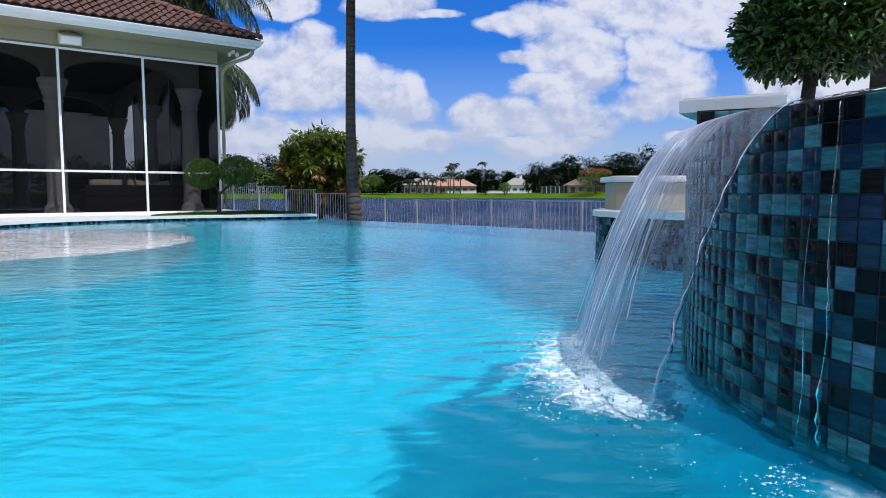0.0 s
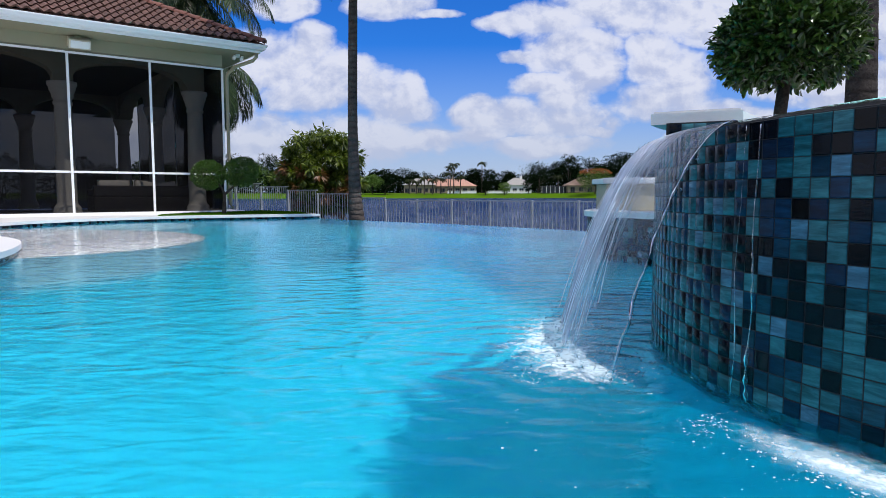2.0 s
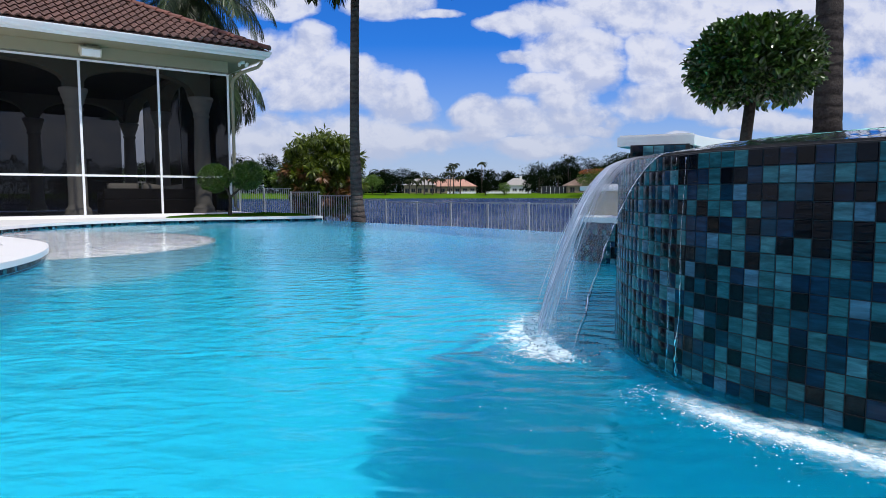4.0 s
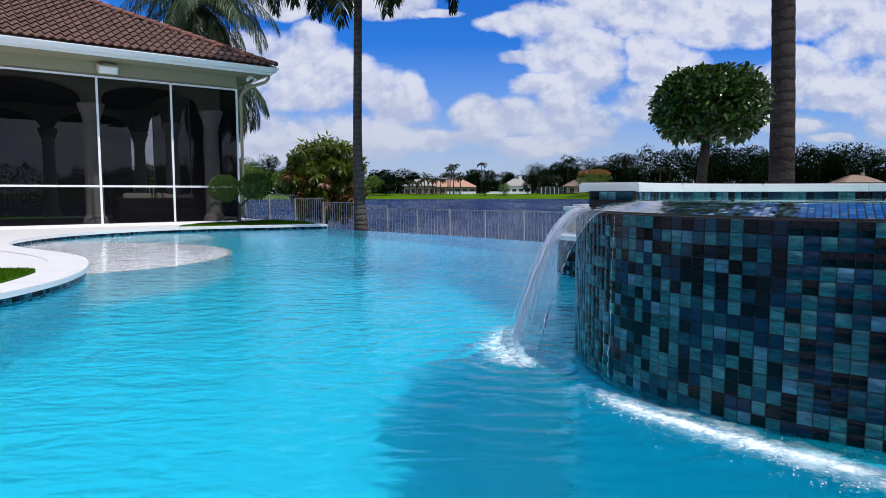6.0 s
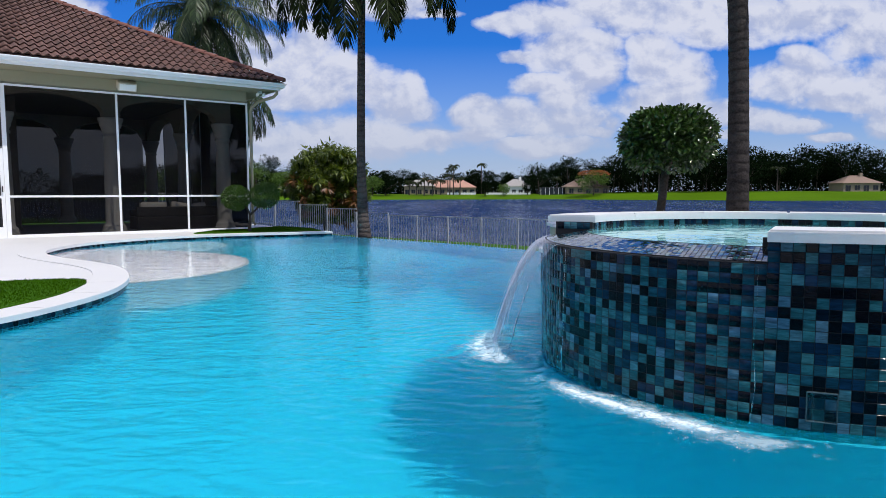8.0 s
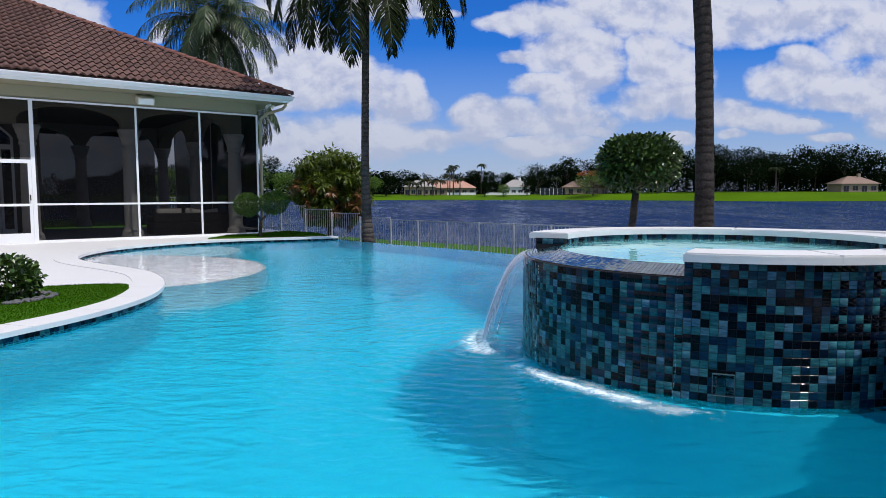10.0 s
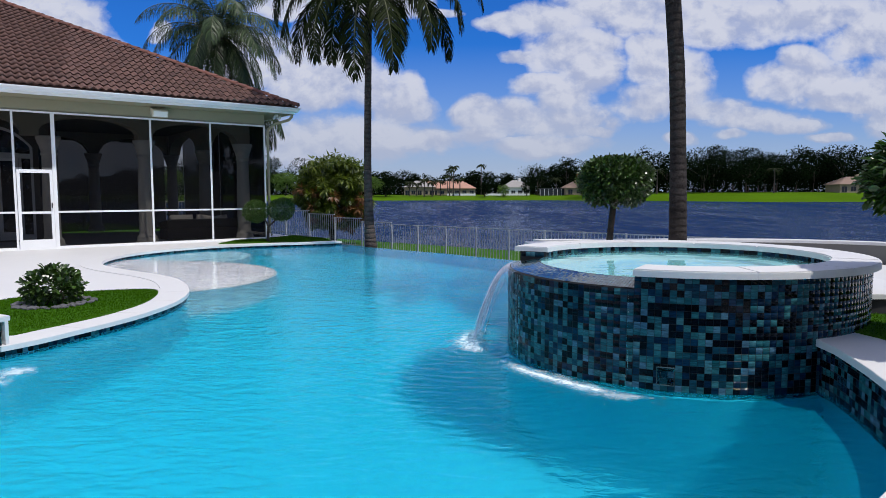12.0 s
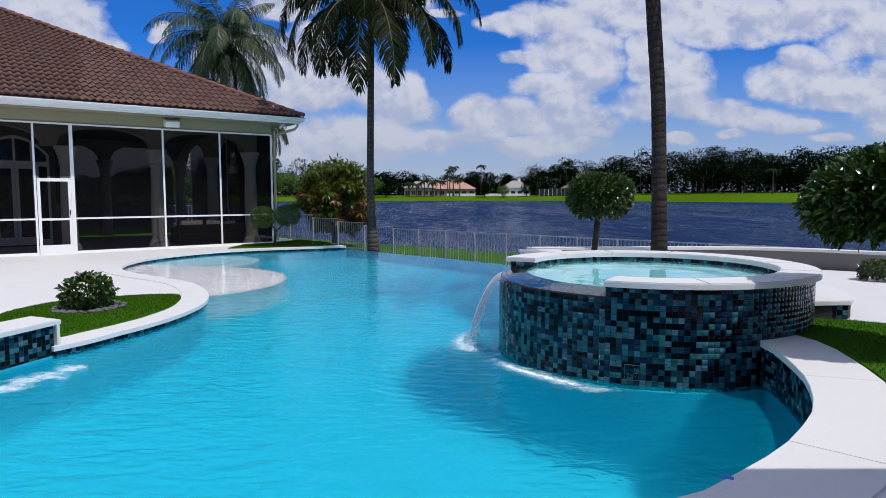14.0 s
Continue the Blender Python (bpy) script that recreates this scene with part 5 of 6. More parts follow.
    for outer, inner, ya, yb in ((0.0, 0.085, y0, y1),):
        n = 18
        grid = [[bm_.verts.new((cx + x, yy, arch_z(x, d))) for d, yy in ((outer, ya), (inner, ya), (inner, yb), (outer, yb))] for x in [-0.92 + 1.84 * k / n for k in range(n + 1)]]
        for a, b in zip(grid, grid[1:]):
            for k in range(4):
                bm_.faces.new((a[k], a[(k + 1) % 4], b[(k + 1) % 4], b[k]))
        bm_.faces.new(grid[0])
        bm_.faces.new(grid[-1][::-1])
    bmesh.ops.recalc_face_normals(bm_, faces=bm_.faces)
    for x in (-0.45, 0.0, 0.45):
        box(bm_, cx + x - 0.03, cx + x + 0.03, y0 + 0.002, y1 - 0.002, 2.74, arch_z(x) - 0.04)
    box(bm_, cx - 0.555, cx + 0.555, y0 + 0.001, y1 - 0.001, 2.605, 2.74)
    fan = part("arched_light", bm_, WHITE, house, "white flat-arched window over the doors")
    bm_ = bmesh.new()
    top_v = [bm_.verts.new((cx + x, 3.545, arch_z(x) - 0.04)) for x in [-0.9 + 1.8 * k / 12 for k in range(13)]]
    bm_.faces.new(top_v + [bm_.verts.new((cx + 0.9, 3.545, 2.74)), bm_.verts.new((cx - 0.9, 3.545, 2.74))])
    part("pane", bm_, GLASSY, fan)
    part("narrow_window", boxes((-5.62, -5.36, 3.56, 3.598, 1.45, 3.28)), GLASSY, house, "narrow dark window beside the doors")
    # flood lamp and camera under the eaves
    m = Matrix.Translation((-3.10, -0.20, 3.79)) @ Matrix.Rotation(radians(24), 4, "X")
    bm_ = bmesh.new()
    box(bm_, -0.21, 0.21, -0.15, 0.12, -0.10, 0.10, 0.02, m)
    lamp = part("flood_lamp", bm_, LAMPSHELL, house, "cream box lamp under the eaves")
    bm_ = bmesh.new()
    box(bm_, -0.18, 0.18, -0.168, -0.151, -0.075, 0.075, 0.006, m)
    part("lamp_glass", bm_, WHITE, lamp)
    part("bracket", boxes((-3.16, -3.04, -0.14, 0.0, 3.88, 3.94)), LAMPSHELL, lamp)
    cam_ = part("eave_fixture", boxes((0.22, 0.32, -0.45, -0.35, 3.86, 3.94), bevel=0.02), WHITE, house, "small white fixture at the corner")
    bm_ = bmesh.new()
    for dx in (-0.10, 0.08):
        lathe([(0.03, 0), (0.045, 0.05), (0.03, 0.12)], 12, bm_, Matrix.Translation((0.27 + dx, -0.42, 3.80)) @ Matrix.Rotation(radians(55), 4, "X"))
    part("spot_head", bm_, WHITE, cam_, smooth=True)
    return house


house = build_house()


def build_roof():
    """Clay tiles, course by course, on the slope that is seen; the rest of the roof is plain."""
    slope = 0.5
    ang = math.atan(slope)
    eave_y, eave_z, tip = -0.97, 4.13, 0.75
    bm_ = bmesh.new()
    vs = [bm_.verts.new(p) for p in ((WEST - 2, eave_y, eave_z), (tip, eave_y, eave_z), (tip, 17.0, eave_z), (-8.0, 8.0, eave_z + 8.97 * slope), (WEST - 2, 8.0, eave_z + 8.97 * slope), (WEST - 2, 17.0, eave_z))]
    for idx in ((0, 1, 3, 4), (1, 2, 3), (2, 5, 4, 3)):
        bm_.faces.new([vs[i] for i in idx])
    deck = part("roof", bm_, CLAY, house, "brown clay tile hip roof")
    # one tile: an S curve in x, 0.30 wide, laid 0.36 to the course, butt end 3 cm proud
    w, ln = 0.19, 0.40
    prof = [(x / 8 * w, 0.030 - 0.030 * math.cos(2 * math.pi * x / 8)) for x in range(9)]
    tv, tf = [], []
    for y, lift in ((0.0, 0.040), (ln, 0.002)):
        for x, z in prof:
            tv.append((x, y, z + lift))
    for x, z in prof:
        tv.append((x, 0.05, z * 0.6 - 0.004))
    for k in range(8):
        tf.append((k, k + 1, 9 + k + 1, 9 + k))
        tf.append((18 + k, 18 + k + 1, k + 1, k))
    me = bpy.data.meshes.new("roof_tile")
    me.from_pydata(tv, [], tf)
    me.materials.append(CLAY)
    course = 0.345
    spots = []
    run = 8.97 / math.cos(ang)
    for r in range(int(run / course)):
        s = r * course
        y, z = eave_y + s * math.cos(ang), eave_z + s * math.sin(ang)
        limit = tip - (y - eave_y) - 0.10
        x = WEST + 2.5
        while x + w < limit + 0.12:
            if x > -13.0:
                spots.append((x, y, z))
            x += w
    spots.sort(key=lambda p: -p[0] + p[1] * 0.2)
    turn = Matrix.Rotation(ang, 4, "X")
    for x, y, z in spots[:290]:
        ob = new("roof_tile", me)
        ob.parent = deck
        ob.matrix_local = Matrix.Translation((x, y, z + random.uniform(0, 0.004))) @ turn @ Matrix.Rotation(random.uniform(-0.012, 0.012), 4, "Z")
    rot = np.array(turn.to_3x3())
    base = np.array(tv) @ rot.T
    rest = spots[290:]
    allv = np.array(rest)[:, None, :] + base[None] + rng.uniform(0, 0.004, (len(rest), 1, 1))
    fs = (np.arange(len(rest))[:, None, None] * len(tv) + np.array(tf)[None]).reshape(-1, 4)
    tagged(raw("tile_field", allv, fs, CLAYS, deck), kind="stuff")
    # hip caps
    hipdir = Vector((-1, 1, slope)).normalized()
    hl = 0.34
    bmh = bmesh.new()
    sid = hipdir.cross(Vector((0, 0, 1))).normalized()
    upv = sid.cross(hipdir)
    rings = []
    for d, rr in ((0.0, 0.125), (hl + 0.05, 0.10)):
        for k in range(8):
            t = math.pi * (k / 7)
            rings.append(bmh.verts.new(hipdir * d + sid * (rr * math.cos(t)) + upv * (rr * 0.8 * math.sin(t) + 0.02 * (1 - d))))
    for k in range(7):
        bmh.faces.new((rings[k], rings[k + 1], rings[8 + k + 1], rings[8 + k]))
    bmh.faces.new(rings[:8][::-1])
    cap_me = bpy.data.meshes.new("hip_tile")
    bmh.to_mesh(cap_me)
    bmh.free()
    cap_me.materials.append(HIPCLAY)
    for k in range(36):
        ob = new("hip_tile", cap_me)
        ob.parent = deck
        ob.location = Vector((tip - 0.02, eave_y + 0.02, eave_z + 0.03)) + hipdir * (k * hl)


HIPCLAY = surface("red_clay_ridge", (0.15, 0.058, 0.042), 0.8, grain=40, vary=0.6, bump=0.2, stain=1.5, random=0.4)
CLAYS = surface("brown_clay_tile_field", (0.112, 0.056, 0.044), 0.8, grain=50, vary=0.9, bump=0.2, stain=2.5)
build_roof()


# porch furniture
def build_sofa(m):
    sofa = thing("porch_sofa", "dark wicker sofa on the screened porch", "sofa", m)
    part("base", boxes((0, 2.1, 0, 0.85, 0.06, 0.40), bevel=0.03), WICKER, sofa)
    part("backrest", boxes((0, 2.1, 0, 0.16, 0.40, 0.66), bevel=0.04), WICKER, sofa)
    for x in (0, 1.94):
        part("armrest", boxes((x, x + 0.16, 0.16, 0.85, 0.40, 0.58), bevel=0.04), WICKER, sofa)
    part("seat_cushion", boxes((0.17, 1.93, 0.17, 0.84, 0.40, 0.52), bevel=0.05), LINEN, sofa)
    return sofa


def pillow(m, w=0.62):
    bm_ = bmesh.new()
    bmesh.ops.create_grid(bm_, x_segments=10, y_segments=6, size=0.5)
    top_ = [(v_, v_.co.copy()) for v_ in bm_.verts]
    bmesh.ops.extrude_face_region(bm_, geom=bm_.faces[:])
    for v_ in bm_.verts:
        e_ = max((1 - (2 * v_.co.x) ** 4), 0) * max((1 - (2 * v_.co.y) ** 4), 0)
        v_.co.z = 0.0
    bm_.verts.ensure_lookup_table()
    half = len(top_)
    for i, v_ in enumerate(bm_.verts):
        x, y = v_.co.x, v_.co.y
        e_ = math.sqrt(max((1 - (2 * x) ** 4) * (1 - (2 * y) ** 4), 0))
        v_.co = Vector((x * w * (1 - 0.06 * (1 - e_)), y * 0.36, (0.085 if i < half else -0.085) * e_))
    bmesh.ops.recalc_face_normals(bm_, faces=bm_.faces)
    bmesh.ops.remove_doubles(bm_, verts=bm_.verts, dist=0.0005)
    ob = obj("pillow", bm_, LINEN, smooth=True)
    ob.matrix_world = m
    return tagged(ob, "cream linen pillow on the wicker sofa", "pillow", "sofa pillows")


build_sofa(HOUSE @ Matrix.Translation((-2.86, 0.30, DECK)))
pillow(HOUSE @ Matrix.Translation((-2.39, 0.52, DECK + 0.62)) @ Matrix.Rotation(radians(72), 4, "X"), 0.74)
pillow(HOUSE @ Matrix.Translation((-1.70, 0.52, DECK + 0.60)) @ Matrix.Rotation(radians(9), 4, "Y") @ Matrix.Rotation(radians(74), 4, "X"), 0.56)
pillow(HOUSE @ Matrix.Translation((-1.22, 0.53, DECK + 0.58)) @ Matrix.Rotation(radians(-8), 4, "Y") @ Matrix.Rotation(radians(70), 4, "X"), 0.5)

# ---- fence by the lake ----
def build_fence():
    fence = thing("fence", "white aluminium picket fence stepping along the lake lawn", "fence")
    a, b = Vector((-12.6, 28.5)), Vector((-1.75, 19.75))
    c, e = b, Vector((10.2, 9.35))
    picket = bmesh.new()
    box(picket, -0.0075, 0.0075, -0.0075, 0.0075, 0.0, 1.0)
    pme = bpy.data.meshes.new("picket")
    picket.to_mesh(pme)
    picket.free()
    pme.materials.append(FENCEM)
    panels = []
    n = 9
    for k in range(n):                         # stepped panels towards the house
        p, q = a.lerp(b, k / n), a.lerp(b, (k + 1) / n)
        panels.append((p, q, 0.47 + 0.125 * (n - 1 - k) if k > 2 else 0.47 + 0.125 * (n - 4)))
    m_ = 12
    for k in range(m_):
        panels.append((c.lerp(e, k / m_), c.lerp(e, (k + 1) / m_), 0.405))
    count = 0
    for p, q, z in panels:
        d = q - p
        ln = d.length
        t = math.atan2(d.y, d.x)
        low = z - 1.18
        mat4 = Matrix.Translation((p.x, p.y, 0)) @ Matrix.Rotation(t, 4, "Z")
        for zz in (z - 0.02, low + 0.12):
            bm_ = bmesh.new()
            box(bm_, 0.0, ln, -0.014, 0.014, zz - 0.016, zz + 0.016, 0, mat4)
            part("rail", bm_, FENCEM, fence)
        bm_ = bmesh.new()
        box(bm_, -0.026, 0.026, -0.026, 0.026, low - 0.45, z + 0.004, 0.004, mat4)
        part("post", bm_, FENCEM, fence)
        k = int(ln / 0.112)
        for i in range(1, k):
            ob = new("picket", pme)
            ob.parent = fence
            ob.matrix_local = mat4 @ Matrix.Translation((ln * i / k, 0, low + 0.02)) @ Matrix.Diagonal((1, 1, 1.12, 1))
            count += 1


build_fence()

# ---- parapet by the lake and the pieces behind the spa ----
def build_parapet():
    line = [(1.70, 6.5), (3.4, 6.55), (5.4, 6.55), (6.6, 6.1), (7.5, 5.4), (9.5, 3.7)]
    pts = spline(line, 5)
    wide = 0.20
    wall = thing("parapet", "low grey stucco parapet with a white cap by the lake", "wall")
    out = [tuple(p) for p in offset_line(pts, -0.0)] + [tuple(p) for p in offset_line(pts, wide)[::-1]]
    part("body", slab(out, -1.4, 0.69), PARAPET, wall)
    out = [tuple(p) for p in offset_line(pts, -0.03)] + [tuple(p) for p in offset_line(pts, wide + 0.03)[::-1]]
    part("cap", slab(out, 0.692, 0.74, 0.006), STONE, wall, "white cap")
    ped = thing("pedestal", "cream stucco pedestal with a white cap", "pedestal", Matrix.Translation((1.72, 6.30, HIGH)))
    part("body", boxes((-0.16, 0.50, -0.30, 0.10, 0.0, 0.26), bevel=0.01), STUCCO, ped)
    part("cap", boxes((-0.20, 0.54, -0.34, 0.14, 0.26, 0.31), bevel=0.012), STONE, ped)


build_parapet()


def build_step():
    """The mosaic-faced step that leads up to the spa from behind."""
    st = thing("spa_step", "round step in dark mosaic with a white top", "step")
    edge_ = [tuple(p[:2]) for p in spline([(4.43, 1.38), (4.60, 1.62), (4.78, 2.10), (4.84, 2.70), (4.66, 3.35), (4.15, 3.78)], 4)]
    inner_ = arc(1.66, 58, -18, 16)
    body = part("body", slab([(p[0] - 0.025, p[1] + 0.01) for p in edge_] + inner_, 0.30, 0.55), GROUT, st)
    part("top", slab(edge_ + arc(1.65, 59, -19.5, 16), 0.552, 0.60, 0.008), STONE, st, "white stone top")
    mosaic(body, [(4.06, 1.40), (4.40, 1.385)], 0.395, 3, singles=True, limit=60)


build_step()

# ---- lawns ----
def inside(poly, x, y):
    hit = False
    for (x0, y0), (x1, y1) in zip(poly, poly[1:] + poly[:1]):
        if (y0 > y) != (y1 > y) and x < (x1 - x0) * (y - y0) / (y1 - y0) + x0:
            hit = not hit
    return hit


def turf(name, outline, z, label, count, tall=0.022):
    """A bed of lawn: soil with short blades of grass all over."""
    bed = tagged(obj(name, slab(outline, z - 0.08, z + 0.008), LAWN), label, "lawn", kind="structure")
    xs, ys = [p[0] for p in outline], [p[1] for p in outline]
    at = []
    while len(at) < count:
        x, y = rng.uniform(min(xs), max(xs)), rng.uniform(min(ys), max(ys))
        if inside(list(outline), x, y):
            at.append((x, y, z + 0.006))
    at = np.array(at)
    way = np.stack([rng.normal(0, 0.55, count), rng.normal(0, 0.55, count), np.ones(count)], 1)
    v_, f_ = leaves_mesh(at, way, tall * rng.uniform(0.5, 1.2, count), 0.007, 0.1, tilt=rng.normal(0, 1, (count, 3)))
    tagged(raw("grass", v_, f_, GRASS), "short green blades of grass", "grass", kind="stuff")
    return bed


BED = [tuple(p[:2]) for p in spline([(-4.13, 1.95), (-4.04, 2.19), (-3.89, 2.60), (-3.76, 3.10), (-3.71, 3.80), (-3.83, 4.47), (-4.05, 4.97), (-4.40, 5.03), (-4.86, 4.87), (-5.34, 4.60), (-5.66, 4.2), (-5.78, 3.5), (-5.6, 2.6), (-4.9, 1.9)], 4)]
turf("planting_bed", BED, DECK + 0.004, "kidney shaped bed of lawn in the terrace", 22000)
CORNER = [(-6.2, 14.05), (-5.35, 14.3), (-4.4, 14.72), (-3.2, 15.2), (-3.7, 16.4), (-4.9, 17.6), (-5.62, 16.02), (-6.15, 15.4)]
turf("corner_lawn", CORNER, DECK + 0.004, "patch of lawn at the house corner", 14000, 0.025)
side_line = [tuple(p) for p in offset_line(RIGHT_EDGE[5:56], 0.455)]
RIGHT_BED = [(3.42, 0.62), (3.75, 1.00), (4.05, 1.36), (4.4, 1.20), (5.0, 0.80), (5.9, -0.3), (6.2, -2.5), (5.4, -4.0), (3.6, -3.4)] + [p for p in side_line if p[0] > 2.35][::-1]
turf("tree_bed", RIGHT_BED, HIGH + 0.004, "lawn under the round tree beside the spa", 36000)


# ---- trees and shrubs ----
def limb(bm_, a, b, r0, r1, bend=0.1, seg=7, n=6):
    a, b = Vector(a), Vector(b)
    off = Vector((rng.normal(0, bend), rng.normal(0, bend), 0)) * (b - a).length
    pts = [a.lerp(b, k / n) + off * math.sin(math.pi * k / n) for k in range(n + 1)]
    tube(bm_, pts, [r0 + (r1 - r0) * k / n for k in range(n + 1)], seg)


def round_tree(name, label, at, base_lean, crown, radii, leaf, count, mat, trunk_r, low=-0.55, twigs=10, skin=0.62, wild=0.6):
    """A small tree with a clipped crown on a bare stem; crown and radii relative to its foot."""
    t = thing(name, label, "tree", Matrix.Translation(at))
    bm_ = bmesh.new()
    c = Vector(crown)
    fork = Vector((c.x * 0.6 + base_lean, c.y * 0.6, c.z - radii[2] * 0.8))
    mid = Vector((base_lean * 1.5, 0.02, fork.z * 0.5))
    pts = spline([(0, 0, -0.04), (0, 0, 0.06), tuple(mid), tuple(fork)], 5)
    tube(bm_, pts, [trunk_r * (1.35 if k < 2 else 1.0 - 0.25 * k / len(pts)) for k in range(len(pts))], 12)
    for _ in range(twigs):
        d = unit(rng.normal(0, 1, 3))
        d[2] = abs(d[2]) * 0.8
        end = c + Vector((d[0] * radii[0] * 0.8, d[1] * radii[1] * 0.8, d[2] * radii[2] * 0.75 - 0.05))
        limb(bm_, fork, end, trunk_r * 0.5, 0.006)
    part("trunk", bm_, BARK, t, "grey brown stem", smooth=True)
    v_, f_ = join(ball_leaves(crown, radii, count, leaf, leaf * 0.52, low=low, skin=skin, wild=wild, bumps=14, broad=True),
                  ball_leaves(crown, [r * 0.72 for r in radii], count // 3, leaf, leaf * 0.50, low=low, skin=0.3, wild=1.2, broad=True))
    part("crown", as_bm(v_, f_), mat, t, "dense glossy green crown")
    return t


def as_bm(v_, f_):
    me = bpy.data.meshes.new("tmp")
    me.from_pydata([tuple(p) for p in v_], [], [tuple(int(i) for i in p) for p in f_])
    bm_ = bmesh.new()
    bm_.from_mesh(me)
    bpy.data.meshes.remove(me)
    return bm_


round_tree("round_tree", "small clipped tree with a domed green crown by the spa", (2.44, 4.62, HIGH), 0.03, (0.09, 0, 1.27), (0.49, 0.49, 0.38), 0.070, 5200, BROAD, 0.056, low=-0.85, skin=0.55, wild=0.9)
round_tree("round_tree", "round tree with broad leathery leaves in the lawn", (3.92, -0.06, HIGH), 0.0, (0.03, 0.0, 1.26), (0.73, 0.73, 0.42), 0.09, 9000, BROAD, 0.075, low=-0.75, skin=0.56, wild=0.85)


def build_topiary():
    t = thing("topiary", "twin clipped topiary balls on one forked stem", "shrub", Matrix.Translation((-5.0, 14.75, DECK)))
    bm_ = bmesh.new()
    limb(bm_, (0, 0, -0.03), (0.03, 0, 0.45), 0.05, 0.035, 0.02)
    limb(bm_, (0.03, 0, 0.45), (-0.28, 0, 0.85), 0.03, 0.015)
    limb(bm_, (0.03, 0, 0.45), (0.42, 0.05, 0.85), 0.03, 0.015)
    part("stem", bm_, BARK, t, smooth=True)
    for x, z, r in ((-0.32, 0.90, 0.36), (0.42, 0.95, 0.37)):
        v_, f_ = join(ball_leaves((x, 0, z), (r, r, r * 0.86), 2600, 0.055, 0.026, skin=0.85, wild=0.5, bumps=3), ball_leaves((x, 0, z), (r * 0.8, r * 0.8, r * 0.7), 900, 0.06, 0.03, skin=0.5, wild=1.0))
        part("leaf_ball", as_bm(v_, f_), BOX, t)


build_topiary()


def build_bush():
    t = thing("bush", "low glossy bush in a ring of grey stones", "shrub", Matrix.Translation((-4.82, 3.76, DECK + 0.008)))
    bm_ = bmesh.new()
    for _ in range(9):
        d = unit(rng.normal(0, 1, 3))
        limb(bm_, (rng.normal(0, 0.04), rng.normal(0, 0.04), -0.01), (d[0] * 0.28, d[1] * 0.28, 0.15 + abs(d[2]) * 0.22), 0.012, 0.005)
    part("stem", bm_, BARK, t)
    v_, f_ = ball_leaves((0, 0, 0.20), (0.34, 0.34, 0.26), 900, 0.085, 0.050, low=-0.6, skin=0.5, wild=0.8, broad=True)
    part("leaves", as_bm(v_, f_), BROAD, t)
    bm_ = bmesh.new()
    for _ in range(190):
        a, r = rng.uniform(0, 6.28), 0.26 + 0.22 * math.sqrt(rng.random())
        s = rng.uniform(0.018, 0.040)
        bmesh.ops.create_icosphere(bm_, subdivisions=1, radius=s, matrix=Matrix.Translation((-4.82 + r * math.cos(a), 3.76 + r * math.sin(a), DECK + 0.014 + s * 0.3)) @ Matrix.Rotation(a * 7, 4, "Z") @ Matrix.Diagonal((1.3, 0.9, 0.6, 1)))
    tagged(obj("gravel_ring", bm_, ROCK), "ring of grey river stones round the bush", "gravel", kind="stuff")
    sp = thing("garden_spotlight", "small white garden spotlight in the bed", "lamp", Matrix.Translation((-5.28, 3.88, DECK + 0.01)))
    part("head", lathe([(0.02, 0.0), (0.035, 0.02), (0.04, 0.07), (0.03, 0.075)], 12, m=Matrix.Translation((0, 0, 0.04)) @ Matrix.Rotation(radians(50), 4, "Y")), WHITE, sp, smooth=True)
    part("stake", boxes((-0.008, 0.008, -0.008, 0.008, -0.02, 0.06)), BLACKMETAL, sp)


build_bush()


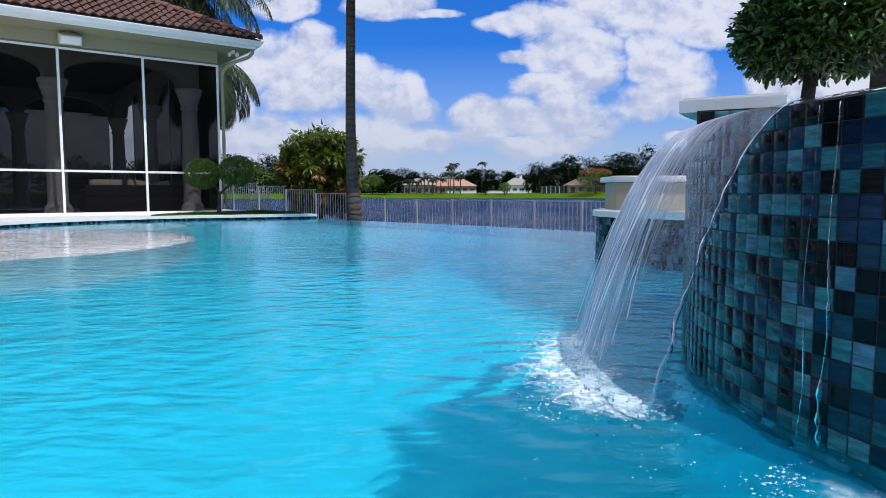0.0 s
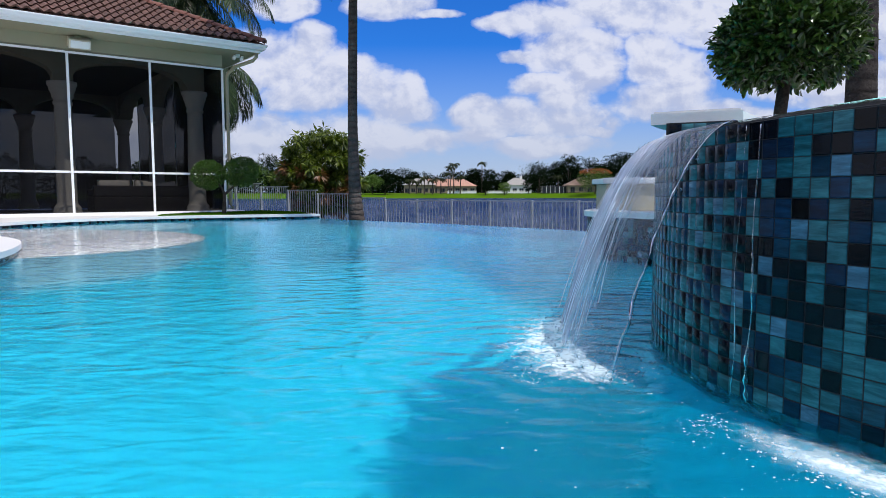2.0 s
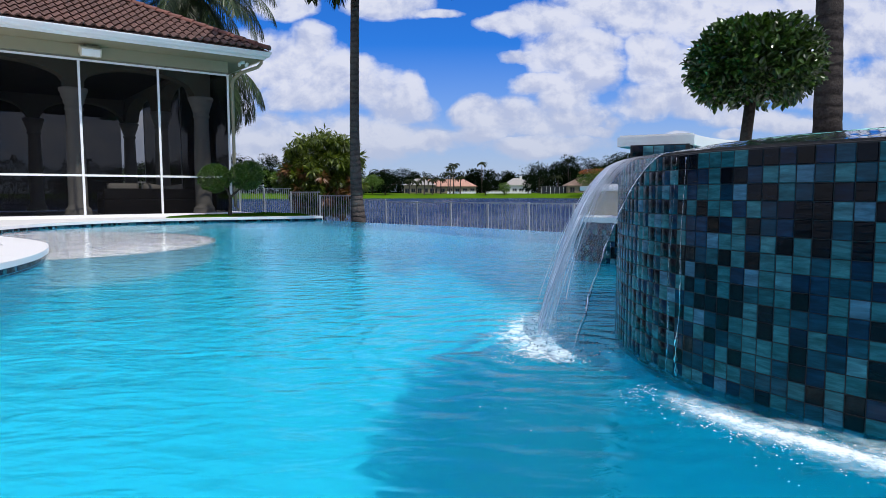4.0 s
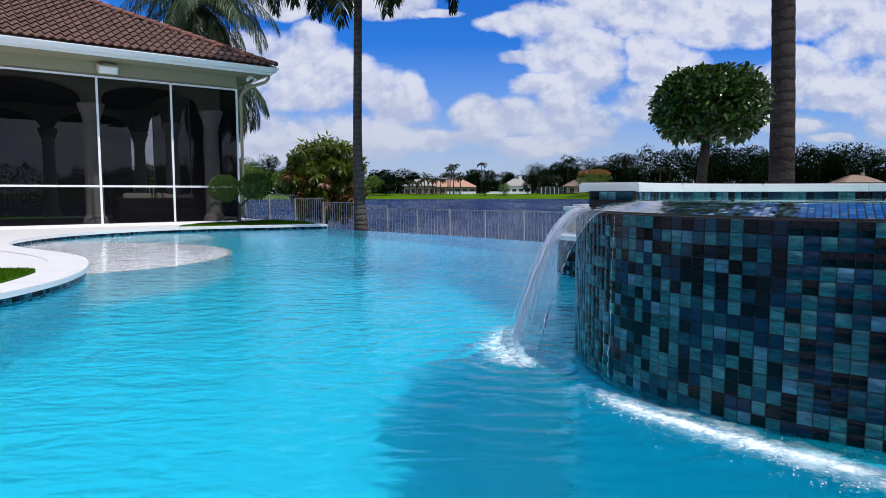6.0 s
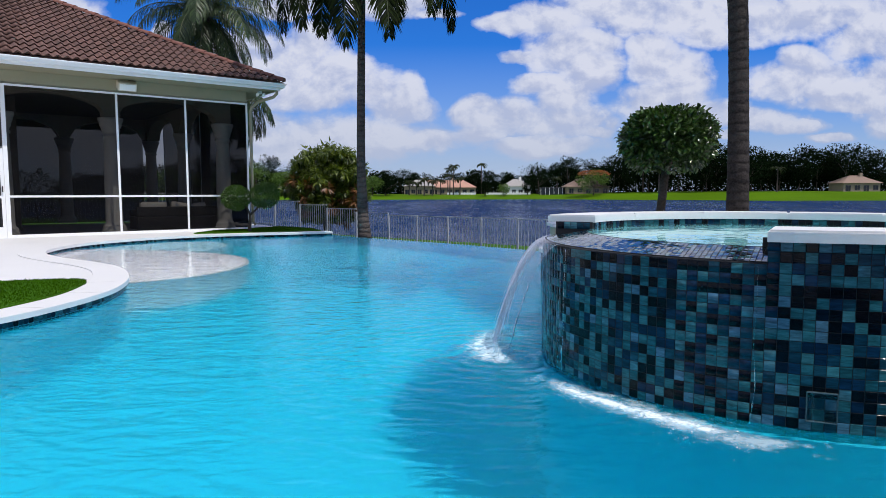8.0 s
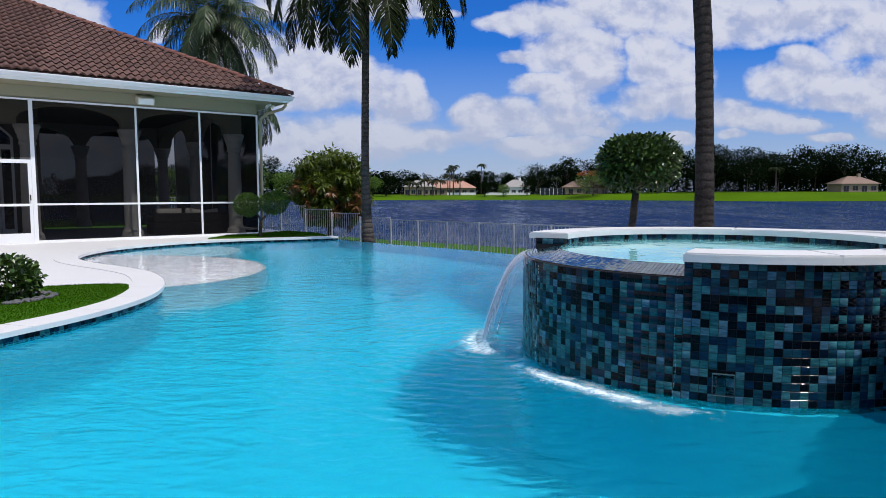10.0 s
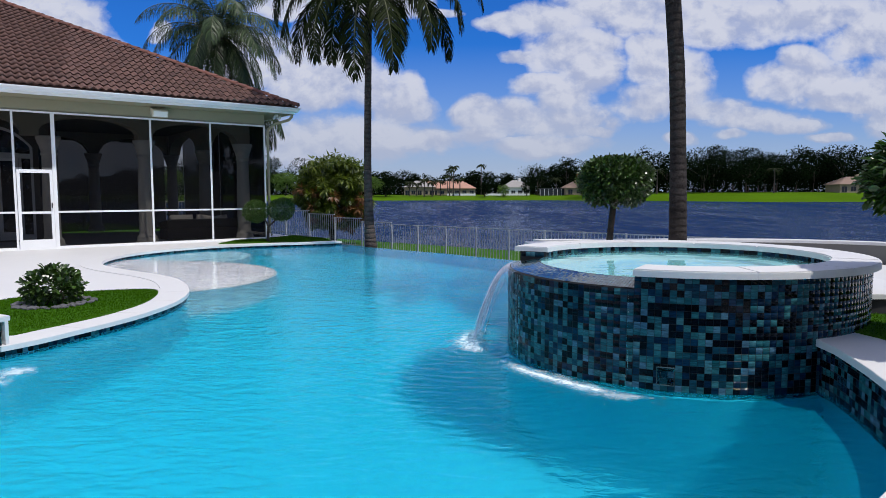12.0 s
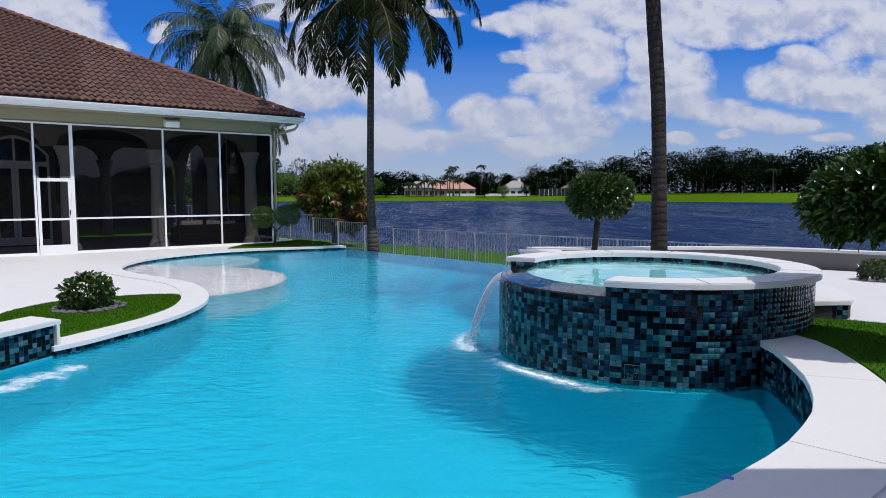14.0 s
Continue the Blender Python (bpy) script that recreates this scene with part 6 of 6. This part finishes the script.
def fronds(specs, leaf_len, leaf_w, n=46, hang=0.5, sweep=0.95):
    """Feathered palm leaves. specs: (foot, azimuth, rise, length, droop, twist) in degrees and metres. Returns rib bmesh and leaflet arrays."""
    ribs = bmesh.new()
    out = []
    for foot, azm, rise, ln, droop, tw in specs:
        azr = radians(azm)
        fwd = np.array([math.cos(azr), math.sin(azr), 0.0])
        side0 = np.array([-math.sin(azr), math.cos(azr), 0.0])
        pts, dirs = [np.array(foot, float)], []
        m_ = 16
        for k in range(m_):
            t = k / (m_ - 1)
            e = radians(rise - droop * t ** 1.1)
            d = fwd * math.cos(e) + np.array([0, 0, math.sin(e)]) + side0 * tw * t
            d = d / np.linalg.norm(d)
            dirs.append(d)
            pts.append(pts[-1] + d * ln / m_)
        tube(ribs, [tuple(p) for p in pts], [0.035 * (1 - k / (m_ + 0.6)) * ln / 4 + 0.004 for k in range(m_ + 1)], 5)
        for s in (-1, 1):
            tt = (np.arange(n) + 0.5 + rng.uniform(-0.25, 0.25, n)) / n * 0.90 + 0.10
            idx = np.minimum((tt * m_).astype(int), m_ - 1)
            P = np.array(pts)
            at = P[idx] + (P[idx + 1] - P[idx]) * (tt * m_ - idx)[:, None]
            D = np.array(dirs)[idx]
            sd = unit(np.cross(D, np.tile([0, 0, 1.0], (n, 1))) + 1e-6) * s
            lng = leaf_len * np.sin(np.pi * np.clip(tt * 0.86 + 0.12, 0, 1)) ** 0.6 * rng.uniform(0.85, 1.1, n)
            sag = hang * rng.uniform(0.6, 1.4, n)[:, None]
            w1 = unit(sd * 0.85 + D * sweep - np.array([0, 0, 1.0]) * sag * 0.5 + rng.normal(0, 0.06, (n, 3)))
            w2 = unit(w1 - np.array([0, 0, 1.0]) * sag * 1.3)
            wid = unit(np.cross(w1, np.cross(sd, D) + rng.normal(0, 0.3, (n, 3)))) * leaf_w / 2
            p1 = at + w1 * lng[:, None] * 0.5
            p2 = p1 + w2 * lng[:, None] * 0.5
            v_ = np.stack([at + wid * 0.5, at - wid * 0.5, p1 + wid, p1 - wid, p2], 1).reshape(-1, 3)
            i = np.arange(n)[:, None] * 5
            f_ = np.concatenate([i + np.array([[0, 1, 3]]), i + np.array([[0, 3, 2]]), i + np.array([[2, 3, 4]])], 0)
            out.append((v_, f_))
    return ribs, join(*out)


def palm(name, label, at, trunk, radii, specs, leaf_len, leaf_w, bark, leafmat, n=46, hang=0.5, sweep=0.95):
    t = thing(name, label, "palm tree", Matrix.Translation(at))
    pts = spline(trunk, 10)
    bm_ = bmesh.new()
    zs = [p[2] for p in pts]
    rr = np.interp(zs, [q[0] for q in radii], [q[1] for q in radii]) * (1 + 0.018 * np.sin(np.arange(len(pts)) * 2.4))
    tube(bm_, [tuple(p) for p in pts], list(rr), 18)
    part("trunk", bm_, bark, t, "ringed grey trunk", smooth=True)
    top_ = Vector(trunk[-1])
    ribs, (v_, f_) = fronds([((top_.x + 0.05 * math.cos(radians(s[0])), top_.y + 0.05 * math.sin(radians(s[0])), top_.z + s[5] if len(s) > 5 else top_.z), s[0], s[1], s[2], s[3], s[4]) for s in specs], leaf_len, leaf_w, n, hang, sweep)
    part("frond_ribs", ribs, BARKY, t, "pale green leaf ribs", smooth=True)
    raw("fronds", v_, f_, leafmat, t, "arching feathered fronds")
    return t


BARKY = surface("leaf_rib", (0.055, 0.065, 0.020), 0.6, grain=30, vary=0.2, bump=0.05)
# coconut palm past the pool's far edge (azimuth, rise, length, droop, twist)
coco = [(178, 42, 3.9, 126, 0.0), (200, 14, 3.7, 104, 0.03), (232, -6, 3.7, 88, 0.0), (262, -28, 3.8, 58, 0.05), (290, -18, 3.9, 66, 0.04), (318, 4, 3.8, 90, 0.0), (342, 26, 3.9, 108, 0.0), (2, 46, 4.2, 112, 0.0),
        (30, 12, 3.8, 92, 0.0), (75, 30, 3.7, 110, 0.0), (125, 14, 3.7, 98, 0.0), (160, 8, 3.7, 94, 0.0), (215, 58, 3.8, 130, 0.0), (325, 60, 3.8, 126, 0.0), (60, 68, 3.6, 112, 0.0), (150, 66, 3.7, 122, 0.0), (272, 40, 3.8, 126, 0.0)]
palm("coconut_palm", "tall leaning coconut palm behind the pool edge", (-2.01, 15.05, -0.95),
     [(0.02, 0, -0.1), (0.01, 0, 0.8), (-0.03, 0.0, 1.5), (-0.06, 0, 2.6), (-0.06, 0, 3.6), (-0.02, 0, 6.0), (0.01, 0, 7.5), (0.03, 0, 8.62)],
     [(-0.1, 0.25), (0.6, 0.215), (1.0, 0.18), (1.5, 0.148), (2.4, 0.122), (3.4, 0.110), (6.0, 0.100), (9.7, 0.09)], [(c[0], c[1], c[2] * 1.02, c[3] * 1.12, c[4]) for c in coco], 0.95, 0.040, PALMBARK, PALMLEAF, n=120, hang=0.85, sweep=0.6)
# palm behind the spa
second = [(185, 20, 2.9, 118, 0.0), (230, 10, 2.6, 105, 0.0), (280, 20, 2.8, 105, 0.0), (335, 20, 3.3, 84, 0.0), (10, 30, 3.2, 80, 0.0), (60, 30, 3.0, 90, 0.0), (110, 30, 3.0, 90, 0.0), (150, 40, 3.0, 100, 0.0), (20, 65, 3.0, 90, 0.0), (200, 65, 3.0, 90, 0.0)]
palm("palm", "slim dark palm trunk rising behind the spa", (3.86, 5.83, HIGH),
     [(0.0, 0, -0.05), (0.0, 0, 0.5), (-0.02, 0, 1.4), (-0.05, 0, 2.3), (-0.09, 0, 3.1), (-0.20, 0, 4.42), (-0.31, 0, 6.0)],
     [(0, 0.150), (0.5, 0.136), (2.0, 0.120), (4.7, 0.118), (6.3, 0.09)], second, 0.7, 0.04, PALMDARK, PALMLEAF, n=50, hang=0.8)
# queen palms behind the house
queen = [(15 * k + rng.uniform(-6, 6), (8, 34, 58, 22, 46, -8)[k % 6], 4.1 + 0.3 * (k % 3), 96 + 10 * (k % 3), 0.0) for k in range(24)] + [(60 * k + 20, 76, 3.6, 70, 0.0) for k in range(6)] + [(45 * k + 10, -30, 3.4, 52, 0.0) for k in range(8)]
palm("queen_palm", "bushy queen palm behind the house roof", (-11.5, 29.6, -0.8), [(0, 0, -0.1), (0.1, 0, 3), (0.2, 0, 6.6), (0.35, 0, 10.3)], [(0, 0.24), (11, 0.17)], queen, 1.2, 0.028, PALMBARK, QUEEN, n=110, hang=1.25, sweep=0.7)
lowq = [(15 * k + 4, (-5, -25, 12)[k % 3], 2.9, 95, 0.0) for k in range(24)]
palm("queen_palm", "shorter queen palm behind the house corner", (-9.25, 25.6, -0.8), [(0, 0, -0.1), (0.1, 0, 3), (0.1, 0, 6.35)], [(0, 0.2), (7, 0.15)], lowq, 1.0, 0.028, PALMBARK, QUEEN, n=100, hang=1.2, sweep=0.7)


def build_mango():
    t = thing("mango_tree", "bushy mango tree with reddish young leaves by the lake", "tree", Matrix.Translation((-5.75, 31.0, -1.15)))
    bm_ = bmesh.new()
    for _ in range(5):
        a = rng.uniform(0, 6.28)
        limb(bm_, (0.1 * math.cos(a), 0.1 * math.sin(a), -0.05), (0.9 * math.cos(a), 0.9 * math.sin(a), 2.2 + rng.uniform(0, 0.8)), 0.12, 0.03)
    part("trunk", bm_, BARK, t, smooth=True)
    green, red = [], []
    for _ in range(260):
        d = unit(rng.normal(0, 1, 3))
        r = 0.55 + 0.45 * rng.random()
        c = np.array([d[0] * 2.15 * r, d[1] * 2.0 * r, 2.75 + d[2] * 2.1 * r])
        grp = red if rng.random() < 0.30 and c[2] < 3.0 else green
        m_ = 64
        dd = unit(rng.normal(0, 1, (m_, 3)) + np.array([0, 0, -0.5]))
        grp.append(leaves_mesh(c + dd * 0.10, dd + np.array([0, 0, -0.35]), 0.34 * rng.uniform(0.7, 1.2, m_), 0.09))
    v_, f_ = join(*green)
    raw("crown", v_, f_, MANGO, t, "yellow green drooping leaves")
    v_, f_ = join(*red)
    raw("young_leaves", v_, f_, MANGORED, t, "rusty red young leaves")


build_mango()

def hedge(name, label, at, ln, deep, tall, count):
    """A clipped hedge run along its own x."""
    t = thing(name, label, "hedge", at)
    pos = np.stack([rng.uniform(0, ln, count), rng.uniform(-deep / 2, deep / 2, count), np.zeros(count)], 1)
    top_ = tall * (1 + 0.10 * np.sin(pos[:, 0] * 2.3) + 0.06 * np.sin(pos[:, 0] * 7.1))
    pos[:, 2] = top_ * rng.random(count) ** 0.6
    way = rng.normal(0, 1, (count, 3)) + np.array([0, -0.6, 0.4])
    v_, f_ = leaves_mesh(pos, way, 0.16 * rng.uniform(0.7, 1.2, count), 0.08)
    raw("leaves", v_, f_, BOX, t)
    bm_ = bmesh.new()
    for k in range(int(ln / 0.8)):
        limb(bm_, (0.4 + k * 0.8, 0, -0.05), (0.4 + k * 0.8, 0, tall * 0.7), 0.03, 0.01)
    part("stem", bm_, BARK, t)


hedge("hedge", "clipped green hedge behind the porch", HOUSE @ Matrix.Translation((-7.0, 15.5, -0.1)), 11.0, 0.9, 2.0, 5200)


def yard_fence():
    fence = thing("yard_fence", "white picket fence before the hedge behind the porch", "fence", HOUSE @ Matrix.Translation((-7.0, 13.6, 0.0)))
    for z in (0.25, 1.15):
        part("rail", boxes((0, 9.0, -0.014, 0.014, z - 0.02, z + 0.02)), FENCEM, fence)
    for k in range(61):
        part("picket", boxes((k * 0.15 - 0.011, k * 0.15 + 0.011, -0.012, 0.012, 0.0 if k else -0.1, 1.15)), FENCEM, fence)


yard_fence()
round_tree("shrub", "low shrub on the upper terrace", (6.75, 4.5, HIGH), 0.0, (0, 0, 0.12), (0.26, 0.26, 0.15), 0.07, 500, BROAD, 0.02, low=-0.7, twigs=5)

# ---- far shore ----
def shore_y(x):
    """Where the far bank meets the water."""
    return 268 - 0.0012 * max(x - 10, 0) ** 2 * 0.0 - 62 * min(max((x - 45) / 60, 0), 1) - 10 * min(max((-x - 20) / 60, 0), 1)


def build_bank():
    bm_ = bmesh.new()
    rows = []
    for x in np.linspace(-420, 420, 121):
        y = shore_y(x)
        hi = 1.0 + 1.0 * min(max((x - 45) / 60, 0), 1)
        ring = []
        for dy, z in ((-2, -2.2), (0, LAKE_Z + 0.1), (6, LAKE_Z + 0.7), (16, hi - 0.6), (30, hi - 0.3), (90, hi), (900, hi)):
            ring.append(bm_.verts.new((x * (1 + max(dy - 90, 0) / 500), y + dy, z + (0.12 * noise.noise((x * 0.1, dy * 0.1, 0)) if 0 < dy < 80 else 0))))
        rows.append(ring)
    for a, b in zip(rows, rows[1:]):
        for k in range(6):
            bm_.faces.new((a[k], b[k], b[k + 1], a[k + 1]))
    tagged(obj("far_bank", bm_, FARLAWN, smooth=True), "mown green lawns on the far lake bank", "lawn", kind="structure")


build_bank()


def bank_z(x, dy):
    hi = 1.0 + 1.0 * min(max((x - 45) / 60, 0), 1)
    return float(np.interp(dy, (0, 6, 16, 30, 90), (LAKE_Z + 0.1, LAKE_Z + 0.7, hi - 0.6, hi - 0.3, hi)))


def far_tree(x, dy, tall, wide, mat, label, bloom=False, n=2000, leaf=0.62):
    y = shore_y(x) + dy
    z = bank_z(x, dy) - 0.1
    t = thing("tree", label, "tree", Matrix.Translation((x, y, z)), "trees on the far bank")
    bm_ = bmesh.new()
    limb(bm_, (0, 0, -0.2), (rng.normal(0, 0.3), 0, tall * 0.5), 0.28, 0.14, 0.03, 6, 4)
    for _ in range(3):
        limb(bm_, (0, 0, tall * 0.3), (rng.normal(0, wide * 0.25), rng.normal(0, wide * 0.2), tall * rng.uniform(0.55, 0.75)), 0.14, 0.05, 0.1, 5, 4)
    part("trunk", bm_, BARK, t)
    sets = []
    k = 20
    for _ in range(k):
        d = unit(rng.normal(0, 1, 3))
        c = np.array([d[0] * wide * 0.36, d[1] * wide * 0.30, tall * 0.52 + d[2] * tall * 0.30])
        rr = wide * rng.uniform(0.16, 0.26)
        sets.append(ball_leaves(c, (rr, rr, rr * 0.75), n // k, leaf, leaf * 0.75, bumps=1, skin=0.5, wild=0.9))
    v_, f_ = join(*sets)
    raw("crown", v_, f_, mat, t)
    if bloom:
        v_, f_ = ball_leaves((0, 0, tall * 0.75), (wide * 0.5, wide * 0.5, tall * 0.16), 420, 0.5, 0.4, low=0.0, skin=0.8)
        raw("blossom", v_, f_, FLAME, t, "orange blossom")
    return t


def far_palm(x, dy, tall, ln=3.2):
    y = shore_y(x) + dy
    sp = [(a + rng.uniform(-12, 12), rng.uniform(5, 60), ln, 105, 0.0) for a in range(0, 360, 26)]
    return palm("palm", "distant slim palm on the far bank", (x, y, bank_z(x, dy) - 0.1), [(0, 0, -0.1), (0.1, 0, tall * 0.4), (0.1, 0, tall * 0.8), (0.1, 0, tall)], [(0, 0.3), (tall, 0.16)], sp, 1.0, 0.16, PALMBARK, PALMLEAF, n=16, hang=0.8)


def woods():
    """The dark mass of wood behind the single trees."""
    sets = []
    for k in range(150):
        x = -190 + 2.75 * k
        base_y = shore_y(x) + 72
        h = (9.0 if -46 < x < 40 else 12.5) * (0.75 + 0.5 * noise.noise((x * 0.06, 3.1, 0.0)) + 0.25 * noise.noise((x * 0.31, 1.7, 0.0)))
        sets.append(ball_leaves((x, base_y, bank_z(x, 72) + h * 0.45), (3.6, 2.2, h * 0.58), 460, 0.95, 0.75, bumps=2, skin=0.6, wild=0.9))
    v_, f_ = join(*sets)
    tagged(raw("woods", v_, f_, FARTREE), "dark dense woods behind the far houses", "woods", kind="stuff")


woods()
DARK_T, LIGHT_T = "dark dense tree on the far lake bank", "lighter green tree on the far lake bank"
for k in range(44):                              # belt of trees behind the houses
    x = -150 + 7.2 * k + rng.normal(0, 1.6)
    if x < -46:
        tall, wide = rng.uniform(14, 22), rng.uniform(11, 15)
    elif x < 40:
        tall, wide = rng.uniform(9.5, 13.5), rng.uniform(9, 13)
    else:
        tall, wide = rng.uniform(14, 19), rng.uniform(12, 16)
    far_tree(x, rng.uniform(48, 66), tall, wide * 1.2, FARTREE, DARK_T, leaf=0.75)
for k in range(16):                              # second belt on the near right and left
    x = 58 + 7.5 * k + rng.normal(0, 1.5)
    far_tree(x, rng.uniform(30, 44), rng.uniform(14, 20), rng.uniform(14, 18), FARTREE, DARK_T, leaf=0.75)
for x, dy, tall, wide in ((-118, 26, 12, 14), (-104, 22, 10, 12), (-92, 20, 12, 12), (-80, 24, 15, 13), (-68, 22, 11, 11), (-58, 26, 12, 12), (-48, 24, 10, 10), (-38, 20, 8.5, 9.5), (-30, 16, 8.5, 10)):
    far_tree(x, dy, tall, wide, FARLIGHT, LIGHT_T, leaf=0.6)
far_tree(-24.5, 14, 8.0, 8.5, FARTREE, DARK_T, n=1400, leaf=0.5)
for x, dy, tall, wide, mat in ((18.0, 12, 6.6, 5.2, FARTREE), (26.0, 12, 5.6, 5.0, FARLIGHT), (36.5, 16, 6.5, 5.0, FARTREE), (43, 30, 12, 12, FARTREE)):
    far_tree(x, dy, tall, wide, mat, LIGHT_T if mat is FARLIGHT else DARK_T, n=1200, leaf=0.42)
far_tree(60.5, 12, 11.0, 13.0, FARLIGHT, "spreading flame tree with orange blossom", True, 1600, 0.5)
for x, dy, tall in ((-14.5, 16, 5.6), (-11.5, 18, 5.0), (-8.0, 14, 7.0), (-4.5, 14, 6.0), (-1.0, 18, 6.0), (3.0, 16, 11.0), (4.6, 20, 12.5), (2.2, 26, 8.5), (7.5, 20, 7.0), (18.0, 40, 14.0), (50, 26, 7.0), (56, 40, 14.5), (82, 20, 9.0), (116, 22, 8.0)):
    far_palm(x, dy, tall)


def hip_block(bm_, x0, x1, y0, y1, z, rise):
    d = (y1 - y0) / 2
    a = [bm_.verts.new(p) for p in ((x0, y0, z), (x1, y0, z), (x1, y1, z), (x0, y1, z), (x0 + d, y0 + d, z + rise), (x1 - d, y0 + d, z + rise))]
    for idx in ((0, 1, 5, 4), (1, 2, 5), (2, 3, 4, 5), (3, 0, 4), (3, 2, 1, 0)):
        bm_.faces.new([a[i] for i in idx])


def far_house(x, dy, w, d, roofmat, wallmat, label, tall=2.9, rise=2.6, wins=5):
    """A low bungalow on the far bank."""
    h = thing("bungalow", label, "house", Matrix.Translation((x, shore_y(x) + dy, bank_z(x, dy) - 0.05)))
    part("wall", boxes((-w / 2, w / 2, 0, d, 0, tall)), wallmat, h)
    bm_ = bmesh.new()
    hip_block(bm_, -w / 2 - 0.7, w / 2 + 0.7, -0.7, d + 0.7, tall + 0.002, rise)
    part("roof", bm_, roofmat, h)
    for k in range(wins):
        cx_ = -w / 2 + w * (k + 0.5) / wins
        win = part("window", boxes((cx_ - 1.0, cx_ + 1.0, -0.06, -0.002, 0.5 if k % 2 else 0.1, 2.3)), wallmat, h)
        part("pane", boxes((cx_ - 0.9, cx_ - 0.04, -0.09, -0.062, 0.6 if k % 2 else 0.2, 2.2), (cx_ + 0.04, cx_ + 0.9, -0.09, -0.062, 0.6 if k % 2 else 0.2, 2.2)), FARGLASS, win)
    part("chimney", boxes((w * 0.1, w * 0.1 + 1.0, d * 0.4, d * 0.4 + 0.8, tall, tall + rise + 0.9)), wallmat, h)
    return h


far_house(-10.5, 30, 14, 10, ROOFGREY, FARWALL, "pale roofed bungalow on the far bank", 3.8, 3.0)
far_house(1.5, 32, 27, 11, ROOFPINK, FARWALL, "long bungalow with a pink tile roof", 3.2, 3.4, 8)
far_house(33.5, 28, 12, 9, ROOFGREY, WHITE, "white bungalow with a pale metal roof", 3.6, 3.4, 4)
far_house(62.0, 30, 18, 11, ROOFBROWN, FARWALL, "tan roofed bungalow behind the flame tree", 3.0, 3.6)
far_house(148.0, 26, 13, 9, ROOFBROWN, FARWALL, "small bungalow with a brown roof", 3.0, 2.8, 4)


def cage(x, dy, w):
    """A dark screened pool enclosure."""
    c = thing("screen_enclosure", "dark screened pool enclosure beside a bungalow", "enclosure", Matrix.Translation((x, shore_y(x) + dy, bank_z(x, dy) - 0.05)))
    part("screen", boxes((-w / 2, w / 2, 0, 6, 0, 2.9)), FARGLASS, c)
    for k in range(9):
        xx = -w / 2 + w * k / 8
        part("post", boxes((xx - 0.06, xx + 0.06, -0.08, -0.002, 0, 2.95)), WHITE, c)
    part("roof", boxes((-w / 2 - 0.1, w / 2 + 0.1, -0.1, 6, 2.91, 3.1)), BLACKMETAL, c)


cage(50.0, 22, 15)


def white_fence(x0, x1, dy):
    f_ = thing("far_fence", "white paling fence along the far lawn", "fence", Matrix.Translation((x0, shore_y(x0) + dy, bank_z(x0, dy))))
    part("panel", boxes((0, x1 - x0, 0, 0.06, 0.15, 1.0)), WHITE, f_)
    for k in range(int((x1 - x0) / 1.5) + 1):
        part("post", boxes((k * 1.5 - 0.06, k * 1.5 + 0.06, -0.04, -0.002, 0, 1.35)), WHITE, f_)
    part("rail", boxes((0, x1 - x0, -0.02, 0.06, 1.2, 1.3)), WHITE, f_)


white_fence(2.0, 14.5, 20)
white_fence(19.0, 38.0, 20)

# ---- small things ----
bm = bmesh.new()
box(bm, -0.035, 0.035, -0.014, 0.014, 0.0, 0.003, 0.001)
tape = tagged(obj("tape", bm, BLUE), "scrap of blue tape on the coping", "tape")
tape.matrix_world = Matrix.Translation((1.47, -2.50, HIGH + 0.001)) @ Matrix.Rotation(radians(-25), 4, "Z")


def build_rear():
    """An unseen porch added beside the pool's near end; its roof casts the coping's shadow."""
    rear = thing("unseen_shade_porch", "unseen roofed porch added to shade the pool's near coping", "porch")
    # roof edge placed by where its shadow should end on the coping
    part("roof", boxes((1.9, 13.0, -11.0, -3.40, 3.42, 3.60)), SOFFIT, rear)
    part("wall", boxes((2.35, 13.0, -11.2, -11.0, HIGH - 0.1, 3.42)), STUCCO, rear)
    for x in (6.5, 12.7):
        part("pillar", boxes((x - 0.15, x + 0.15, -3.9, -3.6, HIGH - 0.05, 3.42)), STUCCO, rear)


build_rear()
